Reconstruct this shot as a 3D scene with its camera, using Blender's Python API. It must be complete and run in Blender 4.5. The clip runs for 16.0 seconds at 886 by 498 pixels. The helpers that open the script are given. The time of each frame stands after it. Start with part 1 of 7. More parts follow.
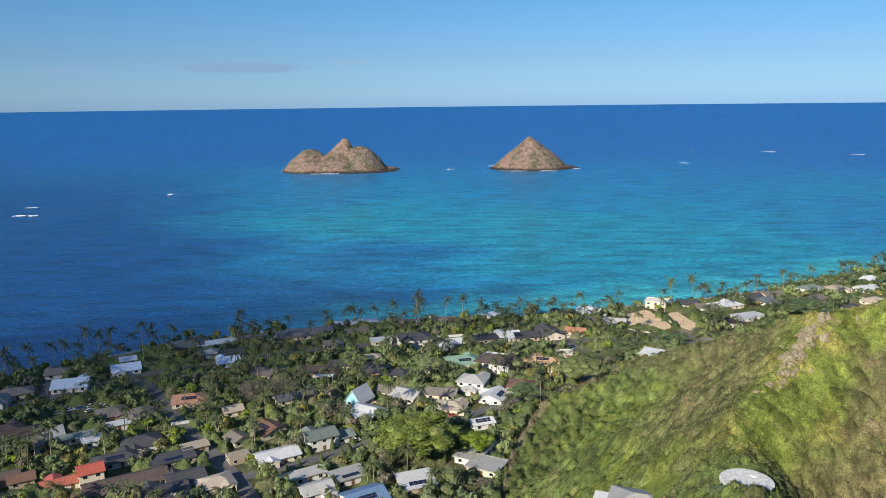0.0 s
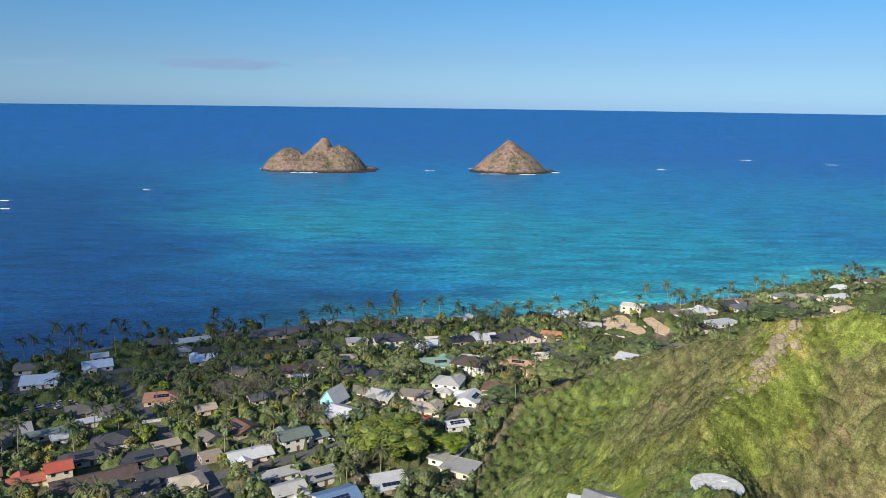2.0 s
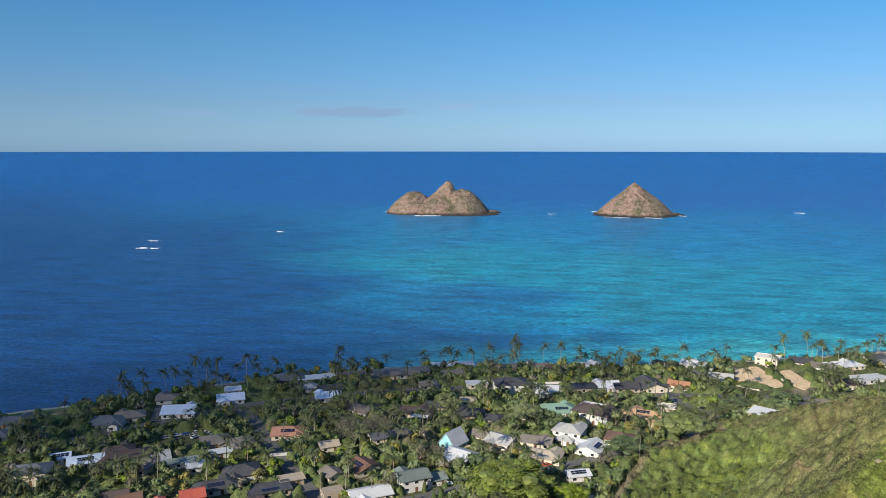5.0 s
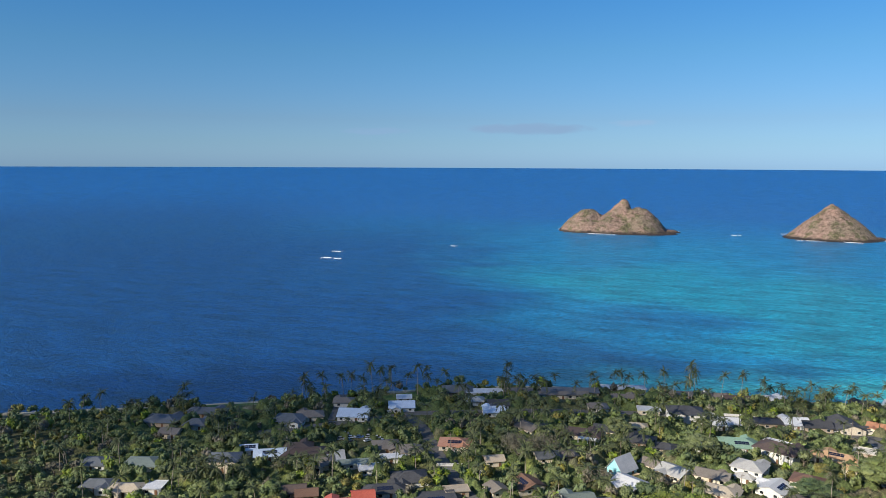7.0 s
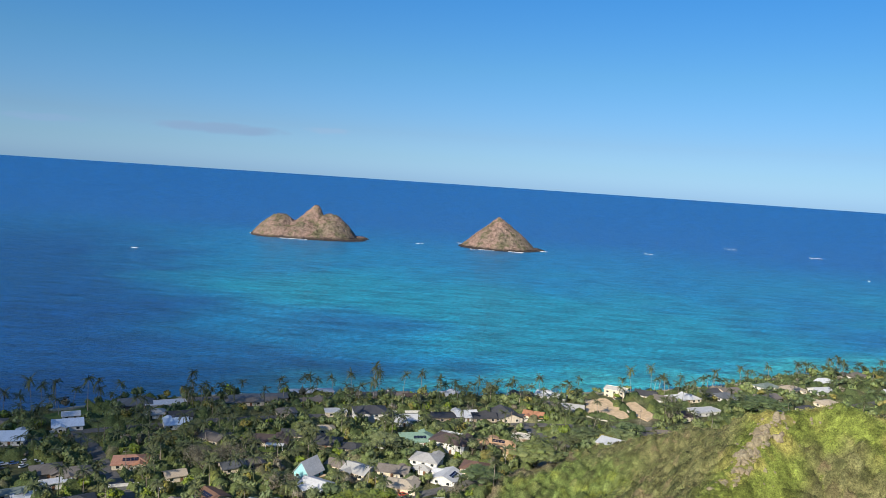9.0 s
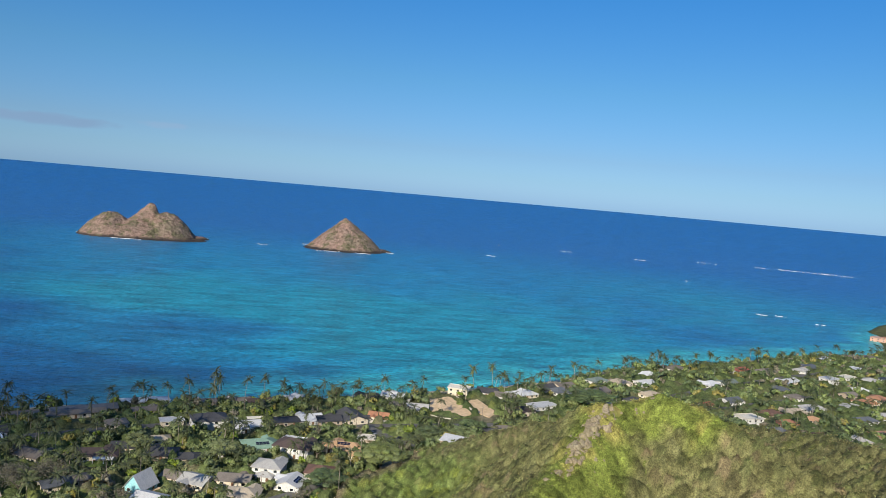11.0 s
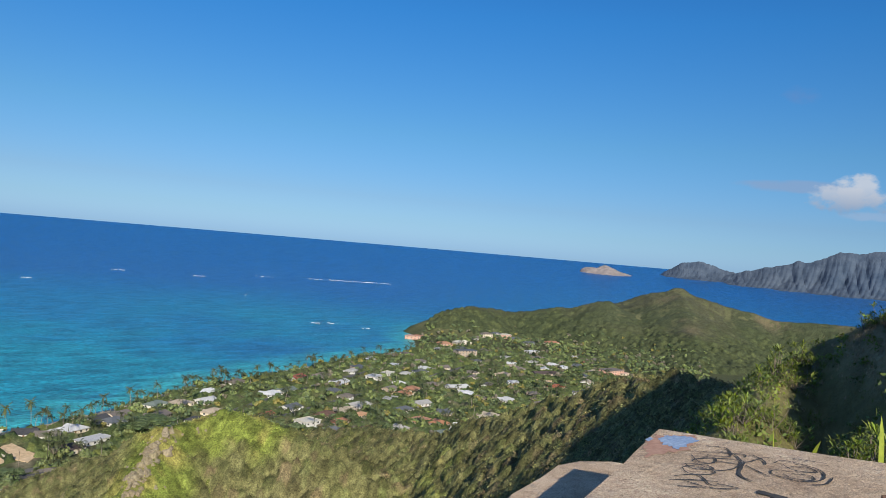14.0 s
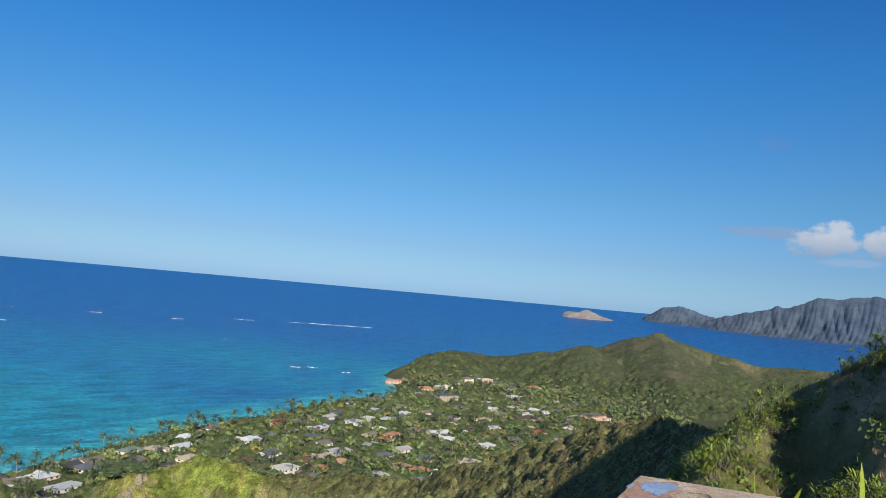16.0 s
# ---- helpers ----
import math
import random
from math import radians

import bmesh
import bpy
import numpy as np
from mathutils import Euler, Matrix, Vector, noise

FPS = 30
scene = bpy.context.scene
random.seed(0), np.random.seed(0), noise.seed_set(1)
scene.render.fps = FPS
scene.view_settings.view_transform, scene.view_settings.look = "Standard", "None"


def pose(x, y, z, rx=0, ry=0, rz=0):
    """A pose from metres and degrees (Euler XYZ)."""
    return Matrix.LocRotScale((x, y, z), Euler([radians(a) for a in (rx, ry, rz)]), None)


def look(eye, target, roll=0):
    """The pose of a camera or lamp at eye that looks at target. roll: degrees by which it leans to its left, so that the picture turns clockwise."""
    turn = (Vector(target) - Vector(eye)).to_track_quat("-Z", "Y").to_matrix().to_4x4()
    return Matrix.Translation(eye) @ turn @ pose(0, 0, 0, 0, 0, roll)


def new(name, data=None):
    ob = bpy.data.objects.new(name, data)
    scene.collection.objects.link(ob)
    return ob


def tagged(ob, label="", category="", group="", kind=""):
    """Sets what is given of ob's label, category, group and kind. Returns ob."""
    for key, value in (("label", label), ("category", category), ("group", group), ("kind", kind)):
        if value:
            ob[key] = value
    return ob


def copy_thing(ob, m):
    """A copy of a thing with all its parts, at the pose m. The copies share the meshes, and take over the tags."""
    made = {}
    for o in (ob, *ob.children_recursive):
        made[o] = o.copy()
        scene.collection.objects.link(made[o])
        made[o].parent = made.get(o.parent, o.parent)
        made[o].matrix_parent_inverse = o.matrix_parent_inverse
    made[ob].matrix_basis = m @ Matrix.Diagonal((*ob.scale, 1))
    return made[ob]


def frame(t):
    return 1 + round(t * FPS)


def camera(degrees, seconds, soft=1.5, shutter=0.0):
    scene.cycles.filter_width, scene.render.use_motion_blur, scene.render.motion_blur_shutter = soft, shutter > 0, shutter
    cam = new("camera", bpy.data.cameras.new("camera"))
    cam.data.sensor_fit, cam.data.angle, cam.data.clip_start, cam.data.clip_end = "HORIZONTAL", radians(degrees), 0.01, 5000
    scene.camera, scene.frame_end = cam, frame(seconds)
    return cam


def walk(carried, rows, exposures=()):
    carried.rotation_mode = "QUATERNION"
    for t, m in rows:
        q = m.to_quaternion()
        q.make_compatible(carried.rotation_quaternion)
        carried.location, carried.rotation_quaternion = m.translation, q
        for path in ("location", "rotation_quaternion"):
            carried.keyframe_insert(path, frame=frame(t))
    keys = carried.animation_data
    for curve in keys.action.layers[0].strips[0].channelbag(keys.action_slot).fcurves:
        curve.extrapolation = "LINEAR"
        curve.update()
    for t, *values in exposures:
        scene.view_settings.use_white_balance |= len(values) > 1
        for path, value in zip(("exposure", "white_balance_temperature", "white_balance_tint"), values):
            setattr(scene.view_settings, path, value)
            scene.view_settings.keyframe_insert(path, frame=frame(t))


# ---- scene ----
cam = camera(60.4, 16.0, soft=0.5)
EYE, ARM = 150.0, 0.5
# seconds, yaw, pitch, roll: a phone held at arm's length, swept round from a pillbox roof
ROWS = [
    (0.0, -0.00, -10.97, 0.65),
    (0.5, -0.94, -11.12, -0.03),
    (1.0, -1.39, -11.16, -0.43),
    (1.5, -1.47, -10.99, -0.68),
    (2.0, -1.42, -10.85, -0.75),
    (2.5, -1.28, -9.87, -0.77),
    (3.0, 0.09, -10.77, -0.70),
    (3.5, 3.30, -10.11, -0.16),
    (4.0, 4.54, -8.55, 0.03),
    (4.5, 5.82, -8.10, -0.09),
    (5.0, 7.69, -7.68, -0.03),
    (5.2, 10.41, -7.24, 0.26),
    (6.0, 18.90, -6.75, 0.15),
    (6.6, 21.40, -6.50, -0.15),
    (7.3, 18.55, -6.32, -0.66),
    (7.5, 16.07, -6.12, -1.10),
    (8.0, 8.29, -5.74, -2.31),
    (8.5, 2.15, -5.47, -3.13),
    (8.7, 0.25, -5.39, -3.40),
    (10.8, -11.36, -4.53, -5.07),
    (11.0, -13.47, -4.32, -5.00),
    (11.5, -20.21, -3.66, -5.23),
    (12.0, -22.56, -3.39, -5.02),
    (12.5, -24.68, -3.02, -4.82),
    (13.0, -28.86, -2.37, -4.86),
    (13.2, -32.92, -2.02, -4.48),
    (13.5, -39.05, -1.18, -4.97),
    (14.0, -45.94, -0.33, -4.88),
    (14.5, -52.07, 0.61, -4.69),
    (15.0, -52.67, 2.38, -4.62),
    (15.5, -52.93, 3.55, -4.66),
    (16.0, -47.32, 3.08, -5.16),
]


def held(yaw, pitch, roll):
    a = radians(-yaw)
    return pose(ARM * math.sin(a), ARM * math.cos(a), EYE, 90 + pitch, roll, yaw)


walk(cam, [(t, held(yaw, pitch, roll)) for t, yaw, pitch, roll in ROWS], [(0.0, 0.5), (8.5, 0.52), (11.0, 0.36), (13.0, 0.32), (16.0, 0.34)])

# ---- light: afternoon sun from behind, clear tropical sky ----
SUN_AZ, SUN_EL = 214.0, 26.6      # compass of this plan: 0 is +y, 90 is +x
world = bpy.data.worlds.new("sky_world")
scene.world = world
world.use_nodes = True
wn, wl = world.node_tree.nodes, world.node_tree.links
wn.clear()
sky = wn.new("ShaderNodeTexSky")
sky.sky_type, sky.sun_disc = "NISHITA", False
sky.sun_elevation, sky.sun_rotation = radians(SUN_EL), radians(SUN_AZ)
sky.altitude, sky.air_density, sky.dust_density, sky.ozone_density = 0.0, 1.0, 0.3, 3.0
bg = wn.new("ShaderNodeBackground")
bg.inputs["Strength"].default_value = 0.092
wo = wn.new("ShaderNodeOutputWorld")
# clean sea air: the haze-yellow of the horizon taken back, towards blue
up = wn.new("ShaderNodeSeparateXYZ")
tc = wn.new("ShaderNodeTexCoord")
wl.new(tc.outputs["Generated"], up.inputs[0])
air = wn.new("ShaderNodeValToRGB")
while len(air.color_ramp.elements) < 7:
    air.color_ramp.elements.new(0.5)
# last stop: unseen sky overhead, brightened as added fill for the shadows
for el, (pos, col) in zip(air.color_ramp.elements, ((0.0, (0.37, 0.64, 1.25)), (0.025, (0.35, 0.57, 0.99)), (0.055, (0.345, 0.52, 0.83)), (0.14, (0.3, 0.57, 0.8)), (0.29, (0.178, 0.6, 0.965)), (0.42, (0.125, 0.52, 0.97)), (1.0, (1.7, 1.65, 1.6)))):
    el.position, el.color = pos, (*col, 1)
wl.new(up.outputs["Z"], air.inputs[0])
clear = wn.new("ShaderNodeMix")
clear.data_type, clear.blend_type = "RGBA", "MULTIPLY"
clear.inputs[0].default_value = 1.0
wl.new(sky.outputs[0], clear.inputs[6])
wl.new(air.outputs[0], clear.inputs[7])


def wmath(op, a, b=0.0, c=0.0):
    k = wn.new("ShaderNodeMath")
    k.operation = op
    for sock, val in zip(k.inputs, (a, b, c)):
        if isinstance(val, bpy.types.NodeSocket):
            wl.new(val, sock)
        else:
            sock.default_value = val
    return k.outputs[0]


# a low bank of cumulus to the right and thin grey streaks far out at sea
c_az = wmath("MULTIPLY", wmath("ARCTAN2", up.outputs["X"], up.outputs["Y"]), 57.2958)
c_el = wmath("MULTIPLY", wmath("ARCSINE", up.outputs["Z"]), 57.2958)


def cloud(az0, el0, half_az, half_el, scale, stretch, thick, soft, seed):
    xyz = wn.new("ShaderNodeCombineXYZ")
    wl.new(wmath("MULTIPLY", c_az, scale), xyz.inputs[0])
    wl.new(wmath("MULTIPLY", c_el, scale * stretch), xyz.inputs[1])
    xyz.inputs[2].default_value = seed
    nz = wn.new("ShaderNodeTexNoise")
    nz.inputs["Scale"].default_value, nz.inputs["Detail"].default_value, nz.inputs["Roughness"].default_value = 1.0, 5.0, 0.5
    wl.new(xyz.outputs[0], nz.inputs["Vector"])
    du = wmath("DIVIDE", wmath("SUBTRACT", c_az, az0), half_az)
    dv = wmath("DIVIDE", wmath("SUBTRACT", c_el, el0), half_el)
    shape = wmath("SUBTRACT", 1.0, wmath("ADD", wmath("MULTIPLY", du, du), wmath("MULTIPLY", dv, dv)))
    dens = wmath("ADD", shape, wmath("MULTIPLY", wmath("SUBTRACT", nz.outputs["Fac"], 0.5), thick))
    k = wn.new("ShaderNodeMapRange")
    k.interpolation_type = "SMOOTHSTEP"
    k.inputs["From Min"].default_value, k.inputs["From Max"].default_value = 0.0, soft
    wl.new(dens, k.inputs["Value"])
    return k.outputs[0]


def over(base, fac, col, amount):
    k = wn.new("ShaderNodeMix")
    k.data_type = "RGBA"
    wl.new(wmath("MULTIPLY", fac, amount), k.inputs[0])
    wl.new(base, k.inputs[6])
    if isinstance(col, bpy.types.NodeSocket):
        wl.new(col, k.inputs[7])
    else:
        k.inputs[7].default_value = (*col, 1)
    return k.outputs[2]


lit = wn.new("ShaderNodeMapRange")
lit.inputs["From Min"].default_value, lit.inputs["From Max"].default_value = 4.4, 6.2
wl.new(c_el, lit.inputs["Value"])
puff = wn.new("ShaderNodeMix")
puff.data_type = "RGBA"
wl.new(lit.outputs[0], puff.inputs[0])
puff.inputs[6].default_value, puff.inputs[7].default_value = (2.3, 3.1, 4.5, 1), (5.0, 5.4, 6.1, 1)
seen = clear.outputs[2]
for az0, el0, ha, he, sc, st, th, so, seed, col, am in (
        (70.4, 6.0, 4.2, 0.5, 0.5, 2.5, 1.4, 0.8, 1.0, (2.2, 3.2, 5.0), 0.7), (80.5, 9.8, 1.5, 0.7, 0.9, 1.5, 2.2, 1.4, 2.0, (1.5, 2.2, 4.2), 0.4), (70.3, 12.1, 1.3, 0.7, 0.9, 1.5, 2.2, 1.4, 3.0, (1.5, 2.2, 4.2), 0.35),
        (75.5, 4.2, 2.5, 0.35, 0.8, 2.0, 1.6, 0.9, 4.0, (2.8, 3.9, 5.6), 0.6), (82.5, 3.3, 3.0, 0.3, 0.8, 2.0, 1.6, 0.9, 5.0, (2.8, 3.9, 5.6), 0.6),
        (-14.6, 2.5, 5.6, 0.5, 0.55, 3.0, 1.3, 0.9, 6.0, (2.0, 3.1, 4.7), 0.8), (-25.5, 2.3, 3.0, 0.35, 0.7, 3.0, 1.6, 1.0, 7.0, (2.1, 3.3, 5.1), 0.5), (-6.8, 2.9, 2.0, 0.3, 0.8, 3.0, 1.5, 1.0, 8.0, (2.8, 3.8, 5.4), 0.35)):
    seen = over(seen, cloud(az0, el0, ha, he, sc, st, th, so, seed), col, am)
for az0, el0, ha, he in ((73.4, 5.3, 2.6, 1.0), (74.2, 5.8, 1.6, 1.3), (78.0, 5.2, 3.2, 1.0), (77.6, 5.6, 1.8, 1.15), (82.0, 5.3, 3.2, 0.9), (88.0, 5.6, 4.0, 1.6)):
    seen = over(seen, cloud(az0, el0, ha, he, 1.2, 1.4, 2.6, 0.9, az0), puff.outputs[2], 0.85)
wl.new(seen, bg.inputs[0])
wl.new(bg.outputs[0], wo.inputs[0])

sun_data = bpy.data.lights.new("sun", "SUN")
sun_data.energy, sun_data.angle, sun_data.color = 5.0, radians(0.53), (1.0, 0.91, 0.76)
sun = new("sun", sun_data)
sun.matrix_world = look((0, 0, 400), (100 * math.sin(radians(SUN_AZ - 180)), 100 * math.cos(radians(SUN_AZ - 180)), 400 - 100 * math.tan(radians(SUN_EL))))

# ---- materials ----
def material(name, rough=0.8, metal=0.0, spec=0.3):
    m = bpy.data.materials.new(name)
    m.use_nodes = True
    b = m.node_tree.nodes["Principled BSDF"]
    b.inputs["Roughness"].default_value = rough
    b.inputs["Metallic"].default_value = metal
    b.inputs["Specular IOR Level"].default_value = spec
    return m, m.node_tree.nodes, m.node_tree.links, b


def noise_node(n, l, scale, detail=4.0, rough=0.6, coord="Object"):
    tc = n.new("ShaderNodeTexCoord")
    tx = n.new("ShaderNodeTexNoise")
    tx.inputs["Scale"].default_value = scale
    tx.inputs["Detail"].default_value = detail
    tx.inputs["Roughness"].default_value = rough
    l.new(tc.outputs[coord], tx.inputs["Vector"])
    return tx.outputs["Fac"]


def ramp(n, l, fac, stops):
    r = n.new("ShaderNodeValToRGB")
    e = r.color_ramp.elements
    while len(e) < len(stops):
        e.new(0.5)
    for el, (p, c) in zip(e, stops):
        el.position, el.color = p, (*c, 1)
    l.new(fac, r.inputs[0])
    return r.outputs[0]


def mix(n, l, fac, a, b, mode="MIX"):
    x = n.new("ShaderNodeMix")
    x.data_type, x.blend_type = "RGBA", mode
    for sock, v in ((x.inputs[0], fac), (x.inputs[6], a), (x.inputs[7], b)):
        if isinstance(v, bpy.types.NodeSocket):
            l.new(v, sock)
        elif isinstance(v, tuple):
            sock.default_value = (*v, 1)
        else:
            sock.default_value = v
    return x.outputs[2]


def bump(n, l, b, height, strength=0.4, dist=0.05):
    k = n.new("ShaderNodeBump")
    k.inputs["Strength"].default_value = strength
    k.inputs["Distance"].default_value = dist
    l.new(height, k.inputs["Height"])
    l.new(k.outputs[0], b.inputs["Normal"])


def worn(name, dark, light, scale=1.0, rough=0.8, metal=0.0, spec=0.3, each=0.0, isle=0.0, relief=0.3, dist=0.03):
    """A surface of two mixed tones with grain and stains; each/isle: variation from object to object, or from island to island."""
    m, n, l, b = material(name, rough, metal, spec)
    big = noise_node(n, l, scale * 0.35, 3)
    fine = noise_node(n, l, scale * 3.0, 5)
    c = mix(n, l, ramp(n, l, big, [(0.3, (0, 0, 0)), (0.7, (1, 1, 1))]), dark, light)
    c = mix(n, l, 0.55, c, ramp(n, l, fine, [(0.3, tuple(v * 0.6 for v in dark)), (0.7, tuple(min(1, v * 1.15) for v in light))]))
    for amount, node, sock in ((each, "ShaderNodeObjectInfo", "Random"), (isle, "ShaderNodeNewGeometry", "Random Per Island")):
        if amount:
            o = n.new(node)
            hs = n.new("ShaderNodeHueSaturation")
            for s, span in (("Hue", 0.06 * amount), ("Value", 0.9 * amount), ("Saturation", 0.5 * amount)):
                mr = n.new("ShaderNodeMapRange")
                mid = 0.5 if s == "Hue" else 1.0
                mr.inputs["To Min"].default_value, mr.inputs["To Max"].default_value = mid - span / 2, mid + span / 2
                src = o.outputs[sock]
                if s != "Value":
                    mu = n.new("ShaderNodeMath")
                    mu.operation = "MULTIPLY"
                    mu.inputs[1].default_value = 17.3 if s == "Hue" else 31.7
                    fr = n.new("ShaderNodeMath")
                    fr.operation = "FRACT"
                    l.new(src, mu.inputs[0])
                    l.new(mu.outputs[0], fr.inputs[0])
                    src = fr.outputs[0]
                l.new(src, mr.inputs["Value"])
                l.new(mr.outputs[0], hs.inputs[s])
            l.new(c, hs.inputs["Color"])
            c = hs.outputs[0]
    l.new(c, b.inputs["Base Color"])
    if relief:
        bump(n, l, b, fine, relief, dist)
    return m


def attr_colour(n, name):
    a = n.new("ShaderNodeAttribute")
    a.attribute_name = name
    return a.outputs["Color"]


def sea_material():
    m, n, l, b = material("sea_water", 0.33, 0.0, 0.5)
    c = attr_colour(n, "depth_tint")
    tc = n.new("ShaderNodeTexCoord")
    mp = n.new("ShaderNodeMapping")
    mp.inputs["Rotation"].default_value = (0, 0, radians(12))
    mp.inputs["Scale"].default_value = (0.17, 0.36, 0.2)
    l.new(tc.outputs["Object"], mp.inputs[0])
    w = n.new("ShaderNodeTexNoise")
    w.inputs["Scale"].default_value, w.inputs["Detail"].default_value, w.inputs["Roughness"].default_value = 1.0, 8, 0.65
    l.new(mp.outputs[0], w.inputs["Vector"])
    bump(n, l, b, w.outputs["Fac"], 0.8, 3.0)
    big = n.new("ShaderNodeMapping")
    big.inputs["Rotation"].default_value = (0, 0, radians(12))
    big.inputs["Scale"].default_value = (0.02, 0.06, 0.02)
    l.new(tc.outputs["Object"], big.inputs[0])
    sw = n.new("ShaderNodeTexNoise")
    sw.inputs["Scale"].default_value, sw.inputs["Detail"].default_value, sw.inputs["Roughness"].default_value = 1.0, 8, 0.65
    l.new(big.outputs[0], sw.inputs["Vector"])
    c = mix(n, l, 0.75, c, ramp(n, l, sw.outputs["Fac"], [(0.36, (0.22, 0.22, 0.22)), (0.64, (0.78, 0.78, 0.78))]), "OVERLAY")
    c = mix(n, l, 0.8, c, ramp(n, l, w.outputs["Fac"], [(0.4, (0.22, 0.22, 0.22)), (0.6, (0.8, 0.8, 0.8))]), "OVERLAY")
    l.new(c, b.inputs["Base Color"])
    return m


def land_material():
    m, n, l, b = material("land_soil_grass", 0.95, 0, 0.1)
    c = attr_colour(n, "cover")
    fine = noise_node(n, l, 0.35, 8, 0.7)
    big = noise_node(n, l, 0.03, 4, 0.6)
    c = mix(n, l, 0.75, c, ramp(n, l, fine, [(0.25, (0.15, 0.15, 0.15)), (0.75, (0.85, 0.85, 0.85))]), "OVERLAY")
    c = mix(n, l, 0.5, c, ramp(n, l, big, [(0.3, (0.3, 0.33, 0.3)), (0.7, (0.7, 0.66, 0.6))]), "OVERLAY")
    l.new(c, b.inputs["Base Color"])
    bump(n, l, b, fine, 0.8, 1.2)
    return m


M_SEA, M_LAND = sea_material(), land_material()
M_FOAM = worn("sea_foam", (0.75, 0.8, 0.82), (0.9, 0.92, 0.92), 0.2, 0.6)


def island_material():
    m, n, l, b = material("island_rock", 0.95, 0, 0.1)
    big, fine, mid = noise_node(n, l, 0.022, 5, 0.6), noise_node(n, l, 0.17, 8, 0.75), noise_node(n, l, 0.055, 6, 0.65)
    c = ramp(n, l, big, [(0.34, (0.29, 0.19, 0.15)), (0.5, (0.245, 0.175, 0.138)), (0.62, (0.19, 0.155, 0.11)), (0.7, (0.235, 0.175, 0.14))])
    c = mix(n, l, ramp(n, l, mid, [(0.5, (0, 0, 0)), (0.6, (0.75, 0.75, 0.75))]), c, (0.1, 0.105, 0.05))
    c = mix(n, l, 0.8, c, ramp(n, l, fine, [(0.34, (0.16, 0.16, 0.16)), (0.66, (0.82, 0.82, 0.82))]), "OVERLAY")
    # wave-washed black rock at the waterline
    at = n.new("ShaderNodeSeparateXYZ")
    tc = n.new("ShaderNodeTexCoord")
    l.new(tc.outputs["Object"], at.inputs[0])
    edge = n.new("ShaderNodeMath")
    edge.operation = "MULTIPLY_ADD"
    edge.inputs[1].default_value = 14.0
    l.new(mid, edge.inputs[0])
    l.new(at.outputs["Z"], edge.inputs[2])
    wet = n.new("ShaderNodeMapRange")
    wet.inputs["From Min"].default_value, wet.inputs["From Max"].default_value = 12.5, 9.0
    l.new(edge.outputs[0], wet.inputs["Value"])
    c = mix(n, l, wet.outputs[0], c, (0.055, 0.045, 0.04))
    l.new(c, b.inputs["Base Color"])
    bump(n, l, b, fine, 1.0, 5.0)
    return m


M_ROCK = island_material()


# ---- the lie of the land ----
def smooth(a, b, v):
    t = np.clip((v - a) / (b - a), 0, 1)
    return t * t * (3 - 2 * t)


def wave(x, y, s, seed=0.0):
    """A cheap smooth noise of about -1..1 on arrays."""
    x, y = x / s, y / s
    return (np.sin(1.9 * x + 1.3 * np.sin(1.1 * y + seed) + seed) * np.cos(1.7 * y - 1.2 * np.sin(0.9 * x + 2 * seed))
            + 0.5 * np.sin(3.7 * x - 2.9 * y + 1.7 * np.sin(2.3 * y + seed) + 3 * seed)
            + 0.3 * np.cos(7.1 * y + 5.3 * x + 2.1 * np.sin(4.1 * x - seed))) / 1.6


SHORE_X = np.array([-2600, -800, -252, -171, -110, -19, 66, 135, 195, 254, 332, 401, 494, 614, 694, 780, 838, 860, 900, 1000, 1300, 1500, 1650, 1750, 1800, 2600])
SHORE_Y = np.array([-900, 90, 408, 472, 496, 509, 527, 547, 565, 590, 638, 660, 690, 730, 740, 790, 866, 882, 902, 960, 1000, 880, 650, 400, -500, -2200])


def inland(x, y):
    """Metres from the water's edge, positive on land."""
    return (np.interp(x, SHORE_X, SHORE_Y) - y) * 0.85


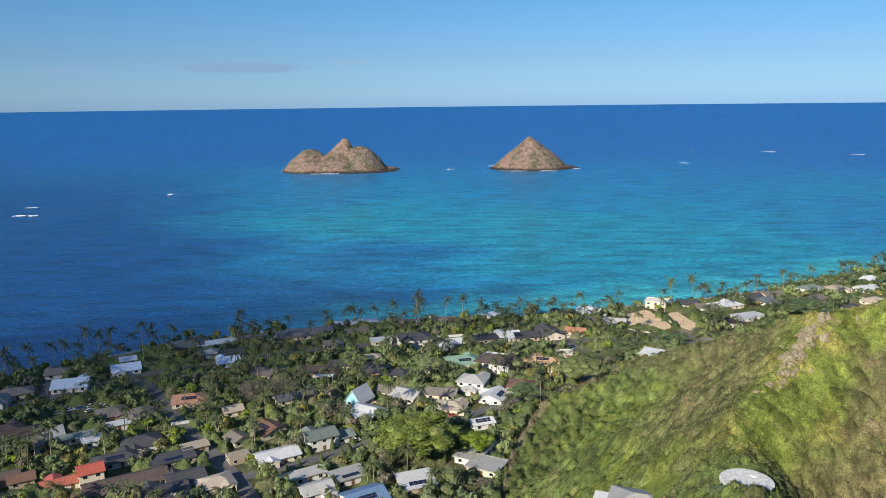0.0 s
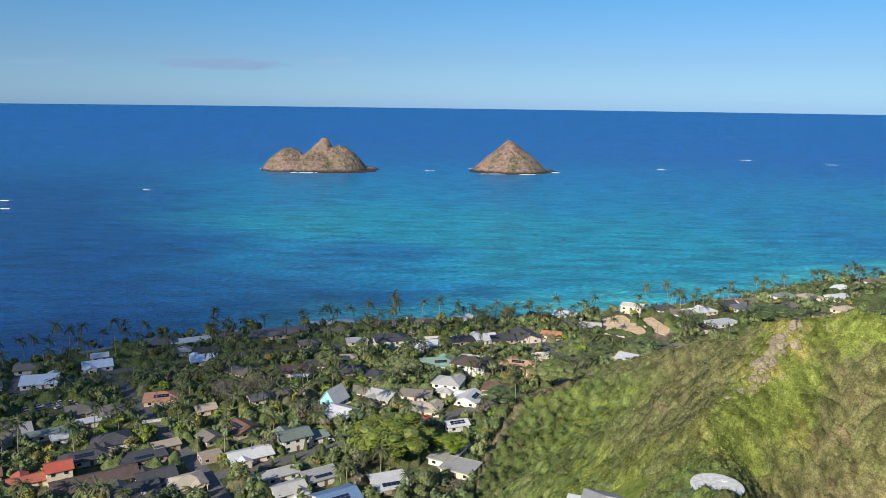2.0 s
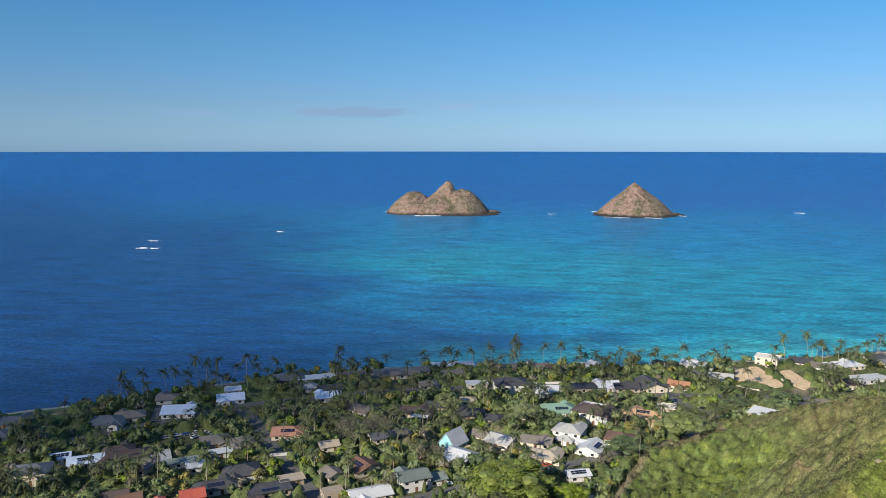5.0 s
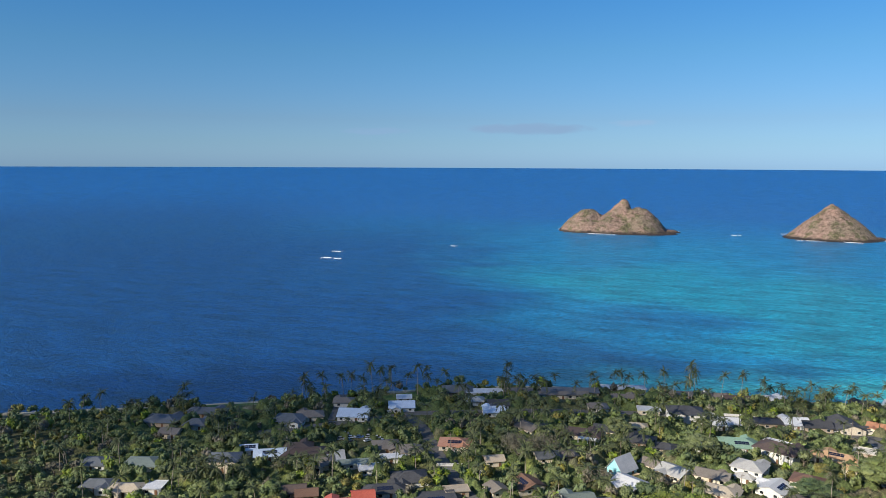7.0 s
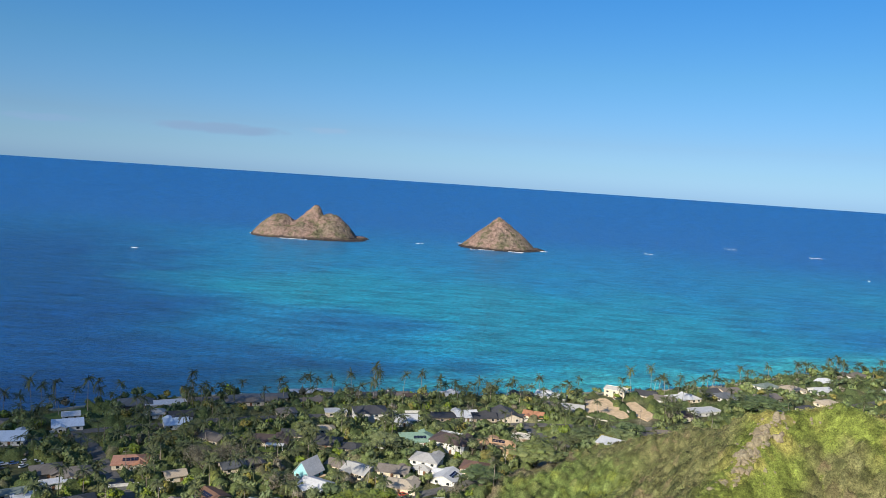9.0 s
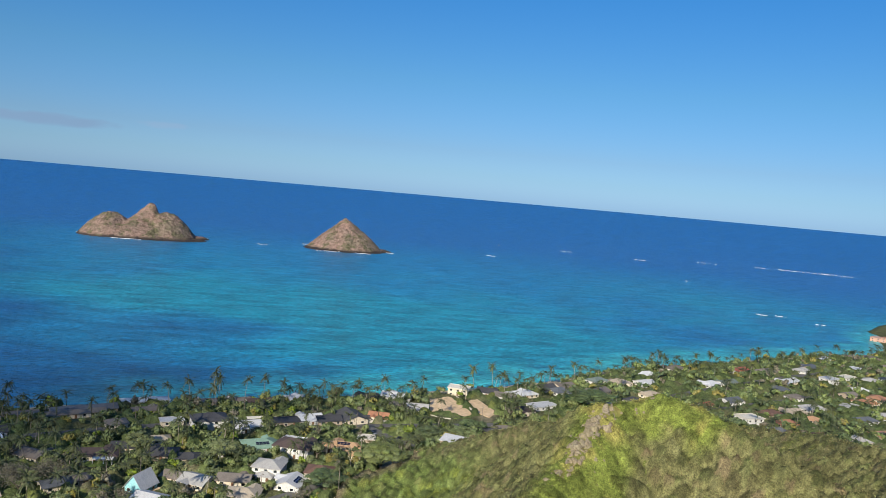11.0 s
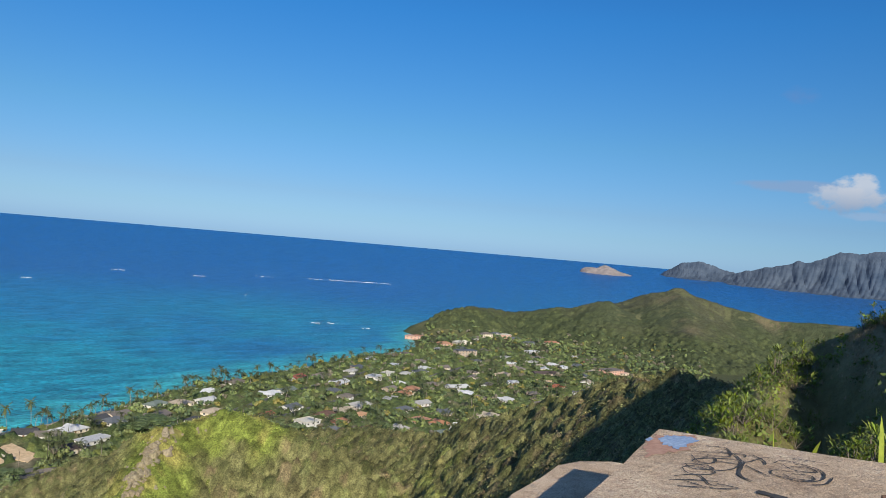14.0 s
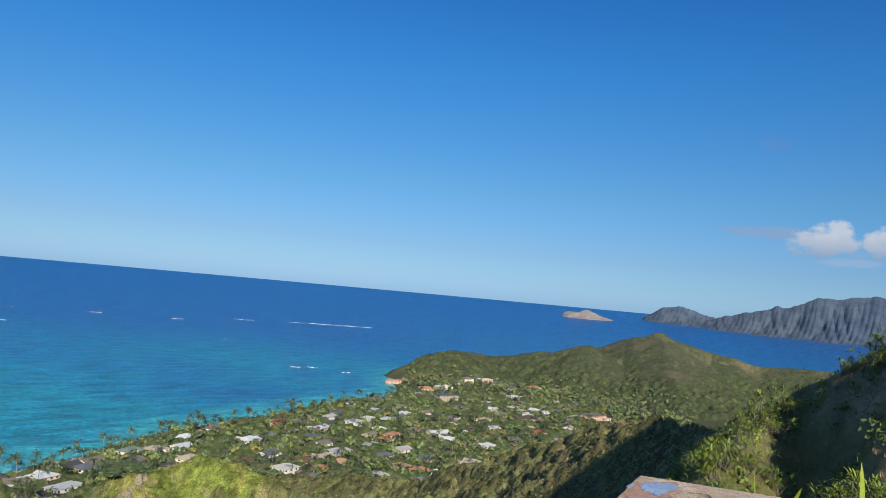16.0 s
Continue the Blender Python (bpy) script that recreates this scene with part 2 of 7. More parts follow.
# crests: x, y, height along the line, then the fall of their sides per metre
CRESTS = [
    ([(-400, -300, 60), (-150, -120, 112), (-50, -38, 138), (-6, -4, 146.2), (6, -1, 146.4), (10, -4, 146.3)], 0.6),
    ([(10, -4, 146.3), (22, -4, 148.0), (29, -4.3, 149.6), (34, -4.6, 154.0), (41, -5.2, 155.2), (46, -6, 156.4)], 1.5),
    ([(46, -6, 156.4), (60, -12, 171), (75, -14, 179), (92, -14, 181), (130, -30, 178), (220, -100, 168), (420, -200, 115)], 2.6),
    ([(66, -8, 167), (49, 4.5, 154.3), (51, 10, 150.0), (53, 15, 146.6), (56, 20, 143.2), (62, 30, 134)], 1.6),
    ([(31, 13.6, 142.8), (35, 14.2, 143.5), (42, 15.6, 143.9), (52, 17.4, 144.2)], 2.3),
    ([(37, 5.6, 148.2), (38, 4.9, 149.4), (41, 3.2, 152.4), (47, 1.4, 155)], 2.4),
    ([(98, 30, 136), (112, 43, 133.5), (151, 78, 125), (164, 97, 119), (176, 132, 103), (183, 170, 86)], 0.85),
    ([(183, 170, 86), (191, 231, 72), (185, 285, 60), (178, 335, 46), (153, 353, 38), (126, 359, 29), (101, 361, 17), (50, 346, 6)], 0.5),
    ([(12, 20, 128), (40, 80, 88), (56, 122, 72), (65, 158, 71.5), (69, 172, 74), (77, 179, 76.5), (86, 186, 79.5), (96, 196, 86.5), (103, 203, 91), (113, 206, 92.5), (122, 204, 95), (130, 196, 93.5), (148, 160, 82)], 0.95),
    # the headland across the village
    ([(875, 868, 10), (948, 885, 36), (1017, 887, 43), (1088, 881, 37), (1138, 815, 50), (1194, 731, 73), (1225, 727, 58), (1256, 725, 62), (1339, 676, 105), (1378, 593, 79), (1405, 525, 64), (1447, 393, 66), (1500, 100, 70), (1300, -300, 90)], 0.46),
    ([(1339, 676, 109), (1349, 670, 109)], 0.8),
    ([(1339, 676, 104), (1180, 560, 48), (1060, 500, 16)], 0.36),
]


FOOT_X = [15, 21, 27, 33, 52, 72, 111, 151, 198, 226, 300]
FOOT_Y = [200, 269, 298, 317, 360, 367, 395, 433, 457, 463, 470]


def on_foot(x, y):
    """True where the hill's scrub takes over from the gardens."""
    return (np.asarray(y) < np.interp(x, FOOT_X, FOOT_Y)) & (np.asarray(x) > 15) & (np.asarray(x) < 300)


def height(x, y):
    x, y = np.asarray(x, float), np.asarray(y, float)
    d = inland(x, y)
    z = np.where(d < 0, np.maximum(d * 0.12, -5), 3.0 * smooth(0, 22, d) + 0.004 * np.maximum(d, 0))
    top = np.full(x.shape, -1e3)
    for line, fall in CRESTS:
        for (ax, ay, az), (bx, by, bz) in zip(line[:-1], line[1:]):
            ux, uy = bx - ax, by - ay
            t = np.clip(((x - ax) * ux + (y - ay) * uy) / (ux * ux + uy * uy), 0, 1)
            far = np.hypot(x - ax - t * ux, y - ay - t * uy)
            top = np.maximum(top, az + t * (bz - az) - fall * (np.sqrt(far * far + 9) - 3))
    rough = np.clip((top - 4) / 40, 0, 1)
    top = top + rough * (4.0 * wave(x, y, 95, 3.0) * smooth(700, 950, np.hypot(x, y)) + 2.2 * wave(x, y, 40, 1.0) + 0.8 * wave(x, y, 13, 2.0)) * smooth(10, 80, np.hypot(x, y))
    k = 4.0
    hard = np.maximum(z, top)
    soft = hard + k * np.log1p(np.exp(-np.abs(z - top) / k)) * smooth(2, 30, d)
    return np.where(d < -30, z, soft)


def polar_mesh(name, azs, rs, zf):
    """One sheet on rings and spokes round the lookout."""
    a, r = np.meshgrid(np.radians(azs), rs, indexing="ij")
    x, y = r * np.sin(a), r * np.cos(a)
    z = zf(x, y)
    na, nr = a.shape
    i, j = np.meshgrid(np.arange(na), np.arange(nr - 1), indexing="ij")
    k = (i + 1) % na
    q = np.stack([i * nr + j, i * nr + j + 1, k * nr + j + 1, k * nr + j], -1).reshape(-1, 4)
    me = bpy.data.meshes.new(name)
    v = np.stack([x, y, z], -1).reshape(-1, 3)
    me.from_pydata(v.tolist(), [], q.tolist())
    me.polygons.foreach_set("use_smooth", np.ones(len(me.polygons), bool))
    return me, v


def tint(me, name, rgb):
    at = me.color_attributes.new(name, "FLOAT_COLOR", "POINT")
    at.data.foreach_set("color", np.column_stack([rgb, np.ones(len(rgb))]).astype(np.float32).ravel())


def blend(a, b, f):
    return a + (np.asarray(b, float) - a) * f[:, None]


FRONT = np.arange(-50, 100, 0.5)
BACK = np.arange(100, 310, 3.0)
me, v = polar_mesh("ground", np.concatenate([FRONT, BACK]), np.concatenate([[0.05], np.geomspace(2.0, 110, 70), np.linspace(113, 460, 130), np.linspace(466, 1700, 150), np.linspace(1760, 2600, 8)]), height)
x, y, z = v.T
d, r = inland(x, y), np.hypot(x, y)
hill = np.maximum(smooth(6, 22, z), 1.0 * on_foot(x, y))
c = np.tile([0.085, 0.09, 0.045], (len(v), 1))
c = blend(c, (0.32, 0.27, 0.19), 0.7 * smooth(0.3, 0.8, wave(x, y, 16, 2.0)) * smooth(900, 600, r))
c = blend(c, (0.08, 0.09, 0.045), smooth(480, 620, r) * 0.7)
c = blend(c, (0.16, 0.15, 0.068), hill)
from_crest = np.min([np.hypot(x - a, y - b) for a, b in ((70, 173), (80, 182), (90, 190), (98, 198), (106, 205), (118, 205), (128, 198))], axis=0)
c = blend(c, (0.16, 0.2, 0.04), hill * smooth(0.2, 0.9, wave(x, y, 55, 5.0)) * (r < 420))
c = blend(c, (0.135, 0.165, 0.04), hill * smooth(30, 10, from_crest + 10 * wave(x, y, 12, 3.0)))
c = blend(c, (0.24, 0.22, 0.075), hill * smooth(9, 1, from_crest + 6 * wave(x, y, 9, 3.0)))
c = blend(c, (0.17, 0.14, 0.08), 0.6 * hill * smooth(0.3, 0.9, wave(x, y, 70, 9.0)) * smooth(15, 40, from_crest))
c = blend(c, (0.105, 0.11, 0.058), smooth(700, 900, r) * hill)
c = blend(c, (0.075, 0.09, 0.042), smooth(700, 900, r) * hill * smooth(0.0, 0.8, wave(x, y, 110, 6.0)))
c = blend(c, (0.5, 0.42, 0.3), smooth(14, 5, d) * smooth(15, 6, z) * smooth(800, 700, x))
c = blend(c, (0.33, 0.255, 0.155), smooth(28, 36, r) * smooth(66, 50, r) * smooth(70, 76, np.degrees(np.arctan2(x, y))) * smooth(144, 146.5, z) * smooth(-0.5, 0.3, wave(x, y, 7, 4.0)))
tint(me, "cover", c)
me.materials.append(M_LAND)
ground = tagged(new("ground", me), "green and dry brown hillside running down to the shore", "ground", kind="structure")


def sea_level(x, y):
    r = np.hypot(x, y)
    s = np.clip((r - 2700) / (4950 - 2700), 0, 1)
    return 117.0 * s ** 1.6


SEA_BED = [  # turquoise sand (+) and dark reef (-): azimuth, distance, half widths, amount
    (-6, 1000, 140, 330, 1.0), (5, 880, 120, 200, 0.8), (-15, 720, 60, 60, 0.6), (12, 750, 200, 250, 0.7), (20, 800, 200, 160, 0.7),
    (0, 760, 45, 130, -0.9), (-9, 600, 40, 90, -0.6), (-30, 620, 150, 180, -1.3), (-22, 800, 140, 180, -1.0), (-14, 580, 60, 120, -0.9), (33, 1400, 300, 250, 0.5), (45, 1350, 240, 200, 0.4),
]
me, v = polar_mesh("water", np.concatenate([np.arange(-60, 100, 0.8), np.arange(100, 300, 4.0)]), np.concatenate([[0.1, 150], np.linspace(300, 1500, 170), np.geomspace(1510, 4950, 70)]), sea_level)
x, y, z = v.T
d, r = -inland(x, y), np.hypot(x, y)
deep = np.array([0.008, 0.095, 0.285])
mid = np.array([0.008, 0.148, 0.3])
turq = np.array([0.012, 0.25, 0.3])
c = np.tile(mid, (len(v), 1))
c = blend(c, deep, smooth(900, 2300, r + 250 * wave(x, y, 500, 2.0)))
f = np.zeros(len(v))
for az, dist, wr, wt, amount in SEA_BED:
    ca, sa = math.cos(radians(az)), math.sin(radians(az))
    u, w = x * sa + y * ca - dist, x * ca - y * sa
    f += amount * np.exp(-(u / wr) ** 2 - (w / wt) ** 2)
f += 0.55 * wave(x, y, 120, 4.0) * smooth(1700, 900, r) + 0.15 * wave(x, y, 45, 7.0) * smooth(1500, 800, r)
c = blend(c, mid, 0.55 * smooth(40, 58, np.degrees(np.arctan2(x, y))) * smooth(4200, 1500, r))
c = blend(c, (0.01, 0.24, 0.37), 0.4 * smooth(34, 10, np.degrees(np.arctan2(x, y))) * smooth(2300, 1300, r))
c = blend(c, turq, np.clip(f, 0, 1) * 0.75)
c = blend(c, (0.005, 0.06, 0.175), np.clip(-f, 0, 1) * 0.75)
c = blend(c, (0.004, 0.052, 0.17), 0.92 * smooth(-10, -24, np.degrees(np.arctan2(x, y)) + 3 * wave(x, y, 90, 1.0)) * smooth(2400, 1300, r))
c = blend(c, (0.004, 0.045, 0.15), 0.75 * smooth(-25, -38, np.degrees(np.arctan2(x, y))) * smooth(3800, 2000, r))
c = blend(c, (0.05, 0.38, 0.36), smooth(75, 5, d + 18 * wave(x, y, 40, 3.0)) * 0.8 * smooth(-160, -20, x))
tint(me, "depth_tint", c)
me.materials.append(M_SEA)
water = tagged(new("water", me), "turquoise reef water deepening to dark blue ocean", "sea", kind="structure")

# ---- kinds of things ----
rng = np.random.default_rng(7)
TAKEN = []      # x, y, radius of what stands on the ground already


def ground_at(px, py):
    return float(height(np.array([px]), np.array([py]))[0])


def link(name, me, parent=None, label="", m=None):
    ob = new(name, me)
    if parent is not None:
        ob.parent = parent
    if m is not None:
        ob.matrix_basis = m
    if label:
        ob["label"] = label
    return ob


def unscaled(m, ob):
    return m @ Matrix.Diagonal((*(1 / q for q in ob.scale), 1))


def mesh_of(name, verts, faces, *mats):
    me = bpy.data.meshes.new(name)
    me.from_pydata([tuple(map(float, p)) for p in verts], [], [tuple(map(int, q)) for q in faces])
    for m in mats:
        me.materials.append(m)
    return me


def box_vf(x0, y0, z0, x1, y1, z1):
    v = [(x0, y0, z0), (x1, y0, z0), (x1, y1, z0), (x0, y1, z0), (x0, y0, z1), (x1, y0, z1), (x1, y1, z1), (x0, y1, z1)]
    return v, [(3, 2, 1, 0), (4, 5, 6, 7), (0, 1, 5, 4), (1, 2, 6, 5), (2, 3, 7, 6), (3, 0, 4, 7)]


def boxes_vf(items):
    v, q = [], []
    for it in items:
        a, b = box_vf(*it)
        q += [tuple(i + len(v) for i in f) for f in b]
        v += a
    return v, q


ROOF_TONES = {
    "red": ((0.30, 0.075, 0.05), (0.42, 0.12, 0.08)), "brown": ((0.06, 0.045, 0.04), (0.11, 0.08, 0.07)), "brownroof": ((0.11, 0.06, 0.045), (0.19, 0.11, 0.08)),
    "taupe": ((0.13, 0.11, 0.095), (0.22, 0.19, 0.16)), "pale": ((0.3, 0.29, 0.275), (0.44, 0.43, 0.4)), "white": ((0.42, 0.43, 0.44), (0.62, 0.62, 0.62)),
    "charcoal": ((0.035, 0.036, 0.04), (0.08, 0.08, 0.085)), "black": ((0.02, 0.02, 0.02), (0.045, 0.042, 0.04)), "slate": ((0.075, 0.085, 0.095), (0.14, 0.15, 0.165)),
    "greygreen": ((0.12, 0.15, 0.132), (0.19, 0.225, 0.2)), "green": ((0.16, 0.27, 0.2), (0.25, 0.36, 0.28)), "paleblue": ((0.42, 0.5, 0.6), (0.6, 0.67, 0.75)), "blue": ((0.1, 0.17, 0.3), (0.16, 0.25, 0.4)),
    "terracotta": ((0.32, 0.15, 0.09), (0.45, 0.23, 0.14)), "orange": ((0.36, 0.22, 0.12), (0.5, 0.33, 0.2)), "tan": ((0.33, 0.27, 0.2), (0.45, 0.38, 0.29)), "cream": ((0.6, 0.55, 0.44), (0.74, 0.69, 0.58)),
    "pink": ((0.45, 0.28, 0.22), (0.6, 0.4, 0.32)), "pergola": ((0.3, 0.25, 0.2), (0.42, 0.36, 0.3)),
}
WALL_TONES = {"white": ((0.52, 0.51, 0.48), (0.68, 0.67, 0.64)), "cream": ((0.55, 0.47, 0.35), (0.72, 0.64, 0.5)), "tan": ((0.3, 0.24, 0.18), (0.42, 0.34, 0.26)), "teal": ((0.2, 0.5, 0.55), (0.35, 0.65, 0.68)), "pink": ((0.5, 0.28, 0.2), (0.66, 0.42, 0.32))}
ROOF_WORDS = {"brownroof": "reddish-brown", "greygreen": "grey-green", "paleblue": "pale blue", "pergola": "slatted brown"}
M_ROOF = {k: worn("roof_" + k, a, b, 0.9, 0.75, each=0.25, relief=0.5, dist=0.06) for k, (a, b) in ROOF_TONES.items()}
M_WALL = {k: worn("wall_" + k, a, b, 0.6, 0.85, each=0.12, relief=0.15) for k, (a, b) in WALL_TONES.items()}
M_GLASS = worn("window_glass", (0.012, 0.016, 0.02), (0.03, 0.036, 0.04), 0.5, 0.12, spec=0.6, relief=0)
M_FRAME = worn("painted_frame", (0.6, 0.6, 0.58), (0.75, 0.75, 0.72), 2, 0.6)
M_SOLAR = worn("solar_cells", (0.01, 0.013, 0.03), (0.02, 0.025, 0.05), 1.5, 0.2, spec=0.6, relief=0)
M_WOODDOOR = worn("door_wood", (0.12, 0.06, 0.035), (0.22, 0.12, 0.07), 2, 0.6)
M_BARK = worn("bark", (0.12, 0.1, 0.08), (0.24, 0.2, 0.16), 2, 0.95, relief=0.6)
M_PALMBARK = worn("palm_bark", (0.2, 0.17, 0.14), (0.36, 0.31, 0.26), 1.5, 0.95, relief=0.5)
M_ASPHALT = worn("asphalt", (0.09, 0.088, 0.085), (0.15, 0.145, 0.135), 0.25, 0.9)
M_POST = worn("weathered_pole", (0.13, 0.1, 0.08), (0.24, 0.2, 0.16), 2, 0.9)
M_SAND = worn("bare_sand_lot", (0.56, 0.39, 0.22), (0.72, 0.54, 0.34), 0.15, 0.95, relief=0.5, dist=0.3)
M_FENCE = worn("pale_garden_wall", (0.42, 0.38, 0.32), (0.6, 0.56, 0.49), 0.5, 0.9)
M_TYRE = worn("tyre_rubber", (0.015, 0.015, 0.015), (0.03, 0.03, 0.03), 3, 0.85)
M_CAR = [worn("car_paint_" + k, a, b, 0.6, 0.3, spec=0.5, relief=0) for k, a, b in (("white", (0.7, 0.7, 0.7), (0.8, 0.8, 0.8)), ("grey", (0.2, 0.21, 0.22), (0.3, 0.31, 0.32)), ("blue", (0.05, 0.12, 0.3), (0.08, 0.17, 0.38)), ("red", (0.4, 0.05, 0.03), (0.5, 0.08, 0.05)), ("black", (0.015, 0.015, 0.017), (0.03, 0.03, 0.034)))]

WINDOW_MESH, PANEL_MESH, DOOR_MESH = {}, None, None


def window_mesh(w, h):
    k = (round(w, 1), round(h, 1))
    if k not in WINDOW_MESH:
        f = 0.1
        a, b = w / 2 + f, w / 2
        v = [(-a, -0.02, -f), (a, -0.02, -f), (a, -0.02, h + f), (-a, -0.02, h + f), (-a, 0.06, -f), (a, 0.06, -f), (a, 0.06, h + f), (-a, 0.06, h + f),
             (-b, 0.06, 0), (b, 0.06, 0), (b, 0.06, h), (-b, 0.06, h), (-b, 0.015, 0), (b, 0.015, 0), (b, 0.015, h), (-b, 0.015, h)]
        q = [(0, 1, 2, 3)] + [(i, 4 + i, 4 + (i + 1) % 4, (i + 1) % 4) for i in range(4)] + [(4 + i, 8 + i, 8 + (i + 1) % 4, 4 + (i + 1) % 4) for i in range(4)] + [(8 + i, 12 + i, 12 + (i + 1) % 4, 8 + (i + 1) % 4) for i in range(4)] + [(15, 14, 13, 12)]
        me = mesh_of("window", v, q, M_FRAME, M_GLASS)
        me.polygons[len(q) - 1].material_index = 1
        WINDOW_MESH[k] = me
    return WINDOW_MESH[k]


def roof_mesh(kind, W, D, over=0.7, pitch=0.36):
    """A roof with eaves and thickness over a W x D plan, its long ridge along x; its lower face lies at 0."""
    t = 0.22
    if kind == "pergola":
        items = [(-W / 2, -D / 2 + i * 0.5, 0, W / 2, -D / 2 + i * 0.5 + 0.22, 0.16) for i in range(int(D / 0.5))]
        return boxes_vf(items)
    hw, hd = W / 2 + over, D / 2 + over
    if kind == "flat":
        return boxes_vf([(-hw, -hd, 0, hw, hd, 0.24), (-hw, -hd, 0.24, -hw + 0.25, hd, 0.42), (hw - 0.25, -hd, 0.24, hw, hd, 0.42), (-hw + 0.25, -hd, 0.24, hw - 0.25, -hd + 0.25, 0.42), (-hw + 0.25, hd - 0.25, 0.24, hw - 0.25, hd, 0.42)])
    if kind == "shed":
        k = 0.16 * D
        v = [(-hw, -hd, 0), (hw, -hd, 0), (hw, hd, k), (-hw, hd, k)]
        return v + [(a, b, c + t) for a, b, c in v], [(3, 2, 1, 0), (4, 5, 6, 7), (0, 1, 5, 4), (1, 2, 6, 5), (2, 3, 7, 6), (3, 0, 4, 7)]
    rise = hd * (1.25 if kind == "steep" else pitch)
    drop = -over * rise / hd
    rx = max(hw - hd, 0.3) if kind == "hip" else hw
    lo = [(-hw, -hd, drop), (hw, -hd, drop), (hw, hd, drop), (-hw, hd, drop), (-rx, 0, rise + drop), (rx, 0, rise + drop)]
    v = lo + [(a, b, c + t) for a, b, c in lo]
    q = [(0, 1, 5, 4), (2, 3, 4, 5), (1, 2, 5), (3, 0, 4)] if kind == "hip" else [(0, 1, 5, 4), (2, 3, 4, 5)]
    out = [tuple(i + 6 for i in f) for f in q] + [f[::-1] for f in q]
    if kind == "hip":
        rim = [(0, 1), (1, 2), (2, 3), (3, 0)]
    else:
        rim = [(0, 1), (1, 5), (5, 2), (2, 3), (3, 4), (4, 0)]
    out += [(a, b, b + 6, a + 6) for a, b in rim]
    return v, out


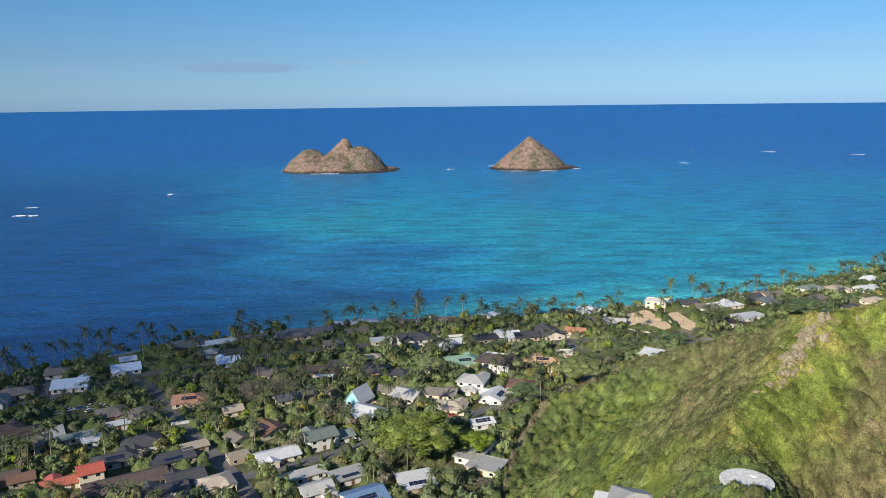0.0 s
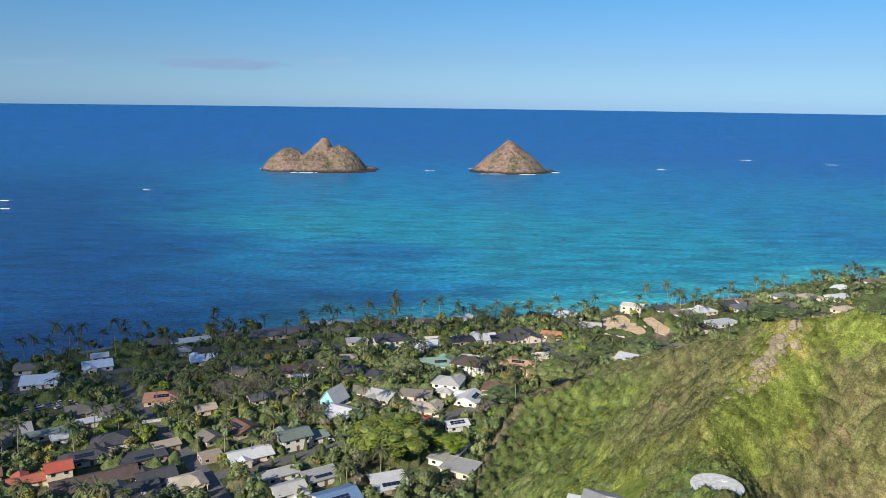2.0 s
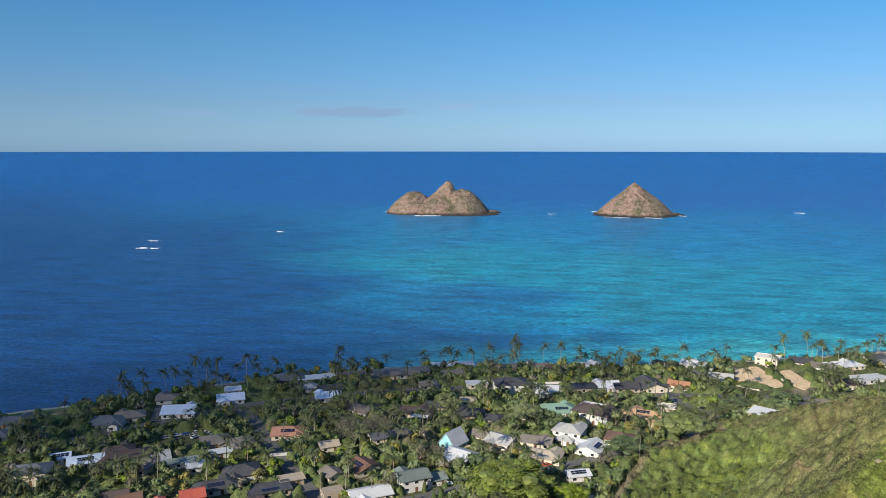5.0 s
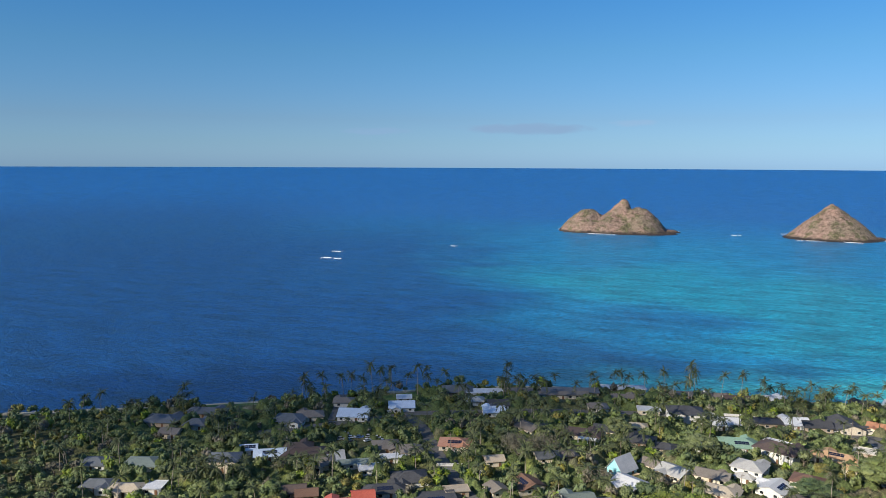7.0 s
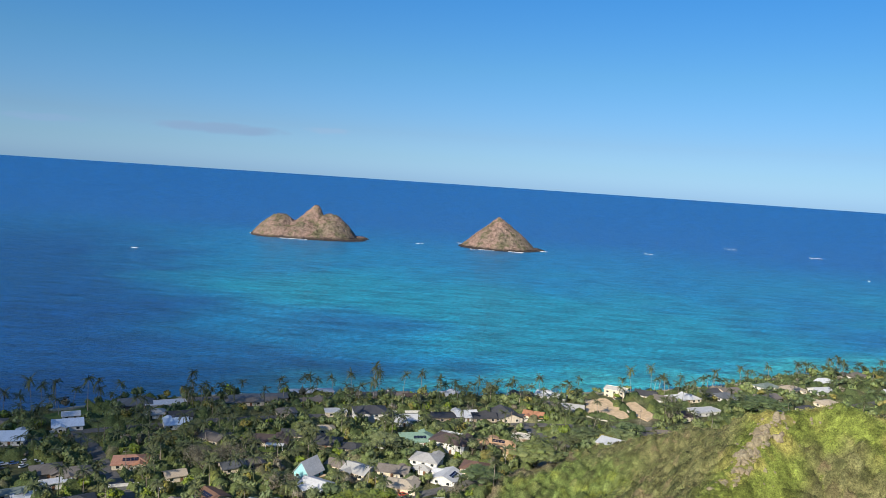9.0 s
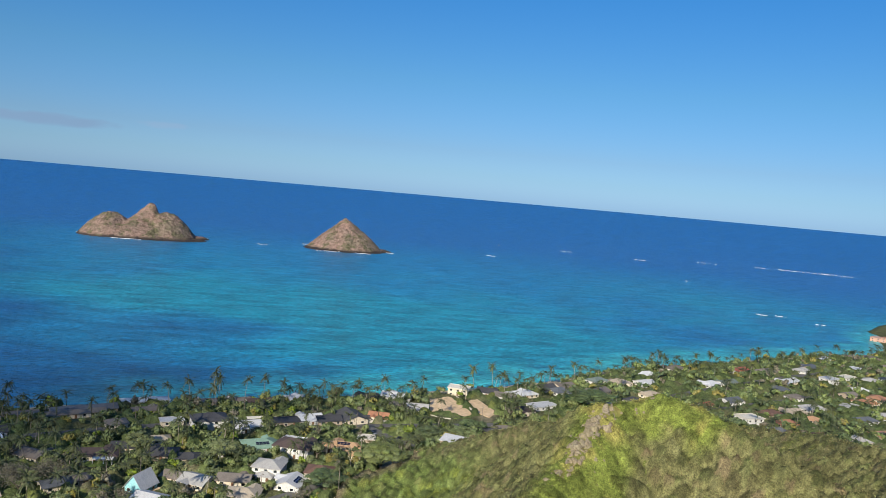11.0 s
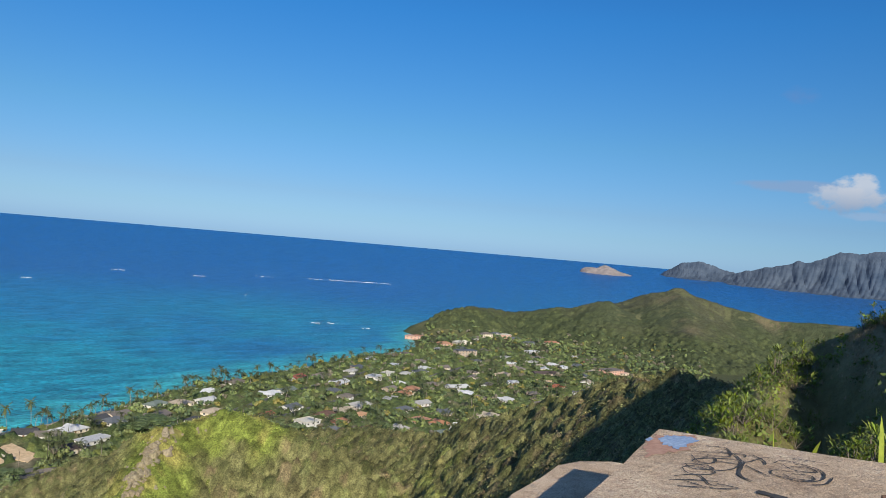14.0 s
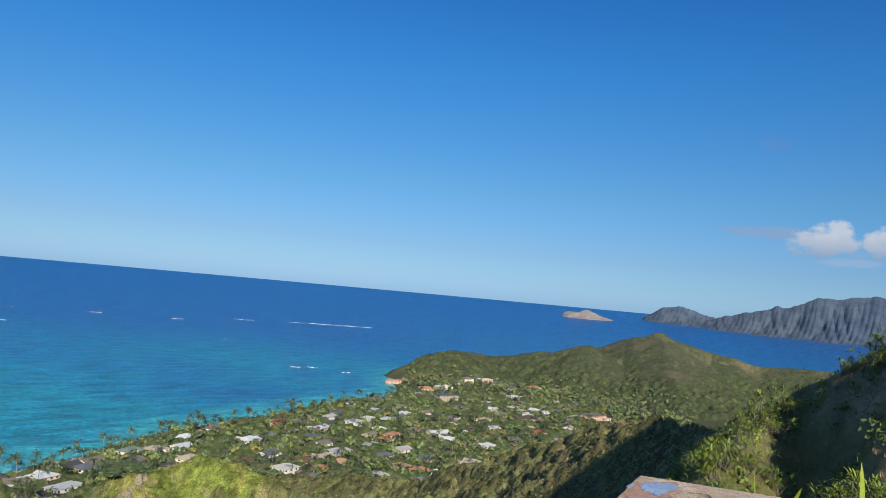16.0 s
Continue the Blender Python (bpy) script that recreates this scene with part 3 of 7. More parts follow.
def house(px, py, yaw, W, D, storeys, kind, tone, wall, extra=""):
    global PANEL_MESH, DOOR_MESH
    if math.hypot(px, py) > 430:
        W, D = 1.22 * W, 1.22 * D
    if W < D:
        W, D, yaw = D, W, yaw + 90
    z0 = float(height(px + np.array([-4, 4, 0, 0]), py + np.array([0, 0, -4, 4])).min())
    word = ROOF_WORDS.get(tone, tone)
    shape = {"gable": "gabled", "hip": "hipped", "flat": "flat", "shed": "sloping", "steep": "steep gabled"}[kind]
    floors = {1: "low", 2: "two-storey", 3: "three-storey"}[storeys]
    lab = f"{floors} {wall} house with a {shape} {word} roof" + (" and solar panels" if extra == "solar" else " among trees")
    h = tagged(new("house"), lab, "house", "houses of the village")
    h.matrix_basis = pose(px, py, z0 - 0.3, 0, 0, yaw)
    H = 0.3 + 2.85 * storeys
    TAKEN.append((px, py, 0.5 * math.hypot(W, D) * 0.82))
    away = math.hypot(px, py)
    if away < 460:
        TAKEN.append((px * (1 - (4 + D / 2) / away), py * (1 - (4 + D / 2) / away), 4.0))
    rise = 0.0
    if kind in ("gable", "steep"):
        rise = D / 2 * (1.25 if kind == "steep" else 0.36)
    v = [(-W / 2, -D / 2, 0), (W / 2, -D / 2, 0), (W / 2, D / 2, 0), (-W / 2, D / 2, 0), (-W / 2, -D / 2, H), (W / 2, -D / 2, H), (W / 2, D / 2, H), (-W / 2, D / 2, H)]
    q = [(3, 2, 1, 0), (0, 1, 5, 4), (2, 3, 7, 6)]
    if rise:
        v += [(-W / 2, 0, H + rise - 0.02), (W / 2, 0, H + rise - 0.02)]
        q += [(1, 2, 6, 9, 5), (3, 0, 4, 8, 7), (4, 5, 9, 8), (6, 7, 8, 9)]
    elif kind == "shed":
        v[6], v[7] = (W / 2, D / 2, H + 0.15 * D), (-W / 2, D / 2, H + 0.15 * D)
        q += [(1, 2, 6, 5), (3, 0, 4, 7), (4, 5, 6, 7)]
    else:
        q += [(1, 2, 6, 5), (3, 0, 4, 7), (4, 5, 6, 7)]
    link("wall", mesh_of("wall", v, q, M_WALL[wall]), h)
    rv, rq = roof_mesh("pergola" if tone == "pergola" else kind, W, D)
    link("roof", mesh_of("roof", rv, rq, M_ROOF[tone]), h, f"{word} {shape} roof", pose(0, 0, H + 0.01))
    if W >= 11.5 and kind in ("gable", "hip") and tone != "pergola":
        # a wing across the long side, under a gable of its own
        side, u, w, out = (1, -1)[int(px + py) % 2], W * (0.27, -0.24)[int(px) % 2], 2.7, 2.6
        y0, y1, zr = side * (D / 2 + out), side * 0.8, 0.36 * (w + 0.5)
        wing = link("wing", mesh_of("wing", *boxes_vf([(u - w, min(side * D / 2 * 0.9, y0), 0, u + w, max(side * D / 2 * 0.9, y0), H - 0.06)]), M_WALL[wall]), h)
        e = [(u - w - 0.5, -0.1), (u, -0.1 + zr), (u + w + 0.5, -0.1)]
        rv = [(a, yy, H + b + t) for t in (0, 0.2) for yy in (y0 + side * 0.5, y1) for a, b in e]
        link("wing_roof", mesh_of("wing_roof", rv, [(6, 7, 10, 9), (7, 8, 11, 10), (0, 3, 4, 1), (1, 4, 5, 2), (0, 1, 7, 6), (1, 2, 8, 7), (3, 9, 10, 4), (4, 10, 11, 5), (0, 6, 9, 3), (2, 5, 11, 8)], M_ROOF[tone]), wing)
        link("gable_end", mesh_of("gable_end", [(u - w, y0, H - 0.06), (u + w, y0, H - 0.06), (u, y0, H + 0.36 * w), (u - w, y0 - side * 0.2, H - 0.06), (u + w, y0 - side * 0.2, H - 0.06), (u, y0 - side * 0.2, H + 0.36 * w)], [(0, 1, 2), (5, 4, 3), (0, 3, 4, 1), (1, 4, 5, 2), (2, 5, 3, 0)], M_WALL[wall]), wing)
        link("window", window_mesh(1.6, 1.25), h, m=pose(u, y0, 1.2 + 2.85 * (storeys - 1), 0, 0, 0 if side > 0 else 180))
    me = window_mesh(1.6, 1.25)
    for s in range(storeys):
        zz = 1.2 + 2.85 * s
        n = max(2, int(W / 4.2))
        for i in range(n):
            u = -W / 2 + W * (i + 0.5) / n
            if not (s == 0 and i == n // 2):
                link("window", me, h, m=pose(u, -D / 2, zz, 0, 0, 180))
            link("window", me, h, m=pose(u, D / 2, zz))
        for u in (-D / 4, D / 4):
            link("window", me, h, m=pose(W / 2, u, zz, 0, 0, -90))
            link("window", me, h, m=pose(-W / 2, u, zz, 0, 0, 90))
    if DOOR_MESH is None:
        DOOR_MESH = mesh_of("door", *boxes_vf([(-0.5, -0.03, 0, 0.5, 0.06, 2.1), (-0.62, -0.03, 0, -0.5, 0.09, 2.2), (0.5, -0.03, 0, 0.62, 0.09, 2.2), (-0.5, -0.03, 2.1, 0.5, 0.09, 2.2)]), M_WOODDOOR)
    n = max(2, int(W / 4.2))
    link("door", DOOR_MESH, h, m=pose(-W / 2 + W * (n // 2 + 0.5) / n, -D / 2, 0.32, 0, 0, 180))
    if extra == "solar":
        if PANEL_MESH is None:
            v, q = boxes_vf([(-0.82, -0.52, 0, 0.82, 0.52, 0.05)])
            PANEL_MESH = mesh_of("solar_panel", v, q, M_SOLAR)
        slope = 0 if kind == "flat" else math.degrees(math.atan(0.36))
        for i in range(4):
            for j in range(2):
                v0 = 0.32 * D - j * 1.15
                zz = H + 0.5 if kind == "flat" else H + 0.36 * (D / 2 - v0) + 0.34
                if kind == "shed":
                    zz, tilt = H + 0.16 * (D / 2 - v0) + 0.4, math.degrees(math.atan(0.16))
                else:
                    tilt = slope
                link("solar_panel", PANEL_MESH, h, "dark blue solar panel", pose(-2.7 + 1.8 * i, -v0, zz, tilt))
    if extra == "dormer":
        for u in (-W / 4, W / 6):
            v, q = boxes_vf([(u - 0.9, -D / 2 + 0.6, H + 0.2, u + 0.9, -D / 2 + 3.2, H + 1.9)])
            dormer = link("dormer", mesh_of("dormer", v, q, M_WALL[wall]), h, "white dormer")
            rv = [(u - 1.2, -D / 2 + 0.3, H + 1.8), (u + 1.2, -D / 2 + 0.3, H + 1.8), (u + 1.2, -D / 2 + 4, H + 1.8), (u - 1.2, -D / 2 + 4, H + 1.8), (u, -D / 2 + 0.3, H + 2.7), (u, -D / 2 + 4, H + 2.7)]
            link("dormer_roof", mesh_of("dormer_roof", rv, [(0, 1, 4), (1, 2, 5, 4), (2, 3, 5), (3, 0, 4, 5), (3, 2, 1, 0)], M_ROOF[tone]), dormer)
    if extra == "chimney":
        link("chimney", mesh_of("chimney", *boxes_vf([(-W / 3 - 0.5, 0.5, H, -W / 3 + 0.5, 1.5, H + 3.6), (-W / 3 - 0.65, 0.35, H + 3.6, -W / 3 + 0.65, 1.65, H + 3.8)]), M_WALL["white"]), h, "white chimney")
    if extra == "porch":
        link("porch_roof", mesh_of("porch_roof", *boxes_vf([(0, -D / 2 - 4.2, 2.9, W / 2 - 1, -D / 2, 3.15)]), M_WALL["white"]), h)
        for u in (0.3, W / 4, W / 2 - 1.4):
            link("post", mesh_of("post", *boxes_vf([(u - 0.2, -D / 2 - 4.1, 0, u + 0.2, -D / 2 - 3.7, 2.9)]), M_WALL["white"]), h)
    return h


# ---- foliage ----
def ico(sub):
    bm = bmesh.new()
    bmesh.ops.create_icosphere(bm, subdivisions=sub, radius=1.0)
    v = np.array([q.co[:] for q in bm.verts])
    f = np.array([[q.index for q in p.verts] for p in bm.faces])
    bm.free()
    return v, f


ICO1, ICO2 = ico(1), ico(2)


def leaf_quads(r, centres, normals, size, flat=0.55):
    """Little bent leaves, as quads, at centres, roughly facing along normals."""
    n = len(centres)
    nn = normals + flat * r.normal(size=(n, 3))
    nn /= np.linalg.norm(nn, axis=1)[:, None] + 1e-9
    a = np.cross(nn, r.normal(size=(n, 3)))
    a /= np.linalg.norm(a, axis=1)[:, None] + 1e-9
    b = np.cross(nn, a)
    s = (size * r.uniform(0.6, 1.4, n))[:, None]
    v = np.stack([centres - a * s, centres - b * s * 0.5 - nn * s * 0.2, centres + a * s, centres + b * s * 0.5 - nn * s * 0.2], 1)
    f = np.arange(4 * n).reshape(n, 4)
    return v.reshape(-1, 3), f


def crown_arrays(seed, lobes, leaves, size, squash=0.75, core=True, spread=0.55, lobe=1.0):
    """A crown of radius about 1 round the origin: lobes of leaves about a dark core, with gaps between the lobes."""
    r = np.random.default_rng(seed)
    c = r.normal(size=(lobes, 3))
    c /= np.linalg.norm(c, axis=1)[:, None]
    c *= spread * r.uniform(0.6, 1.15, lobes)[:, None]
    c[:, 2] = np.abs(c[:, 2]) * squash - 0.1
    rad = lobe * r.uniform(0.3, 0.52, lobes)
    k = r.integers(0, lobes, leaves)
    dv = r.normal(size=(leaves, 3))
    dv[:, 2] += 0.35
    dv /= np.linalg.norm(dv, axis=1)[:, None]
    p = c[k] + dv * (rad[k] * r.uniform(0.8, 1.15, leaves))[:, None] * [1, 1, 0.85]
    v, f = leaf_quads(r, p, dv, size)
    vs, fs = [v], f.tolist()
    off = len(v)
    if core:
        base_v, base_f = ICO1
        for i in range(lobes):
            jag = base_v * r.uniform(0.6, 0.86, (len(base_v), 1))
            vs.append(c[i] + jag * rad[i] * [1, 1, 0.85])
            fs += (base_f + off).tolist()
            off += len(base_v)
    return np.concatenate(vs), fs


def leafy(name, dark, light, scale=0.25, isle=0.5, each=0.0, through=0.25):
    m = worn(name, dark, light, scale, 0.7, spec=0.25, isle=isle, each=each, relief=0)
    return m


M_LEAF = {
    "dark": leafy("leaves_dark", (0.07, 0.102, 0.045), (0.14, 0.18, 0.08), each=0.3),
    "mid": leafy("leaves_mid", (0.112, 0.145, 0.06), (0.22, 0.25, 0.105), each=0.35),
    "bright": leafy("leaves_bright", (0.115, 0.165, 0.024), (0.22, 0.275, 0.045), each=0.25),
    "gold": leafy("leaves_gold", (0.13, 0.13, 0.035), (0.26, 0.23, 0.065), each=0.25),
    "grey": leafy("leaves_grey", (0.11, 0.1, 0.07), (0.21, 0.195, 0.14), each=0.2),
}
M_FROND = leafy("palm_fronds", (0.045, 0.06, 0.026), (0.115, 0.13, 0.055), each=0.35, isle=0.4)
M_SHRUB = {
    "green": leafy("shrub_green", (0.075, 0.115, 0.03), (0.155, 0.205, 0.05), 0.05, 0.55),
    "lime": leafy("shrub_lime", (0.11, 0.15, 0.022), (0.21, 0.25, 0.04), 0.05, 0.5),
    "olive": leafy("shrub_olive", (0.1, 0.095, 0.045), (0.185, 0.168, 0.08), 0.05, 0.55),
    "dry": leafy("shrub_dry", (0.14, 0.11, 0.065), (0.25, 0.2, 0.12), 0.05, 0.5),
}


def tube(points, radii, sides=6):
    v, f = [], []
    for i, (p, r) in enumerate(zip(points, radii)):
        for k in range(sides):
            a = 2 * math.pi * k / sides
            v.append((p[0] + r * math.cos(a), p[1] + r * math.sin(a), p[2]))
    for i in range(len(points) - 1):
        for k in range(sides):
            j = (k + 1) % sides
            f.append((i * sides + k, i * sides + j, (i + 1) * sides + j, (i + 1) * sides + k))
    f.append(tuple(range((len(points) - 1) * sides, len(points) * sides)))
    return v, f


def limbs_mesh(seed, tall=1.0):
    r = random.Random(seed)
    v, f = tube([(0, 0, -0.1), (0.03, 0.02, 0.3), (0.01, -0.02, 0.62)], [0.09, 0.06, 0.045])
    for i in range(4):
        a = i * 1.57 + r.uniform(-0.4, 0.4)
        d = (math.cos(a), math.sin(a))
        w, g = tube([(0.02 * d[0], 0.02 * d[1], 0.45), (0.2 * d[0], 0.2 * d[1], 0.72), (0.42 * d[0], 0.42 * d[1], 0.95)], [0.04, 0.03, 0.012], 5)
        f += [tuple(q + len(v) for q in p) for p in g]
        v += w
    return v, f


TREE_LABELS = {"dark": "dense dark green garden tree", "mid": "leafy green garden tree with a rounded crown", "bright": "bright yellow-green leafy garden tree", "gold": "golden-leaved garden tree in full sun", "grey": "grey-brown sparse-leaved spreading garden tree"}
TREE_BASE = {}


def tree(px, py, radius, tall, tone="mid", variant=0, squash=0.75):
    """A garden tree: trunk with limbs, and a crown of leaves; radius of the crown and full height in metres."""
    broad = radius > 7.5
    key = (tone, variant, broad)
    z0 = ground_at(px, py)
    m = Matrix.Translation((px, py, z0)) @ Matrix.Rotation(rng.uniform(0, 6.28), 4, "Z") @ Matrix.Diagonal((radius, radius, tall / 1.9, 1))
    TAKEN.append((px, py, radius * 0.7))
    if key in TREE_BASE:
        return copy_thing(TREE_BASE[key], unscaled(m, TREE_BASE[key]))
    t = tagged(new("garden_tree"), TREE_LABELS[tone] + " among the houses", "tree", "garden trees")
    link("trunk", mesh_of("trunk", *limbs_mesh(variant), M_BARK), t)
    if broad:
        v, f = crown_arrays(100 + variant * 7 + len(tone), 64, 6400 if tone != "grey" else 2200, 0.034, 0.8, tone != "grey", 0.8, 0.55)
    else:
        v, f = crown_arrays(100 + variant * 7 + len(tone), 9, 460 if tone != "grey" else 260, 0.095, core=tone != "grey")
    link("crown", mesh_of("crown", v + [0, 0, 1.15], f, M_LEAF[tone]), t)
    t.matrix_basis = m
    TREE_BASE[key] = t
    return t


def frond_arrays(r, length, droop, az, lift):
    """One feather frond: a bowed rib with drooping leaflets on both sides."""
    n = 9
    s = np.linspace(0, 1, n)
    out = length * s * (1 - 0.15 * s)
    up = lift * length * s - droop * length * s ** 2
    ca, sa = math.cos(az), math.sin(az)
    rib = np.stack([out * ca, out * sa, up], 1)
    side = np.array([-sa, ca, 0])
    v, f = [], []
    for i in range(n - 1):
        w = length * 0.24 * (0.5 + 1.1 * s[i]) * (1 - s[i] * 0.75) * r.uniform(0.85, 1.2)
        for sg in (-1, 1):
            k = len(v)
            tip = rib[i] + sg * side * w + (rib[i + 1] - rib[i]) * 1.2 + np.array([0, 0, -w * 0.55])
            v += [rib[i], rib[i + 1], tip]
            f.append((k, k + 1, k + 2))
    return v, f


def palm_template(seed):
    """A light palm, 15 m tall, as one run of triangles and quads for joining."""
    r = np.random.default_rng(seed)
    pts = [(0.9 * q * q, 0, 14.2 * q) for q in np.linspace(0, 1, 4)]
    v, f = tube(pts, [0.26, 0.18, 0.15, 0.12], 4)
    v, q4, t3 = [tuple(p) for p in v], [g for g in f if len(g) == 4], []
    for i in range(15):
        a, b = frond_arrays(r, r.uniform(3.4, 4.9), r.uniform(0.4, 0.95), i * 2.4, r.uniform(-0.35, 1.2))
        k = len(v)
        t3 += [tuple(e + k for e in g) for g in b[::1]]
        v += [(p[0] + 0.9, p[1], p[2] + 14.2) for p in a]
    return np.array(v, float), np.array(q4, int), np.array(t3, int)


PALM_BASE = {}


def palm(px, py, tall, variant=None):
    variant = int(rng.integers(0, 5)) if variant is None else variant
    z0 = ground_at(px, py)
    m = Matrix.Translation((px, py, z0 - 0.1)) @ Matrix.Rotation(rng.uniform(0, 6.28), 4, "Z") @ Matrix.Diagonal((1, 1, tall / 15.0, 1))
    TAKEN.append((px, py, 1.0))
    if variant in PALM_BASE:
        return copy_thing(PALM_BASE[variant], unscaled(m, PALM_BASE[variant]))
    r = np.random.default_rng(50 + variant)
    p = tagged(new("palm_tree"), "tall slender coconut palm with a feathery drooping crown", "palm tree", "coconut palms")
    lean = r.uniform(0.3, 1.9)
    pts = [(lean * s * s, 0.3 * math.sin(2 * s), 14.2 * s) for s in np.linspace(0, 1, 7)]
    v, f = tube(pts, [0.28, 0.2, 0.17, 0.15, 0.14, 0.13, 0.12], 7)
    link("trunk", mesh_of("trunk", v, f, M_PALMBARK), p)
    vs, fs = [], []
    for i in range(24):
        a, b = frond_arrays(r, r.uniform(3.4, 4.9), r.uniform(0.4, 0.95), i * 2.4 + r.uniform(-0.3, 0.3), r.uniform(-0.35, 1.2))
        fs += [tuple(q + len(vs) for q in g) for g in b]
        vs += a
    vs = np.array(vs) + [pts[-1][0], pts[-1][1], pts[-1][2]]
    link("crown", mesh_of("crown", vs, fs, M_FROND), p)
    p.matrix_basis = m
    PALM_BASE[variant] = p
    return p


def scatter_mesh(name, templates, xs, ys, zs, radii, talls, seed, mat):
    """Many copies of leafy templates joined into one mesh."""
    r = np.random.default_rng(seed)
    V, F, off = [], [], 0
    tt = r.integers(0, len(templates), len(xs))
    aa = r.uniform(0, 6.28, len(xs))
    quads, tris = [], []
    for k, (tv, tq, t3) in enumerate(templates):
        idx = np.nonzero(tt == k)[0]
        if not len(idx):
            continue
        ca, sa = np.cos(aa[idx])[:, None], np.sin(aa[idx])[:, None]
        x = (tv[None, :, 0] * ca - tv[None, :, 1] * sa) * radii[idx][:, None] + xs[idx][:, None]
        y = (tv[None, :, 0] * sa + tv[None, :, 1] * ca) * radii[idx][:, None] + ys[idx][:, None]
        z = tv[None, :, 2] * talls[idx][:, None] + zs[idx][:, None]
        V.append(np.stack([x, y, z], -1).reshape(-1, 3))
        sh = off + np.arange(len(idx))[:, None, None] * len(tv)
        if len(tq):
            quads.append((tq[None] + sh).reshape(-1, 4))
        if len(t3):
            tris.append((t3[None] + sh).reshape(-1, 3))
        off += len(idx) * len(tv)
    V = np.concatenate(V)
    me = bpy.data.meshes.new(name)
    nq, nt = sum(len(q) for q in quads), sum(len(q) for q in tris)
    loops = np.concatenate([np.concatenate(quads).ravel() if quads else np.zeros(0, int), np.concatenate(tris).ravel() if tris else np.zeros(0, int)])
    starts = np.concatenate([np.arange(nq) * 4, nq * 4 + np.arange(nt) * 3])
    me.vertices.add(len(V))
    me.vertices.foreach_set("co", V.astype(np.float32).ravel())
    me.loops.add(len(loops))
    me.loops.foreach_set("vertex_index", loops.astype(np.int32))
    me.polygons.add(nq + nt)
    me.polygons.foreach_set("loop_start", starts.astype(np.int32))
    me.update(calc_edges=True)
    me.materials.append(mat)
    return new(name, me)


def template(seed, lobes, leaves, size, core, spread=0.55, squash=0.75, lift=0.0):
    v, f = crown_arrays(seed, lobes, leaves, size, squash, core, spread)
    q = np.array([p for p in f if len(p) == 4], int).reshape(-1, 4)
    t = np.array([p for p in f if len(p) == 3], int).reshape(-1, 3)
    return v + [0, 0, lift], q, t


CELLS, FILED = {}, [0]


def free_of(px, py, gap):
    for tx, ty, tr in TAKEN[FILED[0]:]:
        for i in range(int((tx - tr - 6) // 12), int((tx + tr + 6) // 12) + 1):
            for j in range(int((ty - tr - 6) // 12), int((ty + tr + 6) // 12) + 1):
                CELLS.setdefault((i, j), []).append((tx, ty, tr))
    FILED[0] = len(TAKEN)
    for tx, ty, tr in CELLS.get((int(px // 12), int(py // 12)), ()):
        if (px - tx) ** 2 + (py - ty) ** 2 < (tr + gap) ** 2:
            return False
    return True


def ribbon(name, pts, width, mat, label, lift=0.12, category="road"):
    """A road laid along a line of points on the ground."""
    p = []
    for a, b in zip(pts[:-1], pts[1:]):
        n = max(2, int(math.hypot(b[0] - a[0], b[1] - a[1]) / 5))
        p += [(a[0] + (b[0] - a[0]) * i / n, a[1] + (b[1] - a[1]) * i / n) for i in range(n)]
    p.append(pts[-1])
    v, f = [], []
    for i, q in enumerate(p):
        a, b = p[max(0, i - 1)], p[min(len(p) - 1, i + 1)]
        L = math.hypot(b[0] - a[0], b[1] - a[1])
        nx, ny = -(b[1] - a[1]) / L, (b[0] - a[0]) / L
        k = np.array([-1, 0, 1]) * width / 2
        z = float(height(q[0] + k * nx, q[1] + k * ny).max()) + lift
        TAKEN.append((q[0], q[1], width * 0.5 + 0.8))
        off = math.hypot(q[0], q[1])
        if off < 480:
            TAKEN.append((q[0] * (1 - 7.5 / off), q[1] * (1 - 7.5 / off), 3.6))
        for s in (-1, 1):
            v.append((q[0] + s * nx * width / 2, q[1] + s * ny * width / 2, z))
        for s in (-1, 1):
            v.append((q[0] + s * nx * (width / 2 + 0.3), q[1] + s * ny * (width / 2 + 0.3), z - 0.6))
        if i:
            k = 4 * i
            f += [(k - 4, k - 3, k + 1, k), (k - 2, k - 4, k, k + 2), (k - 3, k - 1, k + 3, k + 1)]
    return tagged(new(name, mesh_of(name, v, f, mat)), label, category, kind="structure")


CAR_BASE = {}


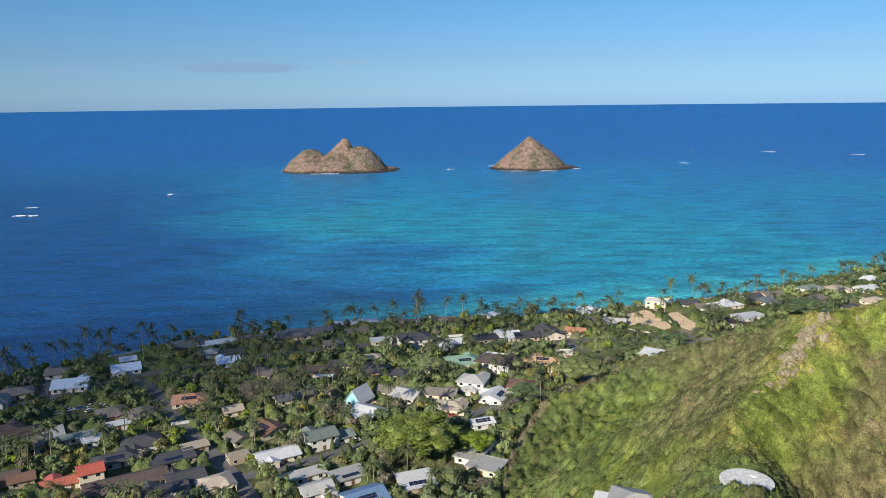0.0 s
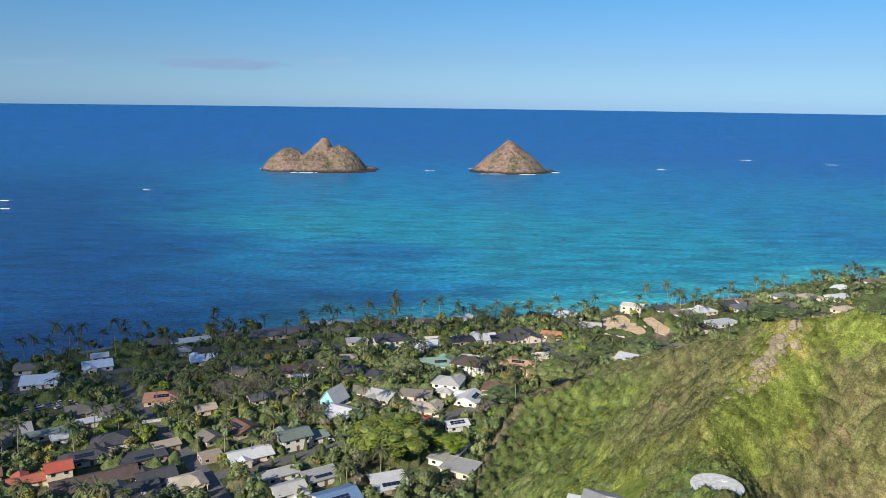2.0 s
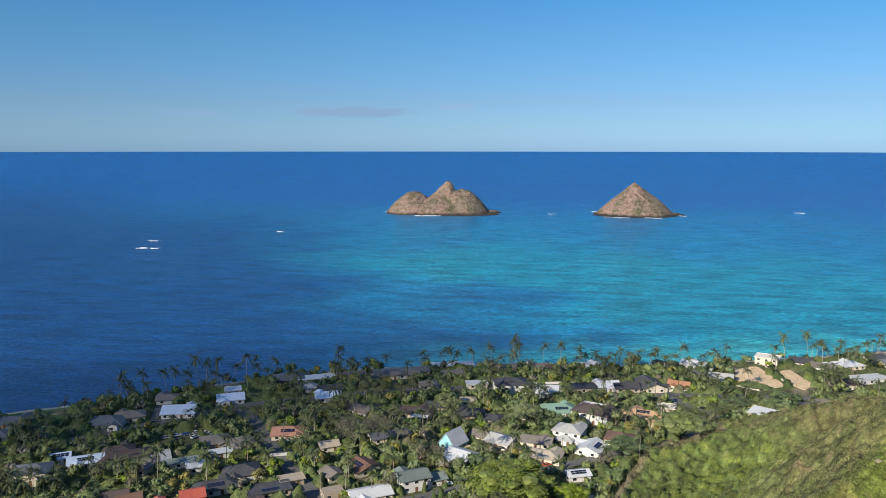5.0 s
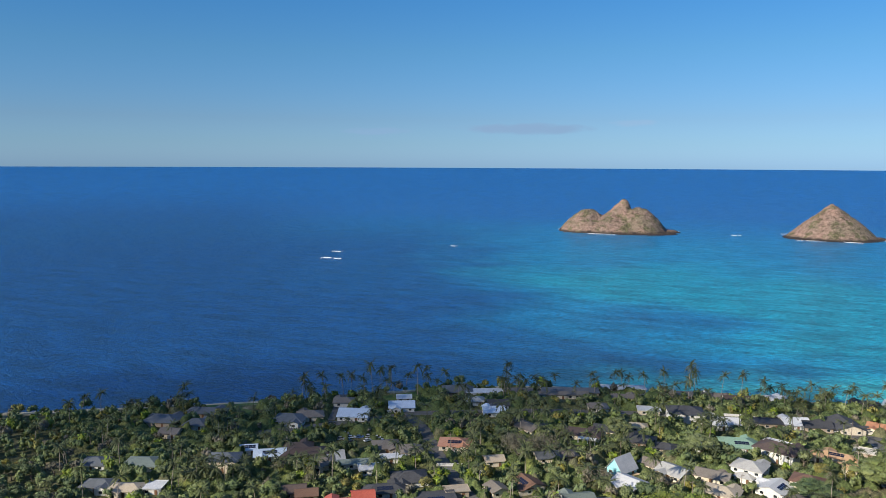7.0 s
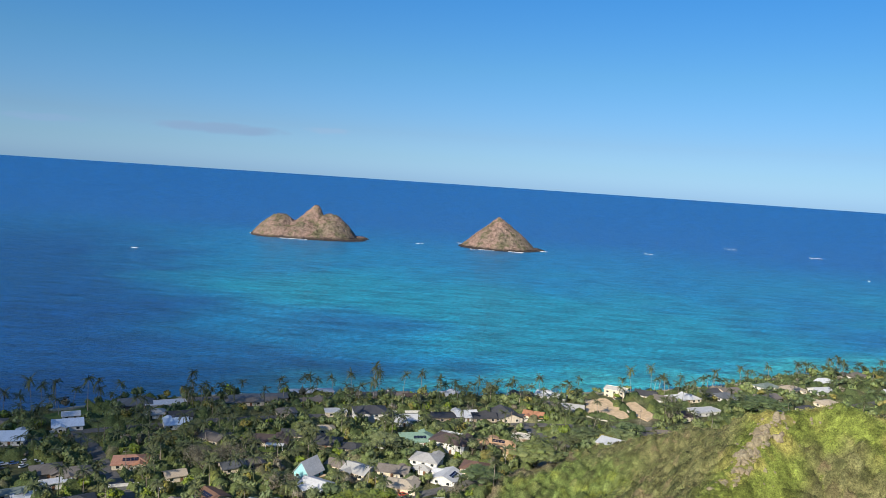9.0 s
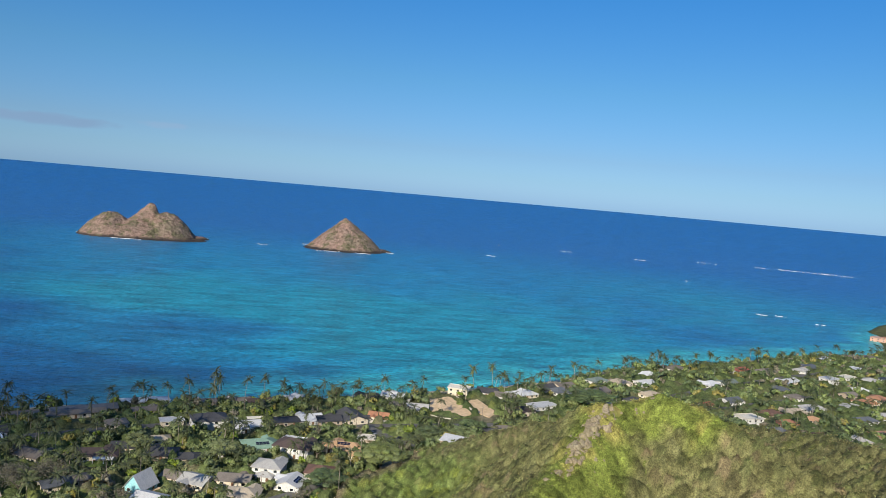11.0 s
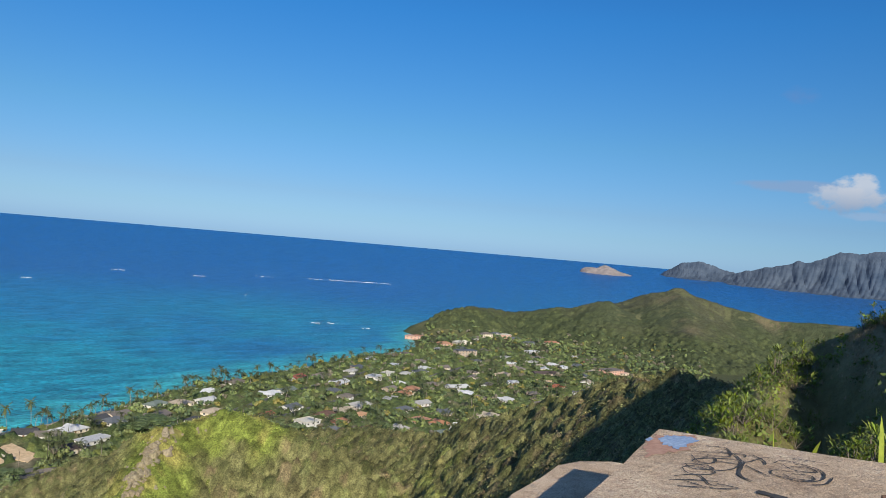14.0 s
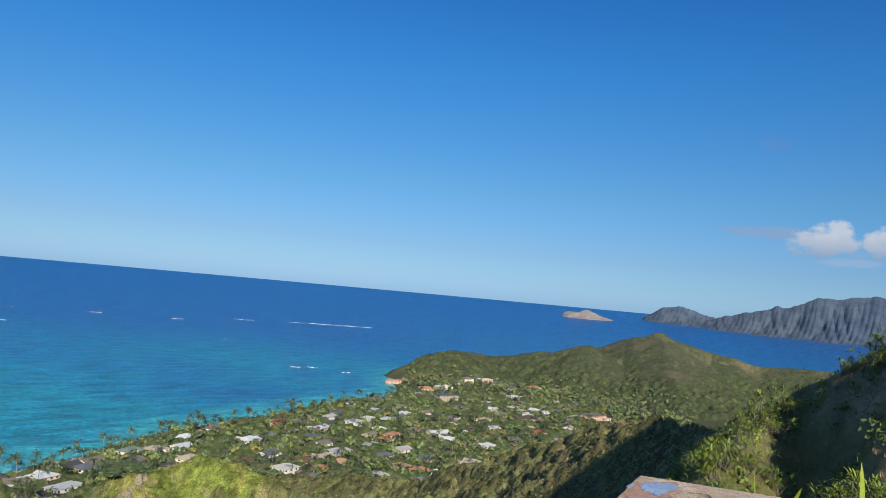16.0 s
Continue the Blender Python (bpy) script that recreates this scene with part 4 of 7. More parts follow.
def car(px, py, yaw, paint=0):
    m = pose(px, py, ground_at(px, py) + 0.16, 0, 0, yaw)
    TAKEN.append((px, py, 2.4))
    if paint in CAR_BASE:
        return copy_thing(CAR_BASE[paint], m)
    word = ("white", "grey", "blue", "red", "black")[paint]
    c = tagged(new("car"), f"{word} car parked beside the road", "car", "parked cars")
    prof = [(-2.2, 0.35), (-2.25, 0.8), (-1.9, 0.95), (-1.2, 1.0), (0.9, 0.98), (2.0, 0.85), (2.2, 0.6), (2.15, 0.35)]
    v = [(a, s * 0.88, b) for s in (-1, 1) for a, b in prof]
    n = len(prof)
    f = [tuple(range(n)), tuple(range(2 * n - 1, n - 1, -1))] + [(i, n + i, n + (i + 1) % n, (i + 1) % n) for i in range(n)]
    link("body", mesh_of("body", v, f, M_CAR[paint]), c)
    cab = [(-1.9, 0.95, 0.85), (-1.45, 1.48, 0.68), (0.2, 1.5, 0.68), (1.05, 0.97, 0.85)]
    v = [(a, s * w, b) for s in (-1, 1) for a, b, w in cab]
    link("cabin_glass", mesh_of("cabin_glass", v, [(0, 1, 2, 3), (7, 6, 5, 4), (0, 4, 5, 1), (2, 6, 7, 3)], M_GLASS), c)
    link("roof", mesh_of("roof", *boxes_vf([(-1.45, -0.69, 1.46, 0.25, 0.69, 1.53)]), M_CAR[paint]), c)
    k = 10
    v = [(0.33 * math.cos(2 * math.pi * i / k), y, 0.33 * math.sin(2 * math.pi * i / k)) for y in (-0.1, 0.1) for i in range(k)]
    f = [tuple(range(k)), tuple(range(2 * k - 1, k - 1, -1))] + [(i, k + i, k + (i + 1) % k, (i + 1) % k) for i in range(k)]
    wheel = mesh_of("wheel", v, f, M_TYRE)
    rim = mesh_of("rim", [(p[0] * 0.62, p[1] * 1.15, p[2] * 0.62) for p in v], f, M_FRAME)
    for a in (-1.35, 1.35):
        for b in (-0.82, 0.82):
            hub = link("wheel", wheel, c, m=pose(a, b, 0.33))
            link("rim", rim, hub)
    c.matrix_basis = m
    CAR_BASE[paint] = c
    return c


POLE_BASE = []


def utility_pole(px, py, yaw):
    m = pose(px, py, ground_at(px, py) - 0.2, 0, 0, yaw)
    if POLE_BASE:
        return copy_thing(POLE_BASE[0], m)
    p = tagged(new("utility_pole"), "weathered wooden utility pole with a crossarm beside the street", "utility pole", "street poles")
    link("pole", mesh_of("pole", *tube([(0, 0, 0), (0, 0, 5), (0, 0, 10.5)], [0.17, 0.15, 0.12], 8), M_POST), p)
    link("crossarm", mesh_of("crossarm", *boxes_vf([(-1.2, -0.07, 9.4, 1.2, 0.07, 9.55)]), M_POST), p)
    for u in (-1.1, -0.5, 0.5, 1.1):
        link("insulator", mesh_of("insulator", *tube([(u, 0, 9.55), (u, 0, 9.75)], [0.05, 0.04], 6), M_FRAME), p)
    p.matrix_basis = m
    POLE_BASE.append(p)
    return p

# ---- a small fair-weather cloud behind the lookout, whose shade lies on the west end of the village ----
def cloud_mesh(rx, ry, rz):
    bm = bmesh.new()
    bmesh.ops.create_icosphere(bm, subdivisions=5, radius=1.0)
    for q in bm.verts:
        k = 1 + 0.3 * noise.noise(q.co * 1.6) + 0.2 * noise.noise(q.co * 4.0) + 0.1 * noise.noise(q.co * 9.0)
        q.co = Vector((q.co.x * rx * k, q.co.y * ry * k, max(q.co.z, -0.35) * rz * k))
    me = bpy.data.meshes.new("cloud")
    bm.to_mesh(me)
    bm.free()
    return me


def vapour_material():
    m, n, l, b = material("cloud_vapour", 1.0, 0.0, 0.0)
    b.inputs["Base Color"].default_value = (0.9, 0.9, 0.9, 1)
    thin = n.new("ShaderNodeBsdfTransparent")
    both = n.new("ShaderNodeMixShader")
    # thick in the middle, thinning away to a ragged rim
    tc, mp, rim, sum_ = n.new("ShaderNodeTexCoord"), n.new("ShaderNodeMapping"), n.new("ShaderNodeVectorMath"), n.new("ShaderNodeMath")
    mp.inputs["Scale"].default_value = (1 / 380, 1 / 140, 0)
    rim.operation, sum_.operation, sum_.inputs[1].default_value = "LENGTH", "MULTIPLY_ADD", 0.7
    l.new(tc.outputs["Object"], mp.inputs[0])
    l.new(mp.outputs[0], rim.inputs[0])
    l.new(noise_node(n, l, 0.014, 4, 0.6), sum_.inputs[0])
    l.new(rim.outputs["Value"], sum_.inputs[2])
    k = n.new("ShaderNodeMapRange")
    k.interpolation_type = "SMOOTHSTEP"
    k.inputs["From Min"].default_value, k.inputs["From Max"].default_value = 1.3, 0.65
    k.inputs["To Min"].default_value, k.inputs["To Max"].default_value = 0.0, 0.52
    l.new(sum_.outputs[0], k.inputs["Value"])
    l.new(k.outputs[0], both.inputs[0])
    l.new(thin.outputs[0], both.inputs[1])
    l.new(b.outputs[0], both.inputs[2])
    l.new(both.outputs[0], n["Material Output"].inputs["Surface"])
    return m


CLOUD_UP = 700.0
shade_x, shade_y, back = -215.0, 420.0, CLOUD_UP / math.tan(radians(SUN_EL))
cloud_me = cloud_mesh(380, 140, 20)
cloud_me.materials.append(vapour_material())
fair_cloud = tagged(new("cloud", cloud_me), "thin white fair-weather cloud drifting over the hills", "cloud", kind="stuff")
fair_cloud.matrix_basis = pose(shade_x + back * math.sin(radians(SUN_AZ)), shade_y + back * math.cos(radians(SUN_AZ)), CLOUD_UP, 0, 0, 28)

# ---- islands ----
def spot(az, r):
    return r * math.sin(radians(az)), r * math.cos(radians(az))


def heap(name, peaks, ragged, mat, base, size, n=110, foot=0.0):
    """A rocky mound: the highest of several cones, broken by gullies; peaks: x, y, height, spread along x, spread along y, sharpness."""
    g = np.linspace(-1, 1, n)
    px, py = np.meshgrid(g * size[0], g * size[1], indexing="ij")
    z = np.full(px.shape, -30.0)
    for cx, cy, h, sx, sy, p in peaks:
        q = np.sqrt(((px - cx) / sx) ** 2 + ((py - cy) / sy) ** 2)
        z = np.maximum(z, h * (1 - q ** p))
    rel = np.clip(z / 30, 0, 1)
    z = z + ragged * (wave(px, py, size[0] * 0.12, 1.3) + 0.6 * wave(px, py, size[0] * 0.05, 4.1) + 0.35 * wave(px, py, size[0] * 0.022, 2.2)) * (0.3 + 0.7 * rel)
    z = np.maximum(z, -6)
    v = np.stack([px, py, z], -1).reshape(-1, 3)
    i, j = np.meshgrid(np.arange(n - 1), np.arange(n - 1), indexing="ij")
    q = np.stack([i * n + j, (i + 1) * n + j, (i + 1) * n + j + 1, i * n + j + 1], -1).reshape(-1, 4)
    q = q[(v[q][:, :, 2] > -5.9).any(1)]
    me = bpy.data.meshes.new(name)
    me.from_pydata(v.tolist(), [], q.tolist())
    me.materials.append(mat)
    ob = new(name, me)
    ob.location = (*base[:2], foot)
    ob.rotation_euler = (0, 0, -math.atan2(base[0], base[1]))
    return ob


tagged(heap("rocky_island", [(-76, 0, 48, 64, 70, 1.75), (-2, 10, 69, 92, 75, 0.9), (3, 10, 71, 26, 32, 2.2), (32, 4, 53, 66, 75, 1.8), (-25, -6, 36, 112, 70, 2.0), (94, 0, 7, 30, 22, 2), (20, -40, 5, 95, 50, 3)], 2.4, M_ROCK, spot(-7.35, 1735), (170, 130), 150), "brown rocky islet with a double hump above a pale beach", "island")
tagged(heap("rocky_island", [(0, 5, 70, 87, 85, 1.1), (17, 2, 50, 70, 80, 1.5), (78, 0, 6, 30, 24, 2), (0, -10, 5, 92, 80, 4)], 1.7, M_ROCK, spot(6.45, 1745), (140, 120), 140), "brown pyramid-shaped rocky islet ringed by surf", "island")

M_PALEROCK = worn("pale_island_rock", (0.17, 0.15, 0.15), (0.28, 0.245, 0.235), 0.03, 0.95, relief=0.8, dist=3)
# the haze of distance is put into the slopes' blue base colour
M_HAZED_MOUNT = worn("hazed_mountain_slopes", (0.028, 0.056, 0.105), (0.075, 0.098, 0.132), 0.006, 0.95, relief=0.9, dist=12)


def sea_at(px, py):
    return float(sea_level(np.array([px]), np.array([py]))[0])


fx, fy = spot(58.1, 4300)
tagged(heap("flat_island", [(0, 0, 46, 110, 90, 1.1), (-60, 0, 26, 80, 70, 5), (40, 0, 22, 105, 70, 1.2)], 2.5, M_PALEROCK, (fx, fy), (170, 110), 80, sea_at(fx, fy)), "pale sloping island on the far horizon", "island")


def mountains(name, azs, els, near_r, far_r, label, flutes, seed):
    """A far range: a fluted face rising from the shore to a crest line, with a back slope."""
    a = np.linspace(azs[0], azs[-1], 420)
    e = np.interp(a, azs, els)
    crest = 150 + far_r * np.tan(np.radians(e))
    crest = crest + 6 * wave(a * 10, a * 3, 6, seed) + 2.5 * wave(a * 10, a * 3, 2.2, seed + 1)
    rows = np.linspace(0, 1, 26)
    v = []
    for s in rows:
        face = 0.12 * s + 0.88 * s ** 2.6
        lean = 2.6 * s
        spur = np.abs(np.sin(1.25 * (a - lean) + 0.9 * np.sin(0.8 * a + seed))) + 0.5 * np.abs(np.sin(3.3 * a + 1.4 * lean + np.sin(1.7 * a + seed))) + 0.22 * np.abs(np.sin(9.0 * a - 3 * lean))
        fl = flutes * (1.1 - 1.6 * spur) * math.sin(math.pi * min(1, s * 1.02)) ** 0.7
        r = near_r + (far_r - near_r) * s + fl
        base = sea_level(near_r * np.sin(np.radians(a)), near_r * np.cos(np.radians(a))) - 4
        z = base + (crest - base) * face
        v.append(np.stack([r * np.sin(np.radians(a)), r * np.cos(np.radians(a)), z], -1))
    back = v[-1].copy()
    back[:, :2] *= 1.03
    back[:, 2] = 60
    v.append(back)
    n, m = len(a), len(v)
    i, j = np.meshgrid(np.arange(m - 1), np.arange(n - 1), indexing="ij")
    q = np.stack([i * n + j, i * n + j + 1, (i + 1) * n + j + 1, (i + 1) * n + j], -1).reshape(-1, 4)
    return tagged(new(name, mesh_of(name, np.concatenate(v), q, M_HAZED_MOUNT)), label, "mountains", kind="structure")


mountains("backdrop_headland", [61.8, 62.63, 63.46, 64.1, 64.75, 65.77, 66.94, 68.0, 70.0], [-0.9, -0.4, 0.18, 0.26, 0.37, 0.08, -0.25, -0.5, -0.7], 4330, 4560, "headland across the bay, coloured blue for haze", 10, 2.0)
mountains("backdrop_mountains", [66.0, 67.2, 68.86, 70.2, 71.06, 71.8, 72.8, 73.4, 74.4, 75.66, 76.9, 77.66, 78.17, 78.87, 79.45, 80.3, 81.2, 83.0, 90.0, 99.0], [-0.75, -0.22, 0.28, 0.62, 0.95, 0.86, 1.4, 1.75, 1.7, 1.95, 2.12, 1.88, 1.6, 1.95, 2.22, 2.03, 1.98, 1.5, 2.6, 1.0], 4150, 4500, "fluted mountain range across the bay, coloured grey-blue for haze", 24, 5.0)


def surf(az, r, length, width, seed, label="white breaking wave on the reef"):
    """A ragged patch of foam on the water, lying across the line of sight."""
    rr = np.random.default_rng(seed)
    cx, cy = spot(az, r)
    n = max(10, int(length / 3))
    s = np.linspace(-1, 1, n)
    w = width * (1 - s ** 2) ** 0.5 * rr.uniform(0.25, 1.1, n)
    bend = width * 0.8 * np.sin(s * 3 + seed)
    ca, sa = math.cos(radians(az)), math.sin(radians(az))
    v, f = [], []
    for i in range(n):
        u, t0, t1 = s[i] * length / 2, bend[i] - w[i], bend[i] + w[i]
        for t in (t0, 0.5 * (t0 + t1), t1):
            qx, qy = cx + u * ca + t * sa, cy - u * sa + t * ca
            v.append((qx, qy, sea_at(qx, qy) + (0.9 if t == 0.5 * (t0 + t1) else 0.25)))
        if i and rr.uniform() > 0.15:
            k = 3 * i
            f += [(k - 3, k, k + 1, k - 2), (k - 2, k + 1, k + 2, k - 1)]
    return tagged(new("surf", mesh_of("surf", v, f, M_FOAM)), label, "surf", kind="stuff")


for k, (az, r, ln, wd) in enumerate([(-29.2, 1200, 40, 9), (-28.6, 1290, 22, 3), (-19.8, 1370, 14, 3), (0.5, 1714, 22, 5), (39.3, 2575, 150, 5), (38.2, 2560, 60, 8), (36.6, 2540, 50, 6), (41.3, 2600, 90, 4),
                                     (36.9, 1299, 22, 3.2), (38.2, 1310, 18, 3), (40.7, 1271, 16, 3), (28.5, 2300, 40, 4), (23, 2350, 40, 3), (17.5, 1900, 26, 3), (33, 2480, 60, 4)]):
    surf(az, r, ln, wd, 40 + k)
for k, (az, r, ln, wd) in enumerate([(-11.6, 1752, 34, 10), (-4.0, 1760, 46, 8), (-7.8, 1655, 120, 4), (3.8, 1800, 30, 9), (6.4, 1660, 120, 3.5), (9.5, 1728, 44, 4)]):
    surf(az, r, ln, wd, 60 + k, "white surf washing the rocky island shore")
for k in range(5):
    surf(rng.uniform(-32, 48), rng.uniform(1100, 2500), rng.uniform(4, 8), rng.uniform(0.5, 1.0), 90 + k, "small whitecap on the open water")

# ---- roads of the village ----
ribbon("road", [(-235, 340), (-212, 361), (-193, 379), (-172, 400), (-110, 430), (-60, 447), (4, 460), (60, 453), (145, 456), (211, 464), (300, 520), (400, 572), (520, 622), (640, 668), (740, 700)], 6.5, M_ASPHALT, "worn grey asphalt shore road between gardens")
ribbon("road", [(-172, 398), (-154, 379), (-135, 349), (-114, 320), (-98, 300), (-84, 280), (-62, 246)], 7.0, M_ASPHALT, "straight grey asphalt side street", 0.16)
ribbon("road", [(-84, 280), (-59, 294), (-25, 317), (11, 341), (45, 362)], 5.5, M_ASPHALT, "narrow grey asphalt lane with grass verges", 0.2)
ribbon("road", [(73, 452), (84, 430), (95, 412)], 6.0, M_ASPHALT, "short grey asphalt lane", 0.2)
ribbon("road", [(290, 480), (400, 520), (520, 560), (640, 600), (760, 640), (880, 690)], 5.5, M_ASPHALT, "grey asphalt village street", 0.2)
ribbon("road", [(-230, 430), (-208, 372)], 4.0, M_ASPHALT, "narrow beach access lane", 0.2)
ribbon("road", [(640, 600), (690, 545), (720, 500)], 5.0, M_ASPHALT, "grey asphalt village street climbing inland", 0.25)

# ---- houses ----
house(-141, 279, 31, 9, 9, 2, "gable", "red", "cream")
house(-149, 275, 31, 17, 7, 1, "gable", "red", "cream")
house(-193, 319, 31, 24, 12, 1, "hip", "brown", "white")
house(-179, 312, 31, 12, 11, 1, "hip", "taupe", "cream")
house(-176, 319, 31, 8, 14, 1, "flat", "pale", "white")
house(-164, 317, 31, 18, 6, 1, "gable", "greygreen", "white")
house(-155, 313, 31, 9, 7, 1, "flat", "white", "white")
house(-133, 310, 31, 16, 13, 1, "hip", "charcoal", "white")
house(-138, 294, 31, 19, 10, 1, "hip", "charcoal", "white", "solar")
house(-125, 274, 31, 30, 11, 1, "gable", "brown", "tan")
house(-160, 343, 31, 13, 12, 1, "hip", "taupe", "tan")
house(-147, 342, 31, 13, 11, 1, "hip", "taupe", "cream")
house(-151, 329, 31, 14, 5, 1, "flat", "white", "white")
house(-198, 382, 15, 14, 12, 1, "gable", "paleblue", "white")
house(-179, 406, 25, 12, 10, 1, "gable", "paleblue", "white")
house(-184, 421, 25, 7, 6, 1, "gable", "white", "white")
house(-128, 359, 15, 16, 12, 1, "hip", "terracotta", "cream", "solar")
house(-107, 265, 31, 17, 13, 1, "gable", "charcoal", "white", "dormer")
house(-103, 277, 31, 14, 11, 1, "gable", "charcoal", "white")
house(-90, 273, 31, 13, 10, 1, "hip", "tan", "cream")
house(-114, 294, 31, 17, 9, 1, "flat", "charcoal", "tan", "solar")
house(-108, 305, 31, 10, 6, 1, "flat", "tan", "tan")
house(-71, 296, 31, 17, 10, 1, "gable", "white", "cream")
house(-87, 296, 31, 9, 7, 1, "flat", "pergola", "tan")
house(-80, 323, -45, 12, 11, 1, "gable", "brownroof", "cream", "solar")
house(-92, 313, -45, 9, 8, 1, "gable", "taupe", "cream")
house(-55, 309, 31, 13, 10, 2, "gable", "greygreen", "white")
house(-46, 315, 31, 8, 8, 1, "gable", "greygreen", "white")
house(-57, 278, 31, 17, 6, 1, "flat", "pale", "white")
house(-39, 278, 31, 13, 9, 1, "flat", "pale", "white", "solar")
house(-50, 267, 31, 12, 9, 1, "gable", "pale", "white")
house(-31, 260, 31, 15, 13, 1, "gable", "blue", "white", "solar")
house(-12, 271, 20, 13, 10, 1, "shed", "white", "tan", "solar")
house(12, 298, 62, 19, 10, 1, "flat", "pale", "white", "solar")
house(16, 285, -27, 13, 11, 1, "flat", "pale", "cream")
house(16, 327, 20, 10, 7, 1, "gable", "white", "white", "solar")
house(2, 346, -12, 15, 11, 1, "hip", "tan", "cream")
house(-2, 364, -12, 15, 10, 1, "gable", "taupe", "cream")
house(-19, 362, -30, 13, 12, 1, "gable", "pale", "cream")
house(-30, 368, -30, 9, 9, 1, "gable", "taupe", "cream")
house(-43, 357, -30, 9, 11, 1, "steep", "white", "teal")
house(-37, 340, -30, 13, 13, 1, "gable", "white", "cream")
house(-70, 398, 0, 21, 12, 1, "hip", "brown", "cream", "porch")
house(-39, 399, 0, 15, 12, 1, "hip", "charcoal", "tan")
house(-59, 409, 0, 11, 10, 1, "gable", "charcoal", "cream")
house(-50, 416, 10, 8, 7, 1, "flat", "pale", "white")
house(-98, 396, -30, 13, 10, 1, "gable", "taupe", "cream")
house(10, 412, 11, 19, 15, 1, "hip", "green", "white", "solar")
house(28, 404, -25, 20, 15, 2, "hip", "brown", "white")
house(29, 411, -25, 14, 5, 2, "flat", "white", "white")
house(14, 374, -18, 14, 12, 2, "hip", "pale", "white")
house(12, 368, -18, 8, 7, 1, "hip", "pale", "white")
house(24, 358, -25, 12, 13, 1, "gable", "white", "white", "solar")
house(38, 365, -16, 13, 11, 2, "hip", "brownroof", "cream")
house(55, 411, -16, 18, 8, 1, "hip", "orange", "cream", "solar")
house(58, 397, -16, 9, 8, 1, "hip", "orange", "cream")
house(45, 410, -16, 9, 8, 1, "hip", "orange", "cream")
house(69, 423, -12, 9, 8, 1, "flat", "cream", "tan")
house(76, 375, -12, 13, 10, 1, "flat", "pale", "tan")
house(112, 382, -35, 18, 8, 1, "shed", "white", "tan")
house(111, 486, -15, 13, 10, 1, "gable", "pale", "white")
house(103, 513, -27, 17, 9, 1, "gable", "white", "white")
house(83, 511, 10, 14, 12, 1, "hip", "black", "tan")
house(65, 464, 15, 12, 16, 1, "gable", "charcoal", "cream")
house(83, 466, -20, 10, 9, 1, "gable", "terracotta", "cream")
house(39, 459, 15, 11, 11, 1, "gable", "white", "white")
house(26, 454, 12, 16, 8, 1, "flat", "charcoal", "tan")
house(50, 458, 12, 12, 9, 1, "gable", "charcoal", "tan")
house(-19, 448, 14, 16, 12, 2, "hip", "charcoal", "white")
house(9, 495, 14, 13, 10, 1, "gable", "brown", "white")
house(32, 512, 14, 10, 8, 1, "gable", "white", "white")
house(-64, 501, 17, 28, 7, 1, "flat", "white", "white")
house(-56, 472, 17, 14, 6, 1, "gable", "taupe", "cream")
house(-91, 472, 20, 29, 8, 1, "gable", "slate", "tan")
house(-94, 464, 20, 26, 6, 1, "gable", "taupe", "cream")
house(-22, 500, 14, 16, 7, 1, "flat", "taupe", "white")
house(-5, 499, 14, 13, 11, 1, "gable", "taupe", "cream", "chimney")
house(-69, 447, 20, 9, 8, 1, "hip", "taupe", "cream")
house(-40, 452, 14, 10, 6, 1, "flat", "white", "cream")
house(3, 446, 14, 11, 9, 1, "gable", "white", "white")
house(-1, 440, 14, 7, 6, 1, "gable", "white", "white")
house(-158, 448, 20, 16, 12, 1, "hip", "slate", "tan")
house(-141, 432, 20, 9, 8, 1, "hip", "pale", "white")
house(-141, 450, 25, 18, 7, 1, "flat", "white", "white")
house(-127, 430, 25, 11, 9, 1, "gable", "charcoal", "white")
house(-125, 417, 25, 10, 9, 1, "gable", "paleblue", "white")
house(-121, 460, 20, 14, 6, 1, "flat", "taupe", "white")
house(-103, 345, 31, 9, 8, 1, "gable", "tan", "cream")
house(-221, 371, 31, 12, 9, 1, "hip", "taupe", "cream")
house(-215, 401, 25, 10, 8, 1, "hip", "taupe", "white")
house(-175, 279, 31, 10, 9, 1, "gable", "brown", "tan")
house(-168, 278, 31, 9, 8, 1, "gable", "brownroof", "tan")
house(152, 530, -25, 12, 9, 2, "flat", "cream", "cream")
house(174, 530, -25, 12, 10, 1, "gable", "charcoal", "white")
house(184, 519, -25, 12, 9, 1, "gable", "taupe", "white")
house(200, 526, 20, 18, 10, 1, "hip", "white", "cream")
house(225, 544, 25, 13, 11, 1, "gable", "charcoal", "white")
house(243, 551, 25, 14, 10, 1, "gable", "taupe", "cream")
house(204, 496, 20, 17, 8, 1, "flat", "white", "white")
house(185, 484, 20, 12, 10, 1, "hip", "brown", "cream")
house(282, 573, 30, 14, 9, 1, "hip", "greygreen", "white")
house(300, 569, 30, 13, 11, 1, "hip", "tan", "cream")
house(257, 506, 30, 11, 9, 1, "gable", "white", "white")
house(285, 514, 30, 11, 9, 1, "hip", "charcoal", "white")
house(309, 531, 30, 13, 11, 1, "hip", "tan", "cream")
house(143, 433, 0, 16, 9, 1, "gable", "charcoal", "tan")
house(158, 441, 0, 10, 8, 1, "hip", "taupe", "tan")
house(101, 487, 0, 12, 9, 1, "hip", "taupe", "tan")
house(-42, 420, 10, 9, 8, 1, "hip", "tan", "white")
house(-26, 393, 0, 12, 9, 1, "hip", "charcoal", "tan")
house(-9, 403, 14, 10, 9, 1, "gable", "white", "white")
